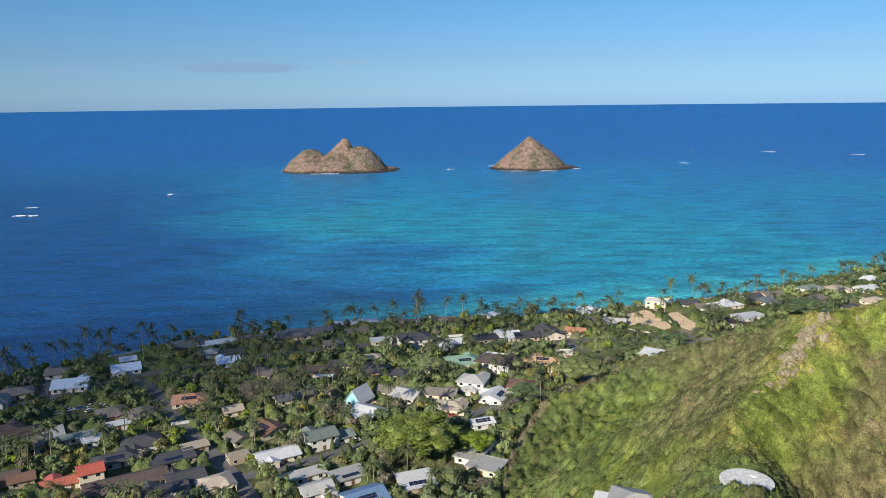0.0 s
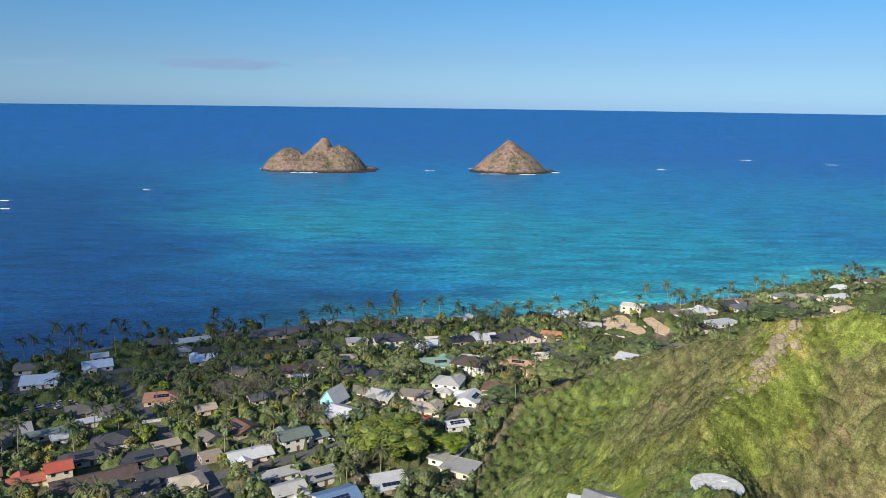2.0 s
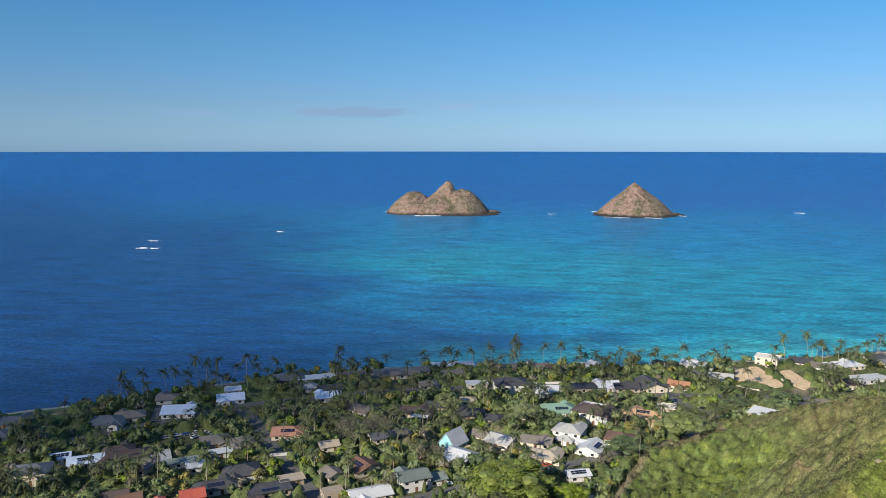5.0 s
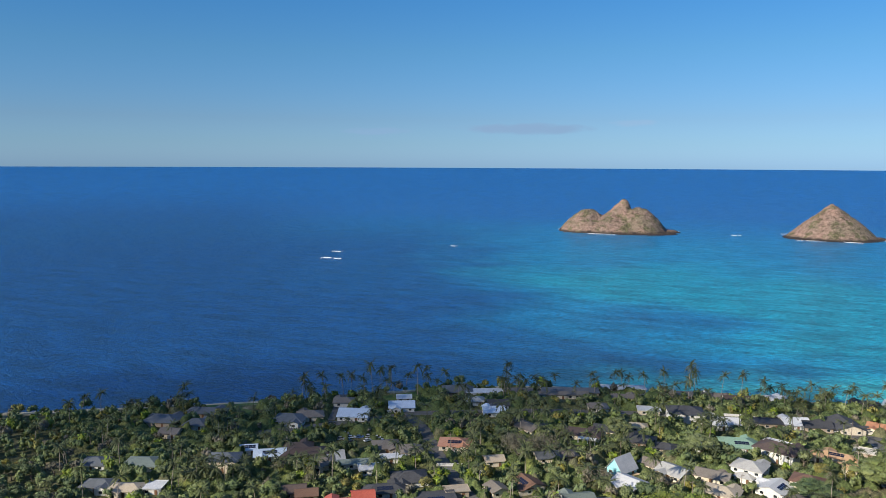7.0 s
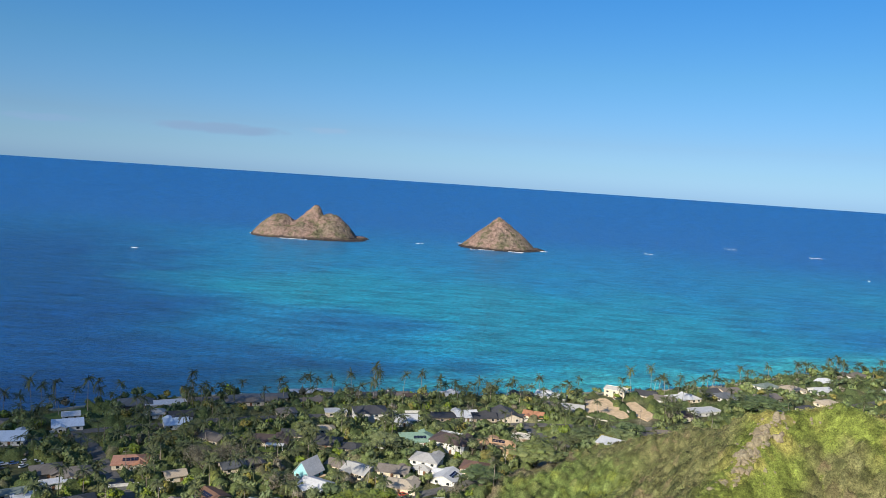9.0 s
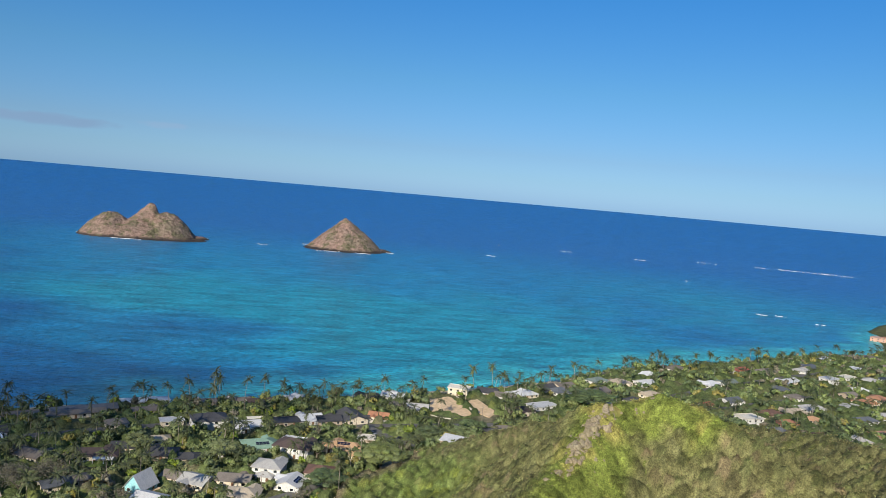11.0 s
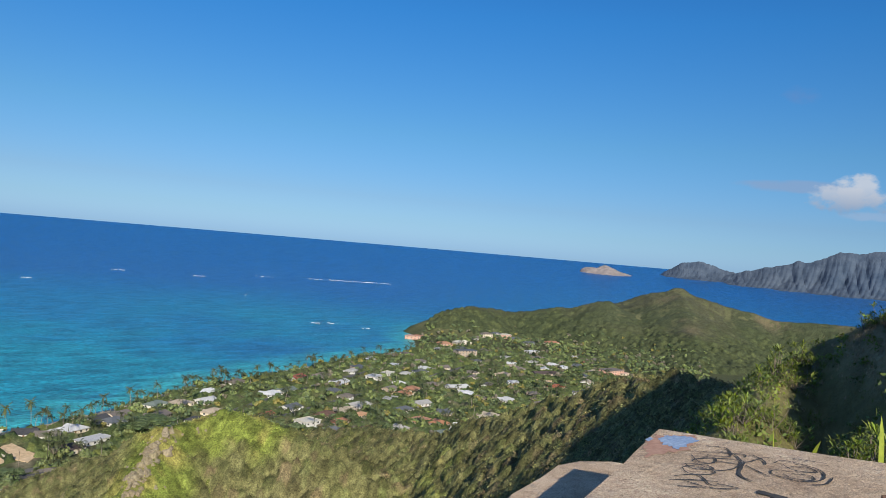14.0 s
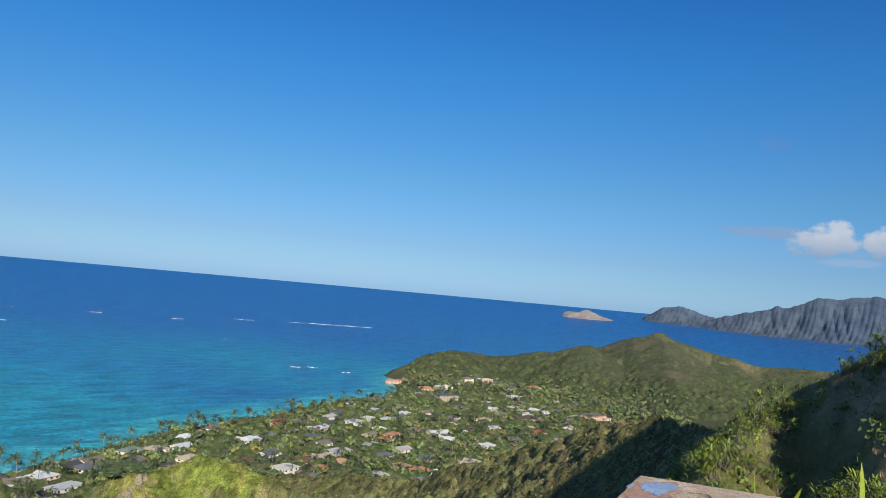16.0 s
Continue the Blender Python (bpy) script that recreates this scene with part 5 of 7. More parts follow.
house(-80, 359, 31, 11, 9, 1, "gable", "slate", "cream")
house(-71, 365, 31, 9, 8, 1, "hip", "taupe", "tan")
house(-281, 272, 20, 13, 11, 1, "hip", "slate", "white")
house(-259, 280, 20, 17, 12, 1, "hip", "greygreen", "cream")
house(-260, 253, 20, 14, 9, 1, "hip", "slate", "white")
house(-245, 254, 20, 15, 9, 1, "hip", "tan", "cream")
house(-235, 260, 20, 8, 8, 1, "flat", "white", "white")
house(-294, 334, 15, 16, 11, 1, "hip", "slate", "tan")
house(-276, 319, 15, 10, 9, 1, "gable", "taupe", "cream")
house(-272, 336, 15, 10, 9, 1, "hip", "slate", "white")
house(-280, 354, 15, 18, 9, 1, "hip", "slate", "tan")
house(-228, 361, 15, 17, 14, 1, "hip", "slate", "white")
house(-222, 293, 25, 14, 11, 2, "hip", "slate", "cream")
house(-209, 312, 30, 15, 10, 1, "gable", "paleblue", "white", "solar")
house(-223, 314, 30, 8, 8, 1, "gable", "paleblue", "white", "solar")
house(-200, 324, 31, 14, 12, 1, "hip", "brown", "tan")
house(387, 571, 25, 14, 10, 1, "hip", "white", "white")
house(453, 626, 25, 17, 10, 1, "gable", "red", "white")
house(407, 577, 25, 18, 8, 1, "gable", "greygreen", "white")
house(482, 625, 25, 16, 11, 1, "hip", "taupe", "tan")
house(477, 587, 25, 20, 9, 1, "gable", "white", "cream")
house(350, 465, 10, 13, 10, 2, "flat", "cream", "white")
house(433, 502, 10, 17, 11, 1, "hip", "pale", "white")
house(383, 486, 20, 14, 10, 1, "hip", "brownroof", "cream")
house(409, 472, 20, 9, 8, 1, "hip", "orange", "cream")
house(324, 492, 20, 12, 10, 1, "hip", "taupe", "cream")
house(341, 506, 20, 8, 6, 1, "gable", "red", "tan")
house(372, 519, 20, 14, 9, 1, "gable", "slate", "white")
house(380, 433, 15, 11, 9, 1, "gable", "brownroof", "cream")
house(531, 636, 25, 14, 8, 1, "hip", "pale", "white")
house(524, 590, 20, 13, 9, 2, "flat", "white", "white")
house(562, 611, 20, 14, 8, 1, "flat", "cream", "white")
house(579, 523, -10, 19, 9, 1, "gable", "white", "white")
house(487, 483, 0, 15, 9, 1, "gable", "pale", "white")
house(508, 418, 10, 15, 11, 1, "hip", "tan", "white")
house(693, 556, 10, 13, 11, 1, "hip", "tan", "cream")
house(660, 517, -20, 11, 8, 1, "gable", "white", "white")
house(579, 459, 10, 12, 10, 1, "hip", "white", "white")
house(558, 477, 10, 11, 9, 1, "hip", "taupe", "tan")
house(440, 390, -20, 11, 10, 1, "steep", "white", "white")
house(469, 397, 0, 14, 10, 1, "hip", "tan", "cream")
house(524, 395, 10, 11, 9, 1, "hip", "brownroof", "tan")
house(690, 479, 10, 15, 10, 1, "hip", "red", "cream")
house(675, 435, 15, 15, 10, 2, "gable", "slate", "white")
house(752, 540, -20, 26, 9, 1, "gable", "brown", "tan")
house(878, 655, -10, 16, 9, 2, "flat", "white", "white")
house(805, 644, 0, 11, 7, 1, "flat", "pale", "white")
house(762, 679, -15, 24, 11, 3, "flat", "slate", "tan")
house(837, 754, -15, 20, 12, 2, "hip", "cream", "cream")
house(797, 751, -15, 16, 11, 2, "hip", "terracotta", "pink")
house(824, 850, 30, 15, 11, 2, "flat", "pink", "pink")
house(828, 838, 30, 11, 9, 2, "flat", "terracotta", "pink")
house(836, 852, 30, 9, 8, 1, "hip", "terracotta", "cream")
house(984, 797, -15, 20, 12, 2, "flat", "cream", "pink")
house(954, 808, -15, 15, 10, 2, "hip", "taupe", "cream")
house(977, 806, -15, 12, 9, 2, "hip", "slate", "white")
house(989, 775, -20, 18, 11, 1, "hip", "slate", "tan")
house(1020, 723, -15, 20, 11, 1, "hip", "terracotta", "cream")
house(971, 732, -20, 13, 9, 1, "gable", "slate", "white")
house(920, 799, 10, 14, 10, 1, "hip", "taupe", "white")
house(852, 509, -5, 24, 14, 2, "flat", "taupe", "pink")
house(863, 499, -5, 10, 8, 1, "flat", "pink", "cream")
house(446, 558, 20, 13, 9, 1, "hip", "slate", "cream")
house(443, 534, 20, 12, 9, 1, "hip", "taupe", "white")
house(505, 544, 20, 12, 9, 1, "gable", "taupe", "tan")
house(457, 472, 10, 12, 9, 1, "hip", "slate", "white")
house(478, 446, 10, 12, 9, 1, "gable", "slate", "tan")
house(564, 545, 10, 11, 8, 1, "hip", "taupe", "cream")
house(662, 579, 0, 12, 9, 1, "hip", "taupe", "cream")
house(606, 605, 0, 12, 9, 1, "hip", "slate", "white")
house(654, 616, 0, 12, 9, 1, "gable", "taupe", "cream")
house(533, 562, 0, 11, 9, 1, "hip", "white", "white")
house(595, 431, 0, 12, 9, 1, "hip", "taupe", "tan")
house(429, 398, 0, 12, 8, 1, "hip", "greygreen", "tan")
house(406, 424, 0, 13, 8, 1, "hip", "pale", "tan")
house(358, 445, 0, 11, 8, 1, "hip", "slate", "tan")
house(234, 537, 25, 13, 10, 1, "hip", "slate", "white")
house(240, 518, 25, 13, 9, 1, "hip", "pale", "white")
house(605, 650, 25, 13, 7, 1, "flat", "white", "white")
house(658, 658, 25, 12, 8, 1, "hip", "taupe", "white")
house(735, 635, 0, 11, 8, 1, "hip", "slate", "cream")
house(746, 574, 0, 11, 8, 1, "hip", "taupe", "tan")

# ---- palms along the beach ----
palm(-238, 391, 19)
palm(-233, 409, 17)
palm(-241, 403, 7)
palm(-224, 417, 15)
palm(-220, 419, 16)
palm(-213, 425, 13)
palm(-209, 428, 21)
palm(-205, 431, 17)
palm(-202, 434, 10)
palm(-193, 426, 10)
palm(-199, 436, 18)
palm(-192, 442, 13)
palm(-181, 436, 20)
palm(-181, 451, 16)
palm(-180, 452, 11)
palm(-171, 458, 13)
palm(-175, 455, 7)
palm(-132, 473, 18)
palm(-131, 474, 12)
palm(-122, 463, 13)
palm(-111, 482, 8)
palm(-81, 486, 13)
palm(-75, 473, 12)
palm(-66, 489, 14)
palm(-60, 489, 15)
palm(-57, 490, 13)
palm(-46, 491, 15)
palm(-34, 493, 18)
palm(-19, 481, 25)
palm(-16, 496, 19)
palm(-17, 481, 16)
palm(-0, 499, 17)
palm(12, 501, 18)
palm(24, 490, 17)
palm(22, 504, 9)
palm(36, 493, 12)
palm(41, 508, 8)
palm(85, 504, 11)
palm(95, 521, 15)
palm(108, 525, 7)
palm(112, 527, 9)
palm(115, 513, 13)
palm(117, 528, 7)
palm(160, 541, 12)
palm(162, 527, 21)
palm(183, 547, 20)
palm(186, 548, 11)
palm(190, 550, 14)
palm(189, 535, 15)
palm(201, 539, 10)
palm(208, 542, 10)
palm(229, 565, 10)
palm(234, 568, 11)
palm(238, 569, 10)
palm(247, 573, 7)
palm(251, 575, 7)
palm(267, 584, 15)
palm(274, 589, 11)
palm(282, 593, 10)
palm(290, 598, 7)
palm(319, 616, 7)
palm(335, 625, 11)
palm(343, 628, 12)
palm(350, 630, 10)
palm(362, 634, 8)
palm(368, 636, 15)
palm(364, 620, 19)
palm(372, 623, 15)
palm(398, 645, 7)
palm(405, 648, 8)
palm(414, 636, 14)
palm(446, 660, 13)
palm(437, 644, 13)
palm(503, 679, 14)
palm(502, 664, 17)
palm(594, 710, 9)
palm(633, 704, 15)
palm(666, 722, 7)
palm(671, 723, 8)
palm(518, 670, 7)
palm(468, 667, 7)
palm(553, 696, 7)
palm(620, 717, 7)
palm(740, 753, 7)
palm(733, 734, 7)
palm(717, 739, 7)
palm(683, 725, 7)
palm(332, 624, 13)
palm(339, 626, 13)
palm(360, 633, 9)
palm(366, 635, 10)
# ---- hillside: water tank, house on the slope, boulders ----
M_TANK = worn("tank_concrete", (0.5, 0.49, 0.46), (0.68, 0.67, 0.63), 0.4, 0.9, relief=0.4)
tx, ty = spot(23.0, 159)
tz = ground_at(tx, ty)
TAKEN.append((tx, ty, 6))
tank = tagged(new("water_tank"), "round pale concrete water tank half sunk in bushes", "water tank")
tank.location = (tx, ty, tz - 1.5)
prof = [(5.2, 0), (5.2, 2.0), (5.4, 2.05), (5.4, 2.3), (5.0, 2.35), (0.0, 2.7)]
n = 36
v = [(r * math.cos(2 * math.pi * i / n), r * math.sin(2 * math.pi * i / n), z) for r, z in prof[:5] for i in range(n)]
f = [(a * n + i, a * n + (i + 1) % n, (a + 1) * n + (i + 1) % n, (a + 1) * n + i) for a in range(1) for i in range(n)]
link("wall", mesh_of("wall", v, f, M_TANK), tank)
f = [(a * n + i, a * n + (i + 1) % n, (a + 1) * n + (i + 1) % n, (a + 1) * n + i) for a in range(1, 4) for i in range(n)] + [tuple(range(4 * n, 5 * n))]
link("lid", mesh_of("lid", v, f, M_TANK), tank)
link("hatch", mesh_of("hatch", *boxes_vf([(1.6, 1.2, 2.3, 2.5, 2.1, 2.6)]), M_FRAME), tank)

hx, hy = spot(15.4, 172)
hill_house = house(hx, hy, -20, 14, 11, 1, "hip", "pale", "white")
hill_house.location.z += 2.6
link("foundation", mesh_of("foundation", *boxes_vf([(-6.6, -5.1, -7, 6.6, 5.1, 0.05)]), M_WALL["white"]), hill_house)
hill_house["label"] = "white hillside house with a pale hipped roof"
for k in range(9):
    u = -11 + k * 0.9
    link("railing_post", mesh_of("railing_post", *boxes_vf([(u, -7.2, 2.2, u + 0.12, -7.08, 3.4)]), M_FRAME), hill_house)
link("handrail", mesh_of("handrail", *boxes_vf([(-11.1, -7.25, 3.4, -3.5, -7.03, 3.52), (-11.1, -7.22, 2.9, -3.5, -7.06, 2.98)]), M_FRAME), hill_house)
link("deck", mesh_of("deck", *boxes_vf([(-11.2, -7.3, 1.9, -7.6, 4, 2.2)]), M_FRAME), hill_house)

M_CRAG = worn("hill_crag_rock", (0.16, 0.13, 0.08), (0.34, 0.29, 0.2), 0.8, 0.95, relief=0.9, dist=0.25, each=0.35)
crag = []
for i in range(6):
    q = np.random.default_rng(i)
    c = ICO2[0] * (1 + 0.28 * np.round(2 * np.sin(ICO2[0] @ q.normal(size=(3, 4)) * 2.2)).sum(1, keepdims=True) / 4) * q.uniform(0.82, 1.12, (len(ICO2[0]), 1))
    crag.append(mesh_of("boulder", c * [1, 0.75, 0.9], ICO2[1], M_CRAG))
OUTCROPS = [  # x, y, spread, how many, size: the broken cliff along the crest's seaward edge, and single outcrops
    (84, 182.6, 1.5, 7, 1.2), (87, 185.5, 1.6, 9, 1.5), (89.5, 188, 1.8, 12, 1.8), (93, 192.5, 2.0, 14, 2.0), (96, 196, 1.8, 12, 2.0), (98.5, 198, 1.8, 12, 1.9), (102, 200, 1.8, 10, 1.6), (106, 202, 2, 8, 1.3), (111, 203, 2.4, 8, 1.2), (116, 202.5, 2.5, 5, 1.0),
    (76.4, 177.3, 1.0, 6, 0.9), (78.8, 179.4, 0.9, 6, 1.2), (81.5, 181.2, 0.9, 7, 1.3), (92.4, 183, 0.9, 6, 0.9), (95, 186.7, 1.0, 6, 0.9), (104, 195, 4.0, 5, 0.6), (80.2, 171.7, 1.2, 4, 0.5), (82, 168, 1.5, 4, 0.5)]
k = 0
for ox, oy, spread, many, big in OUTCROPS:
    for _ in range(many):
        px, py = ox + rng.normal() * spread, oy + rng.normal() * spread
        b = tagged(new("boulder", crag[k % 6]), "weathered buff and grey rock jutting from the hill crest", "boulder", "rocks of the crest")
        size = big * rng.uniform(0.3, 0.85)
        b.matrix_basis = Matrix.Translation((px, py, ground_at(px, py) - 0.3 * size)) @ Matrix.Rotation(rng.uniform(0, 6.28), 4, "Z") @ Matrix.Rotation(rng.uniform(-0.4, 0.4), 4, "X") @ Matrix.Diagonal((size, size, size * rng.uniform(0.7, 1.3), 1))
        k += 1
for ox, oy, rad in ((-5.2, -3.2, 2.6), (-3.0, -5.0, 2.2), (-6.6, 0.2, 2.6), (-8.5, -4.5, 3.0)):
    bush = tree(tx + ox, ty + oy, rad, rad * 1.5, "dark", 1)
    bush.location.z -= rad * 0.45
    bush["label"] = "dense dark green bush crowding a water tank"

# ---- village details: cars, poles, walls, the building lot ----
for k, (px, py, yaw, paint) in enumerate([(-184, 351, 40, 0), (-180, 353, 35, 2), (-176, 356, 50, 0), (-171, 356, 20, 0), (-188, 347, 30, 1), (-174, 350, 60, 0), (-168, 360, 30, 0), (-181, 345, 45, 4), (-166, 352, 10, 0), (-190, 355, 35, 1),
                                          (-74, 291, 30, 0), (-104, 330, -60, 0), (-45, 312, 30, 0), (-40, 313, 30, 0), (-120, 338, -55, 4), (75, 437, -60, 1), (79, 425, -60, 0), (90, 428, 20, 4), (-8, 430, -80, 0), (60, 456, 0, 1), (-125, 352, -55, 1), (-205, 367, 40, 4), (-12, 432, -80, 2), (3, 339, 30, 3)]):
    car(px, py, yaw, paint)
poles = [(-150, 382), (-128, 352), (-108, 322), (-92, 296), (-70, 296), (-42, 315), (-10, 335), (10, 350), (66, 446), (100, 460), (150, 463), (-110, 437), (-60, 454), (0, 467)]
for px, py in poles:
    utility_pole(px, py, 35)


def garden_wall(pts, tall, mat, label, category="wall"):
    v, f = [], []
    for (ax, ay), (bx, by) in zip(pts[:-1], pts[1:]):
        L = math.hypot(bx - ax, by - ay)
        nx, ny = -(by - ay) / L * 0.12, (bx - ax) / L * 0.12
        k = len(v)
        for qx, qy in ((ax, ay), (bx, by)):
            z = ground_at(qx, qy) - 0.3
            v += [(qx + nx, qy + ny, z), (qx - nx, qy - ny, z), (qx + nx, qy + ny, z + tall + 0.3), (qx - nx, qy - ny, z + tall + 0.3)]
        f += [(k, k + 4, k + 6, k + 2), (k + 5, k + 1, k + 3, k + 7), (k + 2, k + 6, k + 7, k + 3), (k, k + 2, k + 3, k + 1), (k + 4, k + 5, k + 7, k + 6)]
    return tagged(new("garden_wall", mesh_of("garden_wall", v, f, mat)), label, category, "garden walls")


garden_wall([(38, 462), (62, 459), (88, 458)], 1.8, M_FENCE, "long pale plastered garden wall beside the road")
garden_wall([(-10, 461), (10, 465), (32, 462)], 1.6, M_WALL["white"], "white garden wall beside the road")
garden_wall([(186, 468), (205, 471), (222, 478)], 1.5, M_WALL["white"], "white garden wall beside the road")
garden_wall([(-196, 384), (-180, 399)], 1.6, M_WALL["white"], "white garden wall beside the road")
garden_wall([(118, 476), (131, 467)], 0.8, M_FENCE, "pale retaining wall round a building lot")
garden_wall([(148, 521), (151, 480)], 1.2, M_FENCE, "pale retaining wall round a building lot")
garden_wall([(-128, 332), (-116, 336)], 1.6, M_WALL["white"], "white garden wall beside the road")
garden_wall([(-30, 300), (-55, 284)], 1.0, M_FENCE, "low pale garden wall beside the lane")


def plot(name, outline, mat, label, category, lift):
    v = [(qx, qy, ground_at(qx, qy) + lift) for qx, qy in outline]
    cx, cy = sum(q[0] for q in v) / len(v), sum(q[1] for q in v) / len(v)
    v.append((cx, cy, ground_at(cx, cy) + lift + 0.15))
    n = len(outline)
    for k in range(n):
        TAKEN.append(((v[k][0] + cx) / 2, (v[k][1] + cy) / 2, 7 if n > 4 else 9))
    lo = [(a, b, c - 1.0) for a, b, c in v[:n]]
    f = [(i, (i + 1) % n, n) for i in range(n)] + [(n + 1 + i, n + 1 + (i + 1) % n, (i + 1) % n, i) for i in range(n)]
    return tagged(new(name, mesh_of(name, v + lo, f, mat)), label, category, kind="structure")


plot("bare_lot", [(124, 500), (128, 521), (143, 523), (147, 500), (149, 478), (132, 470), (119, 479)], M_SAND, "bare sandy building lot near the beach", "lot", 0.35)
plot("bare_lot", [(151, 514), (162, 518), (167, 484), (158, 472), (153, 482)], M_SAND, "bare sandy building lot near the beach", "lot", 0.35)
plot("driveway", [(-52, 349), (-42, 352), (-34, 358), (-40, 362), (-50, 357)], M_SAND, "sandy brown driveway beside a house", "driveway", 0.3)
plot("driveway", [(700, 520), (712, 512), (730, 500), (736, 508), (715, 524)], M_SAND, "pale bare earth driveway", "driveway", 0.4)
M_LAWN = worn("mown_lawn", (0.07, 0.11, 0.025), (0.12, 0.17, 0.04), 0.2, 0.95, relief=0.4, dist=0.1)
plot("lawn", [(-75, 385), (-62, 386), (-58, 394), (-72, 396)], M_LAWN, "bright mown lawn in front of a house", "lawn", 0.3)
plot("lawn", [(-205, 420), (-185, 442), (-170, 430), (-188, 410)], M_LAWN, "mown lawn beside the beach", "lawn", 0.3)
plot("lawn", [(-300, 372), (-268, 392), (-246, 366), (-276, 346)], M_LAWN, "wide green field beside the beach", "lawn", 0.3)
M_HEDGE = M_LEAF["bright"]
tpl = template(77, 4, 60, 0.3, True, 0.5, 0.8, 0.5)
hs = np.linspace(0, 1, 26)
tagged(scatter_mesh("hedge", [tpl], 5 + 10 * hs, 500 - 38 * hs, np.full(26, 3.2), np.full(26, 1.7), np.full(26, 3.0), 3, M_HEDGE), "tall clipped bright green hedge between two gardens", "hedge")
tagged(scatter_mesh("hedge", [tpl], -78 + 34 * hs, 291 + 22 * hs, np.full(26, 3.2), np.full(26, 1.4), np.full(26, 2.2), 4, M_LEAF["mid"]), "green hedge beside the lane", "hedge")

TAKEN += [(-178, 345, 9), (-168, 342, 8), (-186, 340, 8), (5, 291, 6), (16, 277, 6), (2, 284, 6), (128, 462, 9), (140, 462, 9), (152, 468, 9), (161, 474, 8), (121, 468, 8), (136, 449, 8), (148, 455, 8), (157, 500, 8), (135, 497, 9), (140, 482, 9)]
SOLID = list(TAKEN)      # houses, roads, lots and cars: no shrubs there

# ---- large and marked trees ----
tree(-12, 297, 19, 17, "bright", 0)
tree(12, 300, 8, 9, "bright", 1)
tree(-92, 352, 11, 14, "grey", 0)
tree(-82, 362, 9, 12, "grey", 1)
tree(69, 372, 13, 14, "mid", 0)
tree(40, 352, 11, 8, "dark", 0)
tree(242, 500, 20, 13, "dark", 1)
tree(-52, 405, 8, 11, "mid", 1)
tree(-30, 330, 6, 8, "dark", 2)
tree(-8, 392, 9, 11, "mid", 2)
tree(-120, 318, 5, 6, "bright", 2)
tree(105, 415, 11, 10, "dark", 3)
tree(120, 400, 9, 9, "mid", 3)
tree(135, 432, 9, 10, "dark", 0)

# ---- gardens: palms, then trees wherever there is room ----
def candidates(n, az, rr, even):
    a = np.radians(rng.uniform(az[0], az[1], n))
    r = np.where(rng.uniform(0, 1, n) < even, np.sqrt(rng.uniform(rr[0] ** 2, rr[1] ** 2, n)), rng.uniform(rr[0], max(min(rr[1], 520), rr[0] + 1), n))
    x, y = r * np.sin(a), r * np.cos(a)
    return x, y, height(x, y), inland(x, y), r


FILL = []
count = 0
for px, py, z0, d0, r in zip(*candidates(2000, (-50, 56), (262, 900), 0.6)):
    if count < 240 and d0 > 14 and z0 < 12 and not on_foot(px, py) and free_of(px, py, 1.0):
        palm(round(px), round(py), rng.uniform(8, 16))
        count += 1

for px, py, z0, d0, r in zip(*candidates(900, (26, 58), (540, 1120), 1.0)):
    if d0 > 16 and z0 < 14 and not on_foot(px, py) and free_of(px, py, 11) and len(FILL) < 48:
        W, D = rng.uniform(11, 17), rng.uniform(8, 11)
        kind = ("hip", "gable", "hip", "flat")[int(rng.integers(0, 4))]
        FILL.append(house(round(px), round(py), rng.uniform(0, 40), W, D, 1, kind, ("taupe", "pale", "taupe", "tan", "slate", "white", "terracotta")[int(rng.integers(0, 7))], ("white", "cream", "tan")[int(rng.integers(0, 3))]))

pick = []
for px, py, z0, d0, r in zip(*candidates(4000, (-40, 60), (330, 1150), 0.85)):
    if d0 > 10 and z0 < 14 and not on_foot(px, py) and free_of(px, py, 0.3) and len(pick) < 620:
        pick.append((px, py, z0, rng.uniform(0.9, 1.2), rng.uniform(0.5, 1.05)))
pick = np.array(pick)
tagged(scatter_mesh("village_palms", [palm_template(950 + i) for i in range(4)], pick[:, 0], pick[:, 1], pick[:, 2] - 0.1, pick[:, 3], pick[:, 4], 12, M_FROND), "coconut palms rising among the village gardens", "palm trees", kind="stuff")

near, far = 0, []
TREE_TONES = ["dark", "mid", "mid", "bright", "gold", "dark", "grey", "mid", "mid", "dark", "dark", "mid"]
for px, py, z0, d0, r in zip(*candidates(30000, (-54, 66), (235, 1290), 0.65)):
    if d0 < 9 or z0 > (16 if r < 600 else 22) or on_foot(px, py):
        continue
    rad = rng.uniform(2.2, 5.4) if r < 520 else rng.uniform(2.6, 5.6)
    if not free_of(px, py, rad * (0.4 if r < 440 else 0.34 if r < 560 else 0.24)):
        continue
    tone = TREE_TONES[int(rng.integers(0, len(TREE_TONES)))]
    if tone == "bright" and r > 540:
        tone = "dark"
    tall = rad * (rng.uniform(1.4, 2.2) if r < 520 else rng.uniform(1.3, 2.0))
    if near < 270 and r < 400:
        tree(px, py, rad, tall, tone, int(rng.integers(0, 4)))
        near += 1
    else:
        TAKEN.append((px, py, rad * 0.7))
        far.append((px, py, z0, rad, tall, tone, r))
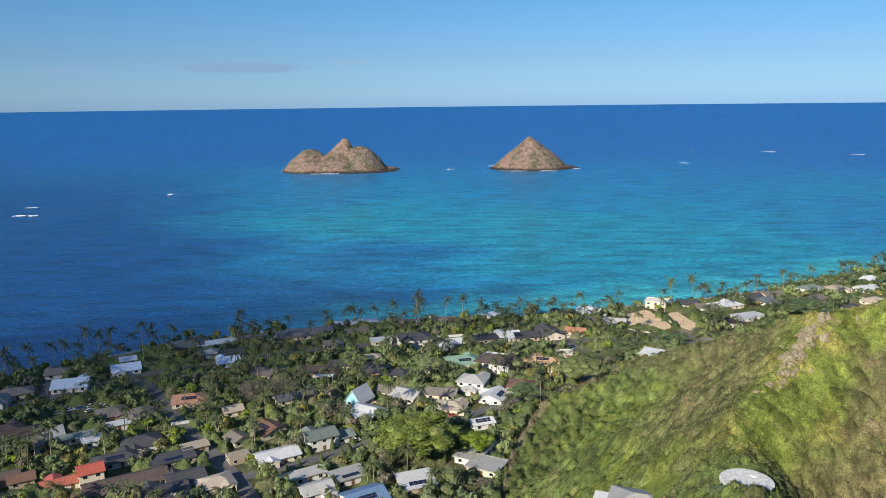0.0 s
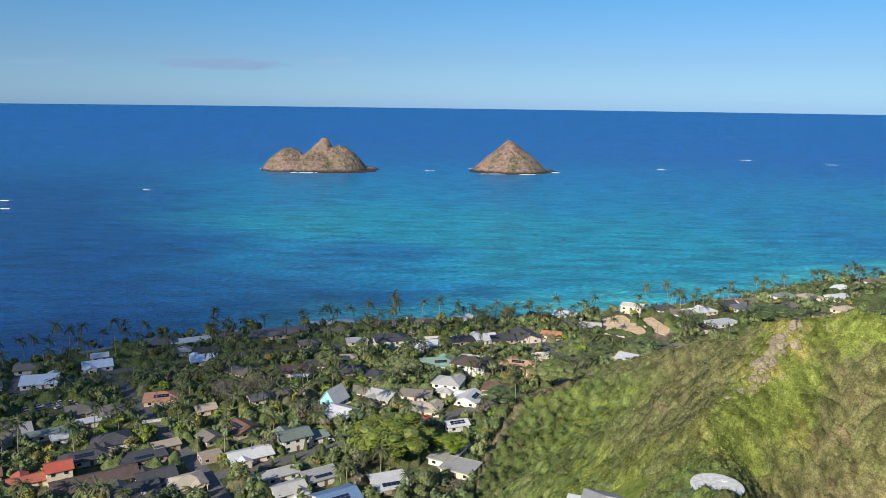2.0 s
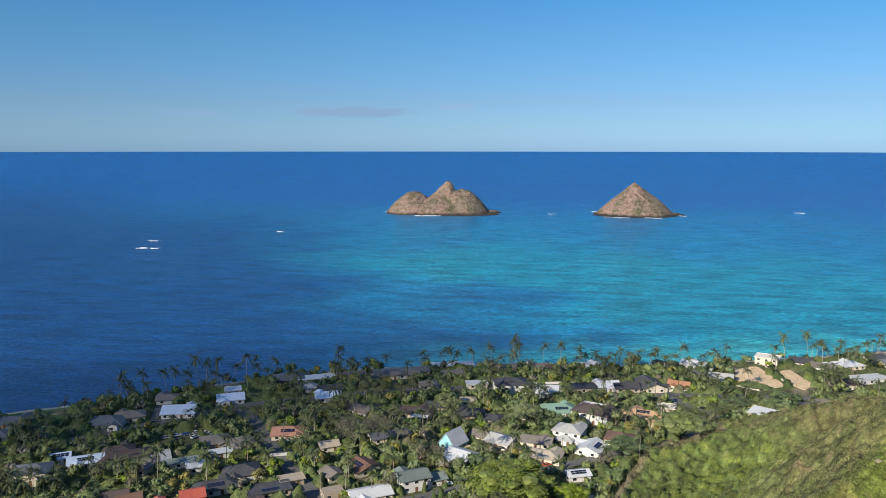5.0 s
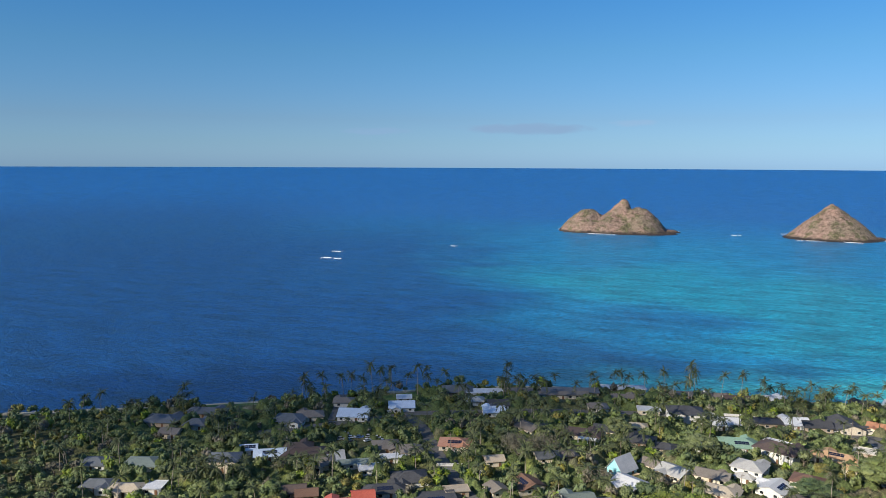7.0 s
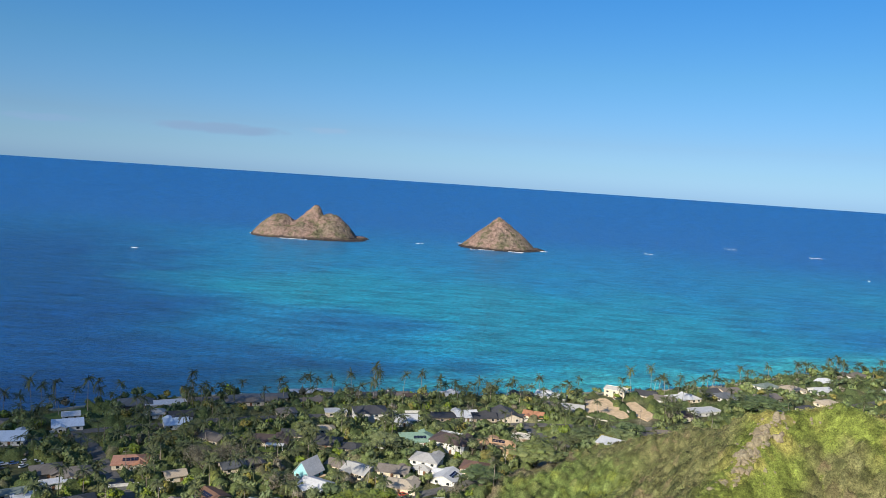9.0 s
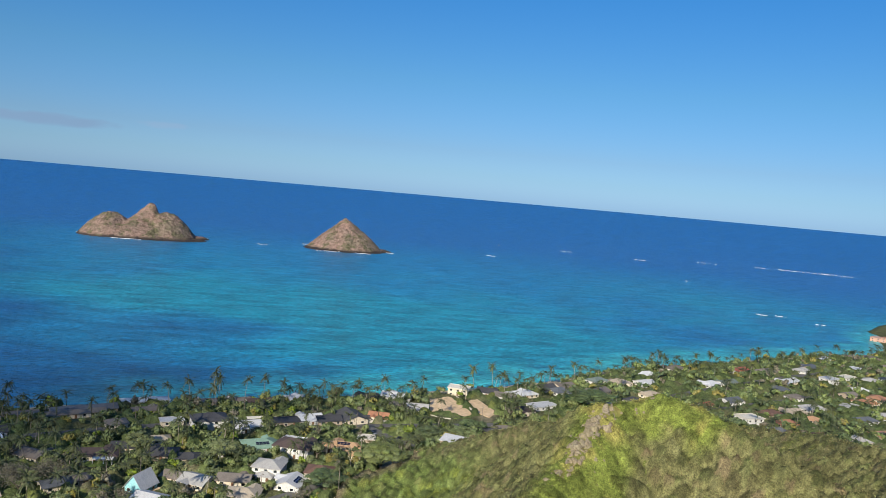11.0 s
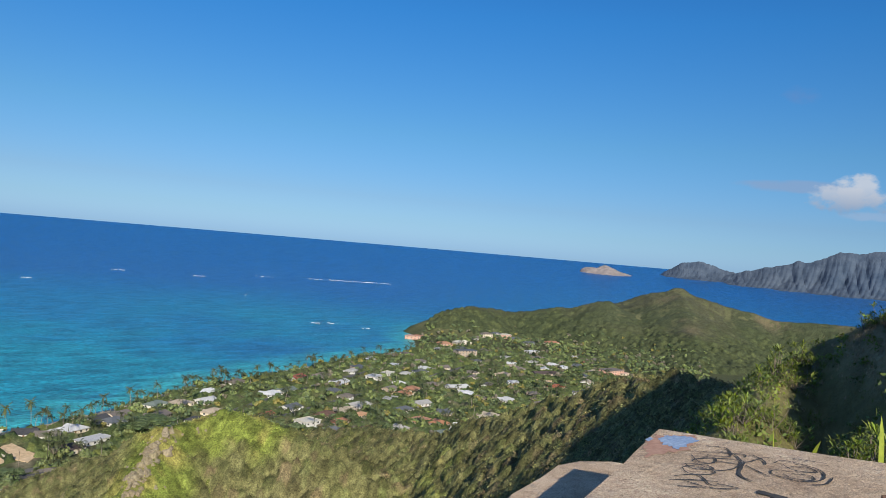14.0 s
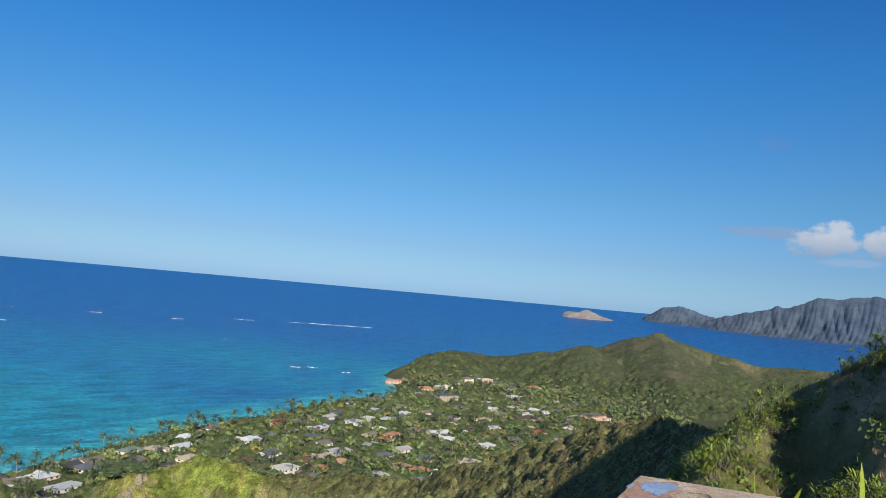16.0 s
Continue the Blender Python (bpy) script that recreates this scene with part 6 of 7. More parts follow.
for tone, lab in (("dark", "dark green trees filling the village gardens"), ("mid", "green trees filling the village gardens"), ("bright", "yellow-green trees and hedges between houses"), ("gold", "golden sunlit garden trees between houses"), ("grey", "grey-brown thin-leaved trees between houses")):
    for near_half in (True, False):
        sel = np.array([q[:5] for q in far if q[5] == tone and (q[6] < 560) == near_half])
        if not len(sel):
            continue
        tpl = [template(300 + i, 5, 84, 0.16, True, lift=0.62) if near_half else template(310 + i, 4, 26, 0.25, True, lift=0.62) for i in range(4)]
        tagged(scatter_mesh("village_trees", tpl, sel[:, 0], sel[:, 1], sel[:, 2], sel[:, 3], sel[:, 4] / 1.5, 11, M_LEAF[tone]), lab, "trees", kind="stuff")

# ---- scrub on the hillsides ----
def scrub(name, lab, n, az, rr, mat, size, seed, keep, tpl):
    r = np.random.default_rng(seed)
    a = np.radians(r.uniform(az[0], az[1], n))
    d = np.sqrt(r.uniform(rr[0] ** 2, rr[1] ** 2, n))
    x, y = d * np.sin(a), d * np.cos(a)
    z = height(x, y)
    ok = keep(x, y, z, r.uniform(0, 1, n)) & (inland(x, y) > 12)
    x, y, z = x[ok], y[ok], z[ok]
    s = r.uniform(size[0], size[1], len(x))
    return tagged(scatter_mesh(name, tpl, x, y, z - 0.1 * s, s, s * r.uniform(0.7, 1.2, len(x)), seed, mat), lab, "scrub", kind="stuff")




def patch(x, y, s, seed):
    return 0.5 + 0.5 * wave(x, y, s, seed)


CREST = ((70, 173), (80, 182), (90, 190), (98, 198), (106, 205), (118, 205), (128, 198))


def off_crest(x, y):
    return np.min([np.hypot(x - a, y - b) for a, b in CREST], axis=0)


def hashed(i, j, k):
    h = np.sin(i * 127.1 + j * 311.7 + k * 74.7) * 43758.5453
    return h - np.floor(h)


def bush_field(x, y, cell, seed):
    """Rounded bush tops on a jittered lattice: their height, and a number of its own for each bush."""
    gx, gy = np.floor(x / cell), np.floor(y / cell)
    best, own = np.zeros(x.shape), np.zeros(x.shape)
    for dx in (-1, 0, 1):
        for dy in (-1, 0, 1):
            i, j = gx + dx, gy + dy
            cx, cy = (i + hashed(i, j, seed)) * cell, (j + hashed(i, j, seed + 1)) * cell
            rad = cell * (0.36 + 0.36 * hashed(i, j, seed + 2))
            q = np.clip(1 - ((x - cx) ** 2 + (y - cy) ** 2) / rad ** 2, 0, 1)
            top = rad * np.sqrt(q) * (0.9 + 0.7 * hashed(i, j, seed + 3))
            own = np.where(top > best, hashed(i, j, seed + 4), own)
            best = np.maximum(best, top)
    return best, own


def canopy_material():
    m, n, l, b = material("scrub_leaves", 0.8, 0, 0.15)
    c = attr_colour(n, "leaf_tint")
    fine, mid = noise_node(n, l, 2.2, 6, 0.75), noise_node(n, l, 0.5, 4, 0.6)
    c = mix(n, l, 0.85, c, ramp(n, l, fine, [(0.34, (0.12, 0.12, 0.12)), (0.66, (0.86, 0.86, 0.82))]), "OVERLAY")
    c = mix(n, l, 0.5, c, ramp(n, l, mid, [(0.35, (0.25, 0.25, 0.25)), (0.65, (0.75, 0.74, 0.7))]), "OVERLAY")
    l.new(c, b.inputs["Base Color"])
    bump(n, l, b, fine, 1.0, 0.5)
    return m


M_CANOPY = canopy_material()


def canopy(name, lab, azs, rs, keep, relief, colour, leaves, size, seed):
    """Close-grown scrub as one bushy sheet over the ground, with loose sprays of leaves standing out of it."""
    a, r = np.meshgrid(np.radians(azs), rs, indexing="ij")
    x, y = r * np.sin(a), r * np.cos(a)
    g = height(x, y)
    ok = keep(x, y, g) & (inland(x, y) > 8)
    b, own = relief(x, y, g)
    rr = np.random.default_rng(seed)
    shake = min(size, 0.4) * 0.8 * np.clip(b, 0.15, 1.0)
    z = np.where(ok, g + b + 0.12 + shake * rr.normal(size=x.shape), g - 0.8)
    x, y = x + 0.5 * shake * rr.normal(size=x.shape), y + 0.5 * shake * rr.normal(size=x.shape)
    rgb = colour(x, y, g, own) * rr.uniform(0.75, 1.25, x.shape)[..., None]
    na, nr = a.shape
    i, j = np.meshgrid(np.arange(na - 1), np.arange(nr - 1), indexing="ij")
    q = np.stack([i * nr + j, i * nr + j + 1, (i + 1) * nr + j + 1, (i + 1) * nr + j], -1).reshape(-1, 4)
    q = q[ok.ravel()[q].any(1)]
    used, q = np.unique(q, return_inverse=True)
    q = q.reshape(-1, 4)
    v, tone = np.stack([x, y, z], -1).reshape(-1, 3)[used], rgb.reshape(-1, 3)[used]
    can = np.nonzero(ok.ravel()[used])[0]
    weight = np.hypot(v[can, 0], v[can, 1]) * np.interp(np.hypot(v[can, 0], v[can, 1]), rs[:-1], np.diff(rs))
    at = rr.choice(can, leaves, p=weight / weight.sum())
    lv, lf = leaf_quads(rr, v[at] + rr.normal(size=(leaves, 3)) * [1.4 * size, 1.4 * size, 0] + rr.uniform(0, 1.5 * size, (leaves, 1)) * [0, 0, 1], np.tile([-0.2, -0.35, 0.8], (leaves, 1)), size, 0.85)
    lt = np.repeat(tone[at] * rr.uniform(0.6, 1.55, (leaves, 1)) * rr.uniform(0.88, 1.12, (leaves, 3)), 4, 0)
    faces = np.concatenate([q, lf + len(v)])
    me = bpy.data.meshes.new(name)
    me.vertices.add(len(v) + len(lv))
    me.vertices.foreach_set("co", np.concatenate([v, lv]).astype(np.float32).ravel())
    me.loops.add(faces.size)
    me.loops.foreach_set("vertex_index", faces.astype(np.int32).ravel())
    me.polygons.add(len(faces))
    me.polygons.foreach_set("loop_start", (np.arange(len(faces)) * 4).astype(np.int32))
    me.update(calc_edges=True)
    tint(me, "leaf_tint", np.concatenate([tone, lt]))
    me.materials.append(M_CANOPY)
    return tagged(new(name, me), lab, "scrub", kind="stuff")


def tones(parts):
    """Blend colours in turn, each by its share."""
    c = np.zeros(parts[0][1].shape + (3,)) + parts[0][0]
    for col, f in parts[1:]:
        c = c + (np.array(col) - c) * np.clip(f, 0, 1)[..., None]
    return c


def hill_keep(x, y, z):
    tank_off, house_off = np.hypot(x - tx, y - ty) > 5.5, np.hypot(x - hx, y - hy) > 8.5
    bare = np.zeros(x.shape, bool)
    for ox, oy, spread, many, big in OUTCROPS:
        if big > 1.25:
            bare |= np.hypot(x - ox, y - oy) < 1.1 * spread
    return ((z > 9) | on_foot(x, y)) & ~bare & tank_off & house_off


def lushness(x, y):
    """1 among the big green bushes low on the village side, 0 on the drier upper slope."""
    return np.maximum(smooth(0.36, 0.22, x / y + 0.06 * wave(x, y, 35, 2.0)) * smooth(95, 130, np.hypot(x, y)), smooth(22, 9, np.hypot(x - tx, y - ty)))


def turf(x, y):
    """1 on the grassy back of the rocky crest."""
    side = off_crest(x, y) + 6 * wave(x, y, 14, 3.0)
    return smooth(17, 8, side) * smooth(-4, 4, (x - 90) * 0.75 - (y - 190) * 0.66 + 5)


def hill_relief(x, y, z):
    big, own = bush_field(x, y, 3.8, 3.0)
    low, own_low = bush_field(x, y, 2.9, 11.0)
    fine, own_fine = bush_field(x, y, 1.7, 17.0)
    near = np.hypot(x, y) < 155
    low, own_low = np.where(near, 0.6 * fine, low), np.where(near, own_fine, own_low)
    tiny, own_tiny = bush_field(x, y, 0.8, 23.0)
    k, t = lushness(x, y), turf(x, y)
    b = np.where(k > 0.5, np.maximum(big * (0.4 + 0.7 * k), 0.8 * low), np.maximum(low * 1.0, big * k)) + 0.3 * tiny
    b = b * (1 - 0.85 * t) + 0.12 * low * t
    return b * smooth(0.5, 3.0, off_crest(x, y)), np.where(k > 0.5, own, own_low)


def hill_colour(x, y, z, own):
    k, t = lushness(x, y), turf(x, y)
    lime = smooth(0.5, 0.85, patch(x, y, 38, 8.0)) * (0.35 + 0.5 * k) * (own > 0.35)
    margin = smooth(16, 5, np.interp(x, FOOT_X, FOOT_Y) - y + 5 * wave(x, y, 9, 1.0)) * (x < 90)
    each = 0.62 + 0.8 * hashed(np.floor(own * 997), 1.0, 2.0)[..., None]
    return each * tones([((0.148, 0.146, 0.064), x), ((0.115, 0.152, 0.045), k), ((0.11, 0.125, 0.048), 0.8 * smooth(0.45, 0.7, own)), ((0.19, 0.155, 0.085), smooth(0.8, 0.95, own) * (1 - 0.8 * k)),
                  ((0.185, 0.22, 0.04), lime), ((0.19, 0.15, 0.095), 0.5 * smooth(0.62, 0.9, patch(x, y, 60, 9.0)) * (1 - k)), ((0.15, 0.19, 0.036), 0.85 * t), ((0.27, 0.25, 0.075), t * smooth(0.55, 0.85, patch(x, y, 9, 6.0))),
                  ((0.075, 0.1, 0.035), 0.6 * smooth(0.85, 0.7, own) * smooth(0.6, 0.75, own) * k), ((0.19, 0.15, 0.11), 0.75 * margin)])


canopy("hillside_scrub", "dense olive and lime-green scrub clothing the hillside", np.arange(3, 76, 0.2), np.concatenate([np.arange(42, 100, 0.7), np.arange(100, 265, 0.8), np.arange(265, 430, 2.0)]),
       lambda x, y, z: hill_keep(x, y, z) & ((np.degrees(np.arctan2(x, y)) < 60) | (np.hypot(x, y) > 95)) & ((x < 0.47 * y) | (np.hypot(x, y) < 330)), hill_relief, hill_colour, 300000, 0.24, 51)


def far_relief(x, y, z):
    big, own = bush_field(x, y, 9.0, 5.0)
    low, _ = bush_field(x, y, 4.5, 9.0)
    wooded = smooth(62, 22, z + 14 * wave(x, y, 60, 4.0))
    return big * 0.75 * wooded + low * (0.07 + 0.35 * wooded), own


def far_colour(x, y, z, own):
    wooded = smooth(62, 22, z + 14 * wave(x, y, 60, 4.0))
    return tones([((0.082, 0.084, 0.048), x), ((0.064, 0.076, 0.04), smooth(0.3, 0.7, patch(x, y, 120, 6.0))), ((0.17, 0.14, 0.085), 0.6 * smooth(0.7, 0.95, patch(x, y, 70, 2.0)) * (1 - wooded)), ((0.05, 0.065, 0.03), 0.8 * wooded), ((0.08, 0.095, 0.04), wooded * smooth(0.5, 0.9, own))])


def free_grid(x, y):
    """True away from the houses on the headland."""
    ok = np.ones(x.shape, bool)
    for px, py, pr in TAKEN:
        if px > 700 and pr > 5:
            ok &= np.hypot(x - px, y - py) > pr * 0.8
    return ok


canopy("headland_scrub", "dark green trees and dry scrub covering the far headland", np.arange(42, 80, 0.13), np.concatenate([np.arange(900, 1420, 3.2), np.arange(1420, 1600, 5.0)]),
       lambda x, y, z: ((z > 13) | ((x > 940) & (z > 5))) & free_grid(x, y), far_relief, far_colour, 0, 0.7, 52)



def open_ground(x, y):
    """True away from houses, roads, lots and cars."""
    ok = np.ones(x.shape, bool)
    for px, py, pr in SOLID:
        near = (np.abs(x - px) < pr + 1) & (np.abs(y - py) < pr + 1)
        ok &= ~(near & (np.hypot(x - px, y - py) < pr * 0.95))
    return ok


def garden_relief(x, y, z):
    big, own = bush_field(x, y, 6.5, 31.0)
    low, _ = bush_field(x, y, 3.0, 37.0)
    lawn = smooth(0.55, 0.75, patch(x, y, 22, 5.0))
    return (0.75 * big + 0.45 * low) * (1 - 0.9 * lawn) + 0.05, own


def garden_colour(x, y, z, own):
    lawn = smooth(0.55, 0.75, patch(x, y, 22, 5.0))
    return tones([((0.105, 0.135, 0.05), x), ((0.07, 0.1, 0.038), smooth(0.5, 0.6, own)), ((0.15, 0.17, 0.05), smooth(0.8, 0.85, own)), ((0.15, 0.14, 0.09), 0.8 * smooth(0.93, 0.95, own)), ((0.12, 0.125, 0.06), lawn)])


canopy("garden_shrubs", "green shrubs, hedges and rough lawns filling the village gardens", np.arange(-48, 60, 0.24), np.concatenate([np.arange(245, 520, 2.0), np.arange(520, 1120, 4.5)]),
       lambda x, y, z: (z < 14) & ~on_foot(x, y) & (inland(x, y) > 14) & open_ground(x, y), garden_relief, garden_colour, 60000, 0.45, 53)

# ---- the pillbox under the camera ----
ROOF = 148.4


def concrete_material():
    m, n, l, b = material("old_concrete", 0.95, 0, 0.15)
    big, fine, grit = noise_node(n, l, 0.9, 5), noise_node(n, l, 7.0, 8, 0.75), noise_node(n, l, 60.0, 4, 0.8)
    c = ramp(n, l, big, [(0.3, (0.38, 0.27, 0.19)), (0.5, (0.52, 0.4, 0.29)), (0.72, (0.64, 0.52, 0.4))])
    c = mix(n, l, 0.6, c, ramp(n, l, fine, [(0.25, (0.2, 0.17, 0.15)), (0.5, (0.5, 0.5, 0.5)), (0.8, (0.75, 0.73, 0.7))]), "OVERLAY")
    c = mix(n, l, 0.6, c, ramp(n, l, grit, [(0.35, (0.12, 0.11, 0.1)), (0.65, (0.85, 0.84, 0.8))]), "OVERLAY")
    pit = noise_node(n, l, 17.0, 5, 0.7)
    c = mix(n, l, ramp(n, l, pit, [(0.6, (0, 0, 0)), (0.68, (0.65, 0.65, 0.65))]), c, (0.13, 0.095, 0.065))
    l.new(c, b.inputs["Base Color"])
    bump(n, l, b, fine, 1.0, 0.05)
    return m


M_CONC = concrete_material()


def slab_mesh(name, outline, top, bottom, mat, edge=0.05, step=0.35):
    """A worn concrete slab: chipped rim, slightly uneven top."""
    bm = bmesh.new()
    lo = [bm.verts.new((px, py, bottom)) for px, py in outline]
    hi = [bm.verts.new((px, py, top)) for px, py in outline]
    bm.faces.new(hi)
    bm.faces.new(lo[::-1])
    for i in range(len(lo)):
        j = (i + 1) % len(lo)
        bm.faces.new((lo[i], lo[j], hi[j], hi[i]))
    bmesh.ops.recalc_face_normals(bm, faces=bm.faces)
    rim = [e for e in bm.edges if all(vv.co.z > top - 0.01 for vv in e.verts)]
    if len(outline) == 4:
        bmesh.ops.subdivide_edges(bm, edges=bm.edges, cuts=28, use_grid_fill=True)
        for vv in bm.verts:
            k = noise.noise(vv.co * 1.7)
            if vv.co.z > top - 0.01:
                vv.co.z += 0.018 * k
            vv.co.x += 0.02 * noise.noise(vv.co * 3.1)
            vv.co.y += 0.02 * noise.noise(vv.co * 2.7 + Vector((5, 1, 0)))
    else:
        bmesh.ops.bevel(bm, geom=rim, offset=edge, segments=2, affect="EDGES")
    me = bpy.data.meshes.new(name)
    bm.to_mesh(me)
    bm.free()
    me.materials.append(mat)
    return me


pillbox = tagged(new("concrete_pillbox"), "weathered tan concrete lookout bunker covered in graffiti", "bunker")
link("roof", slab_mesh("roof", [(7.2, 3.86), (-1.4, 1.14), (1.3, -4.4), (9.9, -1.7)], ROOF, ROOF - 0.45, M_CONC), pillbox)
link("wall", slab_mesh("wall", [(6.9, 3.55), (-1.1, 0.98), (1.5, -4.05), (9.5, -1.7)], ROOF - 0.47, 143.0, M_CONC), pillbox)
# lower rounded gun-room in front of the wall
front = [(4.8, 2.9), (5.6, 4.55), (6.3, 5.1), (6.85, 5.37), (7.66, 5.57), (8.26, 5.76), (8.69, 5.72), (9.12, 5.46), (9.3, 5.0), (9.1, 4.2), (8.6, 3.4), (7.2, 3.2)]
link("gun_room", slab_mesh("gun_room", front, 147.4, 144.0, M_CONC, 0.06), pillbox, "lower rounded concrete ledge of the bunker")

# paint on the roof, one dark bar of it standing for a shadow
M_INK_SHADOW = worn("black_spray_paint_and_shadow", (0.03, 0.028, 0.026), (0.075, 0.07, 0.065), 6, 0.8, relief=0)
M_BLUEP = worn("flaking_blue_paint", (0.16, 0.25, 0.42), (0.36, 0.46, 0.6), 9, 0.8, relief=0.4)
M_REDP = worn("faded_red_paint", (0.38, 0.2, 0.14), (0.47, 0.3, 0.22), 5, 0.9, relief=0.2)


def on_roof(px, py, lift):
    k = noise.noise(Vector((px, py, ROOF)) * 1.7)
    return px, py, ROOF + 0.018 * k + lift


def stroke(pts, width=0.009):
    """A sprayed line, or a shadow laid on as paint, smoothed through its points, that thins to its ends."""
    fine = []
    n = len(pts)
    for i in range(n - 1):
        p0, p1, p2, p3 = (np.array(pts[min(max(k, 0), n - 1)], float) for k in (i - 1, i, i + 1, i + 2))
        for t in np.linspace(0, 1, 9)[:-1]:
            fine.append(0.5 * (2 * p1 + (p2 - p0) * t + (2 * p0 - 5 * p1 + 4 * p2 - p3) * t * t + (3 * p1 - p0 - 3 * p2 + p3) * t ** 3))
    fine.append(np.array(pts[-1], float))
    v, f = [], []
    for i, p in enumerate(fine):
        d = fine[min(i + 1, len(fine) - 1)] - fine[max(i - 1, 0)]
        d /= np.linalg.norm(d) + 1e-9
        w = width * (0.35 + 0.65 * math.sin(math.pi * (i + 1) / (len(fine) + 1))) * (1 + 0.25 * math.sin(i * 1.7))
        for s in (-1, 1):
            v.append(on_roof(p[0] - s * d[1] * w, p[1] + s * d[0] * w, 0.012))
        if i:
            f.append((2 * i - 2, 2 * i - 1, 2 * i + 1, 2 * i))
    return link("spray_stroke", mesh_of("spray_stroke", v, f, M_INK_SHADOW), pillbox, "black stroke among the roof's sprayed graffiti and one painted shadow")


stroke([(6.96, 3.27), (7.06, 3.13), (6.8, 2.99), (6.66, 3.13)])
stroke([(6.33, 3.1), (6.48, 3.1), (6.77, 2.9), (6.51, 2.81), (6.28, 2.88), (6.33, 3.1)])
stroke([(6.08, 3.06), (6.21, 3.04), (6.24, 2.87), (6.11, 2.85), (5.97, 2.95), (6.08, 3.06)])
stroke([(5.79, 2.98), (6.0, 2.89), (5.85, 2.73), (5.87, 2.66)])
stroke([(5.58, 2.85), (5.72, 2.71)])
stroke([(5.76, 2.92), (5.76, 2.68), (5.94, 2.54)])
stroke([(6.88, 3.15), (6.93, 3.01), (6.76, 2.84), (7.04, 2.8), (7.12, 2.74)])
stroke([(6.76, 2.84), (6.36, 2.72), (6.24, 2.56)], 0.014)
stroke([(6.67, 2.8), (6.52, 2.54)])
stroke([(6.96, 2.68), (7.13, 2.65), (7.12, 2.37), (6.86, 2.26), (6.62, 2.35), (6.63, 2.56), (6.78, 2.6), (6.89, 2.44)])
stroke([(7.23, 2.74), (7.35, 2.5), (7.4, 2.39)])
stroke([(6.54, 3.0), (6.63, 2.83)])
stroke([(5.92, 2.71), (5.96, 2.55)])
stroke([(6.5, 3.16), (6.62, 3.04), (6.46, 2.98), (6.38, 3.06), (6.52, 3.2)])
stroke([(6.2, 3.12), (6.34, 2.98), (6.28, 2.9), (6.14, 3.0), (6.22, 3.1)])
stroke([(7.0, 2.62), (6.92, 2.5), (7.02, 2.36), (7.1, 2.46), (6.98, 2.56)])
stroke([(6.74, 2.52), (6.66, 2.42), (6.76, 2.3), (6.88, 2.36), (6.8, 2.48)])
stroke([(6.72, 3.2), (6.9, 3.06), (7.0, 2.94), (6.9, 2.9)])
stroke([(5.66, 2.96), (5.82, 2.86), (5.98, 2.72)])
stroke([(6.6, 2.26), (6.74, 2.2), (6.98, 2.22)])
stroke([(7.06, 2.9), (6.96, 2.76), (6.84, 2.7)])
# wide dark bar: a shadow lying on the roof, painted as a stroke
stroke([(6.01, 2.44), (6.01, 2.16)], 0.05)


def blot(name, outline, mat, label, seed, lift=0.008):
    r = np.random.default_rng(seed)
    cx, cy = np.mean([p[0] for p in outline]), np.mean([p[1] for p in outline])
    v = [on_roof(cx, cy, lift)]
    n = len(outline)
    for i in range(n * 8):
        a, b, t = outline[i // 8], outline[(i // 8 + 1) % n], (i % 8) / 8
        k = r.uniform(0.78, 1.12)
        v.append(on_roof(cx + (a[0] + (b[0] - a[0]) * t - cx) * k, cy + (a[1] + (b[1] - a[1]) * t - cy) * k, lift))
    m = n * 8
    return link(name, mesh_of(name, v, [(0, 1 + i, 1 + (i + 1) % m) for i in range(m)], mat), pillbox, label)


blot("paint_patch", [(6.81, 3.66), (7.01, 3.68), (7.21, 3.5), (7.06, 3.4), (6.6, 3.35), (6.64, 3.51)], M_BLUEP, "flaking light blue paint", 1)
blot("paint_patch", [(6.68, 3.72), (6.81, 3.74), (6.77, 3.68), (6.63, 3.66)], M_BLUEP, "flaking light blue paint", 2)
blot("paint_patch", [(6.53, 3.66), (6.95, 3.76), (7.3, 3.5), (6.7, 3.3), (6.12, 3.39)], M_REDP, "faded red paint", 3, 0.004)

# rusty vent pipe and stub
M_RUST = worn("rusty_steel", (0.11, 0.055, 0.03), (0.26, 0.15, 0.09), 9, 0.85, metal=0.3, relief=0.5)
M_STICK = worn("white_sticker", (0.62, 0.6, 0.56), (0.8, 0.78, 0.74), 12, 0.6, relief=0)


def ring_mesh(r0, r1, z0, z1, n=28):
    v = [(r * math.cos(2 * math.pi * i / n), r * math.sin(2 * math.pi * i / n), z) for r, z in ((r0, z0), (r0, z1), (r1, z1), (r1, z0)) for i in range(n)]
    return v, [(a * n + i, a * n + (i + 1) % n, (a + 1) % 4 * n + (i + 1) % n, (a + 1) % 4 * n + i) for a in range(4) for i in range(n)]


pipe = tagged(new("vent_pipe"), "rusty steel vent pipe with stickers on a bunker roof", "pipe")
pipe.location = (4.71, 1.16, ROOF)
link("tube", mesh_of("tube", *ring_mesh(0.058, 0.048, -0.02, 0.73), M_RUST), pipe)
link("cap", mesh_of("cap", *ring_mesh(0.064, 0.05, 0.63, 0.72), M_RUST), pipe)
link("fill", mesh_of("fill", *tube([(0, 0, 0.1), (0, 0, 0.7)], [0.049, 0.047], 20), M_RUST), pipe)
link("black_band", mesh_of("black_band", *ring_mesh(0.0605, 0.058, 0.44, 0.6), M_INK_SHADOW), pipe, "black printed sticker band")
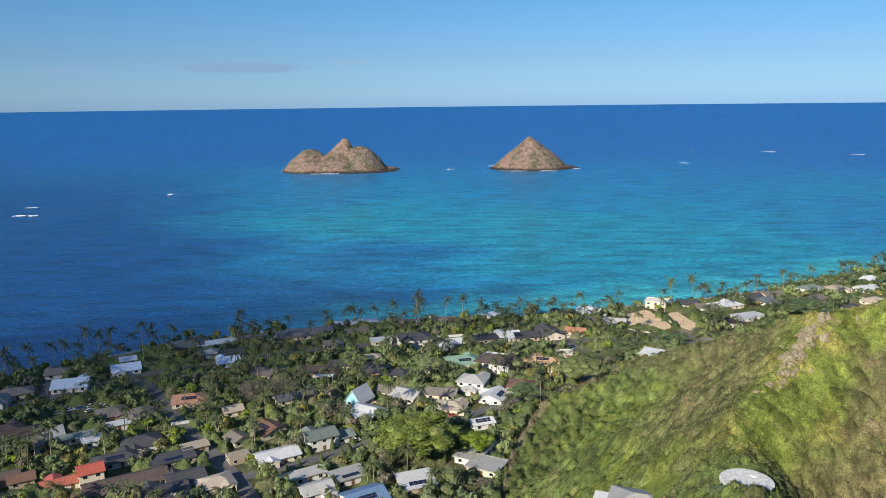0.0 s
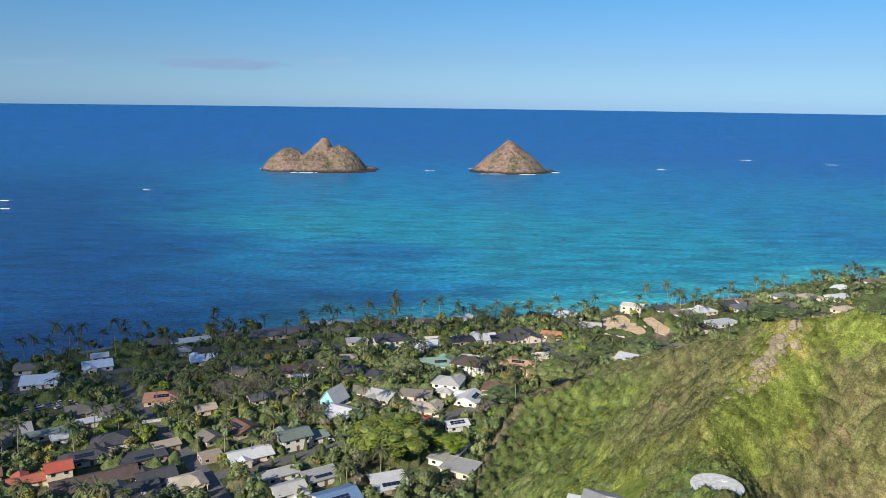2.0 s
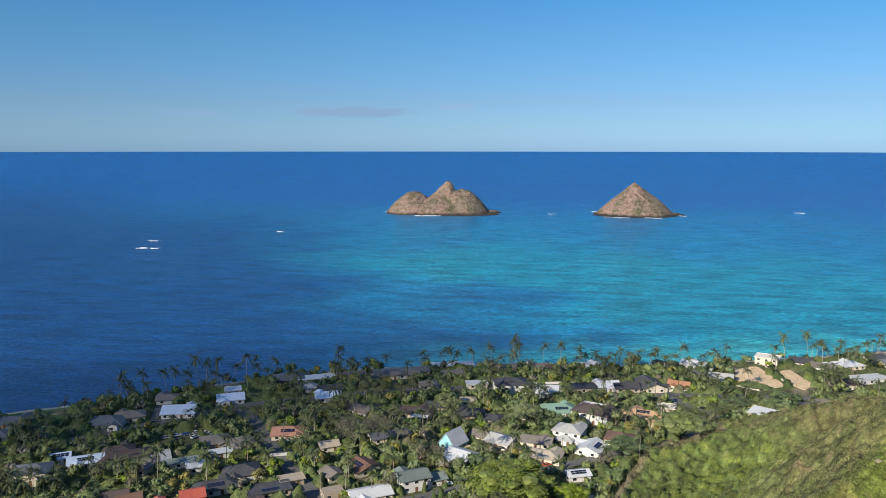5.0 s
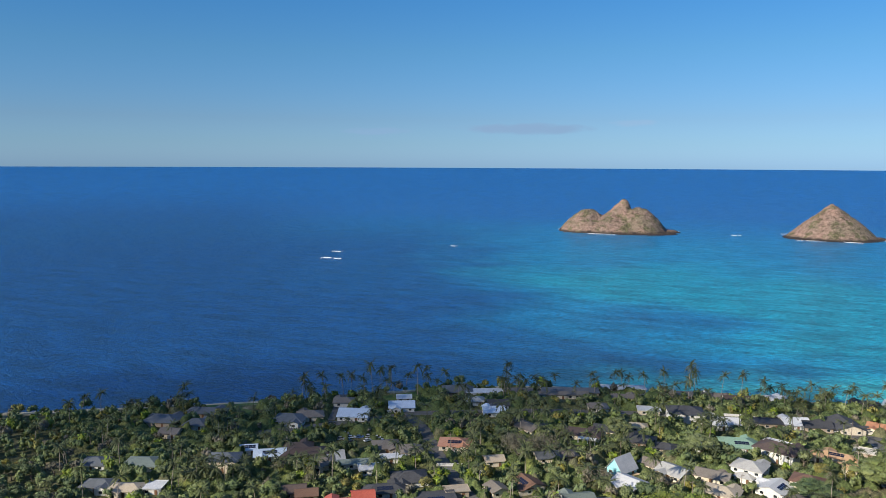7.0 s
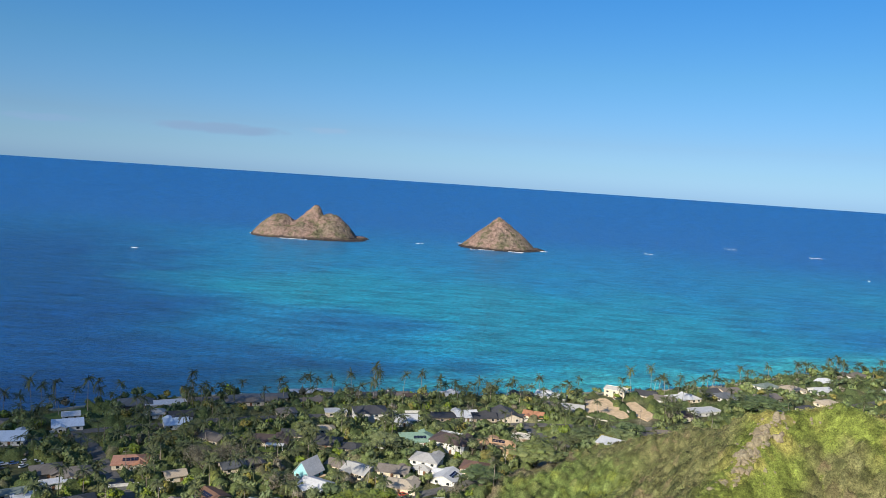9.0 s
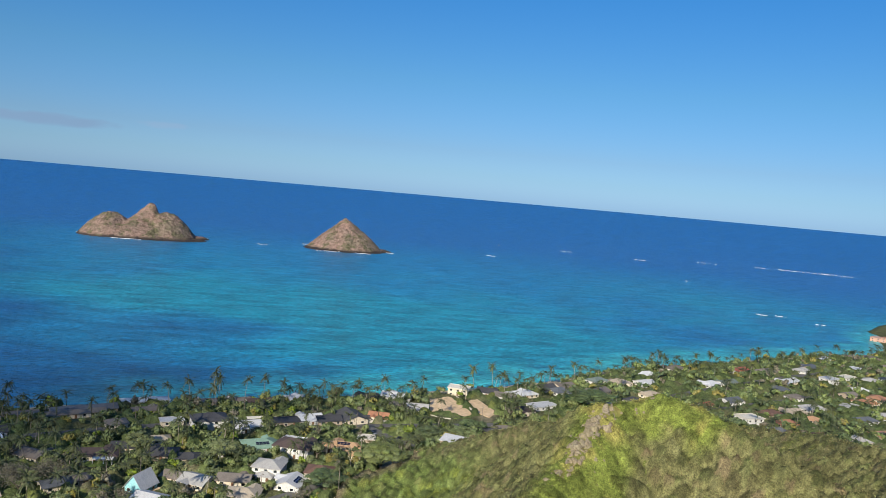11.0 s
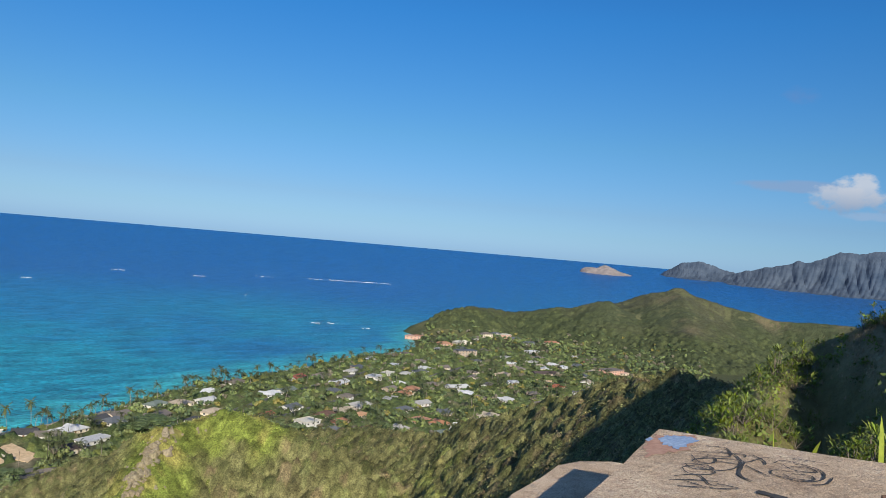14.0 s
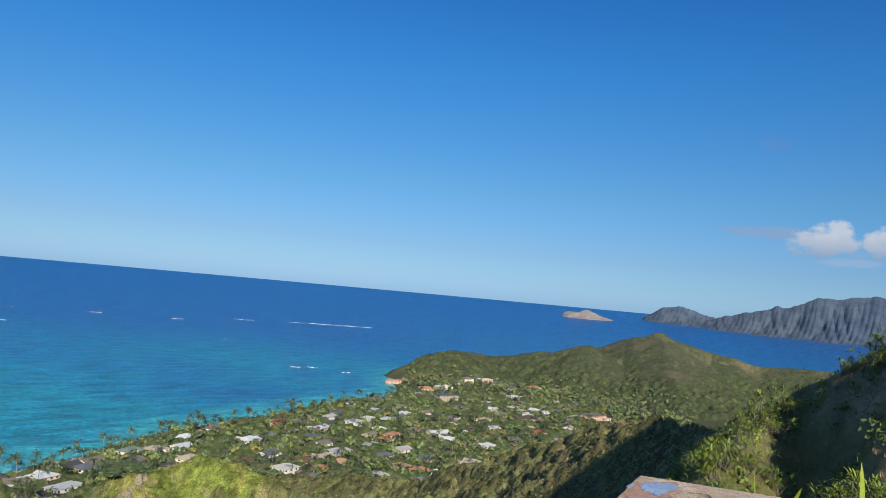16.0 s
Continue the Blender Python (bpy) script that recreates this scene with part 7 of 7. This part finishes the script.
link("sticker", mesh_of("sticker", *ring_mesh(0.0602, 0.058, 0.1, 0.38), M_STICK), pipe, "scuffed white sticker with scrawled marks")
for k, letter in enumerate("GONY"):
    a = radians(155 + k * 24)
    curve = bpy.data.curves.new("letter", "FONT")
    curve.body, curve.size, curve.align_x, curve.extrude = letter, 0.15, "CENTER", 0.0008
    face = bpy.data.objects.new("letter", curve)
    scene.collection.objects.link(face)
    me = bpy.data.meshes.new_from_object(face.evaluated_get(bpy.context.evaluated_depsgraph_get()))
    bpy.data.objects.remove(face)
    me.name = "letter"
    me.materials.clear()
    me.materials.append(M_STICK)
    link("letter", me, pipe, "bold white printed letter", pose(0.0622 * math.cos(a), 0.0622 * math.sin(a), 0.465, 90, 0, math.degrees(a) + 90) @ Matrix.Diagonal((0.27, 1, 1, 1)))
stub = tagged(new("post_stub", mesh_of("post_stub", *boxes_vf([(-0.045, -0.045, -0.02, 0.045, 0.045, 0.58), (-0.055, -0.055, 0.52, 0.055, 0.055, 0.56)]), M_RUST)), "short rusty square steel post on a bunker roof", "post")
stub.matrix_basis = pose(4.5, 1.25, ROOF, 0, 0, 20)

# ---- plants round the pillbox and on the near hill ----
M_BLADE = leafy("strap_leaf", (0.16, 0.22, 0.02), (0.3, 0.36, 0.05), 3, 0.3)
M_SPIKY = leafy("spiky_shrub_leaves", (0.1, 0.15, 0.025), (0.22, 0.27, 0.05), 1.0, 0.6, 0.3)
M_STRAW = leafy("dry_grass", (0.28, 0.21, 0.125), (0.47, 0.37, 0.23), 0.6, 0.6)


def blade(px, py, z, length, width, lean, az):
    """One thick upright strap leaf with a keel."""
    v, f = [], []
    n = 9
    for i in range(n):
        s = i / (n - 1)
        w = width * (0.65 + 0.5 * s) * (1 - s ** 4)
        out = lean * s * s
        c = Vector((out * math.cos(az), out * math.sin(az), length * s))
        side = Vector((-math.sin(az), math.cos(az), 0)) * w
        keel = Vector((math.cos(az), math.sin(az), 0)) * w * 0.35
        v += [c - side, c - keel, c + side, c + keel * 0.2]
        if i:
            k = 4 * i
            f += [(k - 4 + a, k - 4 + (a + 1) % 4, k + (a + 1) % 4, k + a) for a in range(4)]
    ob = tagged(new("strap_leaf", mesh_of("strap_leaf", v, f, M_BLADE)), "thick yellow-green strap leaf standing behind a concrete roof", "plant", "strap leaves")
    ob.location = (px, py, z)
    return ob


def beyond(az, r):
    return 0.39 + r * math.sin(radians(az)), 0.31 + r * math.cos(radians(az))


for az, r, z, ln, wd, lean, da in ((70.2, 8.6, 148.0, 0.48, 0.03, 0.04, 1.0), (72.4, 8.8, 148.05, 0.3, 0.03, -0.2, 0.3), (76.6, 8.9, 148.05, 0.6, 0.04, 0.05, 0.5), (81.8, 9.0, 148.1, 0.42, 0.04, -0.4, 0.2), (83.2, 9.1, 148.1, 0.4, 0.04, -0.35, 0.1)):
    blade(*beyond(az, r), z - 0.15, ln + 0.15, wd, lean, radians(-az + 90 + 90 * da))

SPIKY_BASE = []


def spiky_shrub(px, py, size, variant):
    """A shrub of long narrow leaves in several whorls."""
    m = Matrix.Translation((px, py, ground_at(px, py) - 0.05)) @ Matrix.Rotation(rng.uniform(0, 6.28), 4, "Z") @ Matrix.Diagonal((size, size, size * rng.uniform(0.8, 1.2), 1))
    if variant < len(SPIKY_BASE):
        return copy_thing(SPIKY_BASE[variant], unscaled(m, SPIKY_BASE[variant]))
    r = np.random.default_rng(700 + variant)
    s = tagged(new("spiky_shrub"), "sunlit green shrub with whorls of long narrow leaves", "shrub", "shrubs on the near hill")
    v, f, sv, sf = [], [], [], []
    for k in range(9):
        a, d, h = r.uniform(0, 6.28), r.uniform(0.05, 0.55), r.uniform(0.25, 1.0)
        c = np.array([d * math.cos(a), d * math.sin(a), h])
        w, g = tube([(0, 0, 0), tuple(c * [0.6, 0.6, 0.5]), tuple(c)], [0.02, 0.015, 0.008], 5)
        sf += [tuple(q + len(sv) for q in p) for p in g]
        sv += w
        for j in range(16):
            b = r.uniform(0, 6.28)
            el = r.uniform(-0.2, 1.1)
            L = r.uniform(0.22, 0.42)
            d1 = np.array([math.cos(b) * math.cos(el), math.sin(b) * math.cos(el), math.sin(el)])
            sd = np.array([-math.sin(b), math.cos(b), 0]) * 0.026
            mid, tip = c + d1 * L * 0.55 + [0, 0, 0.02], c + d1 * L + [0, 0, -0.12 * L]
            i0 = len(v)
            v += [c, mid - sd, tip, mid + sd]
            f.append((i0, i0 + 1, i0 + 2, i0 + 3))
    link("stem", mesh_of("stem", sv, sf, M_BARK), s)
    link("foliage", mesh_of("foliage", v, f, M_SPIKY), s)
    s.matrix_basis = m
    SPIKY_BASE.append(s)
    return s


for az, r, size in ((75.0, 10.0, 0.42), (76.2, 10.2, 0.5), (77.2, 10.1, 0.42), (78.4, 10.3, 0.55), (79.4, 10.0, 0.45), (82.8, 10.0, 0.5), (74.4, 10.2, 0.3)):
    px, py = beyond(az, r)
    ob = spiky_shrub(px, py, size, len(SPIKY_BASE) if len(SPIKY_BASE) < 4 else int(rng.integers(0, 4)))
    ob.location.z = 147.75
for k in range(330):
    az, r = (rng.uniform(60, 97), rng.uniform(24, 78)) if k < 210 else (rng.uniform(64, 88), rng.uniform(38, 66))
    px, py = beyond(az, r)
    if wave(np.array([px]), np.array([py]), 9.0, 2.0)[0] > -0.15:
        spiky_shrub(px, py, rng.uniform(0.7, 1.7), int(rng.integers(0, 4)))

# a thin vine climbing beside the pipe
vx, vy = beyond(78.9, 9.6)
r = np.random.default_rng(9)
cen = np.stack([0.08 * np.sin(np.linspace(0, 9, 60)), 0.05 * np.cos(np.linspace(0, 7, 60)), np.linspace(-0.4, 0.45, 60)], 1)
lv, lf = leaf_quads(r, np.repeat(cen, 2, 0) + r.normal(size=(120, 3)) * 0.04, r.normal(size=(120, 3)), 0.024)
vine = tagged(new("climbing_vine"), "thin leafy green vine standing up behind a concrete roof", "vine")
vine.location = (vx, vy, 148.2)
link("stem", mesh_of("stem", *tube([tuple(q) for q in cen[::6]], [0.008] * 10, 5), M_BARK), vine)
link("leaves", mesh_of("leaves", lv, lf, M_SPIKY), vine)


def tuft_template(seed, blades):
    r = np.random.default_rng(seed)
    v, t = [], []
    for k in range(blades):
        a, lean = r.uniform(0, 6.28), r.uniform(0.1, 0.6)
        b = r.normal(size=2) * 0.18
        i = len(v)
        w = 0.022
        v += [(b[0] - w * math.sin(a), b[1] + w * math.cos(a), 0), (b[0] + w * math.sin(a), b[1] - w * math.cos(a), 0), (b[0] + lean * math.cos(a), b[1] + lean * math.sin(a), r.uniform(0.5, 1.0))]
        t.append((i, i + 1, i + 2))
    return np.array(v), np.zeros((0, 4), int), np.array(t)


TUFTS = [tuft_template(i, 16) for i in range(4)]
SMALL = [template(800 + i, 5, 34, 0.145, False, 0.5, 0.8, 0.25) for i in range(5)]
scrub("dry_grass", "dry straw-coloured grass on the near hillside", 6000, (55, 100), (12, 85), M_STRAW, (0.25, 0.45), 31, lambda x, y, z, u: (u < smooth(0.35, 0.7, patch(x, y, 14, 4.0)) + 0.1), TUFTS)
scrub("dry_grass", "dry straw-coloured grass on the sunny hill shoulder", 9000, (74, 90), (33, 60), M_STRAW, (0.18, 0.36), 36, lambda x, y, z, u: (z > 145) & (u < 0.9), TUFTS)
scrub("green_grass", "fresh green grass on the near hillside", 9000, (55, 100), (12, 95), M_SHRUB["lime"], (0.2, 0.42), 32, lambda x, y, z, u: (u < 1.05 - smooth(0.35, 0.7, patch(x, y, 14, 4.0))), TUFTS)
scrub("near_scrub", "dark green leafy scrub on the near hillside", 3000, (50, 100), (16, 110), M_SHRUB["green"], (0.35, 0.95), 33, lambda x, y, z, u: (u < 1.0 - 0.6 * patch(x, y, 11, 7.0)), SMALL)
scrub("near_scrub", "lime-green leafy scrub on the near hillside", 3400, (50, 100), (16, 110), M_SHRUB["lime"], (0.35, 0.8), 34, lambda x, y, z, u: (u < 0.8 * patch(x, y, 11, 7.0)), SMALL)
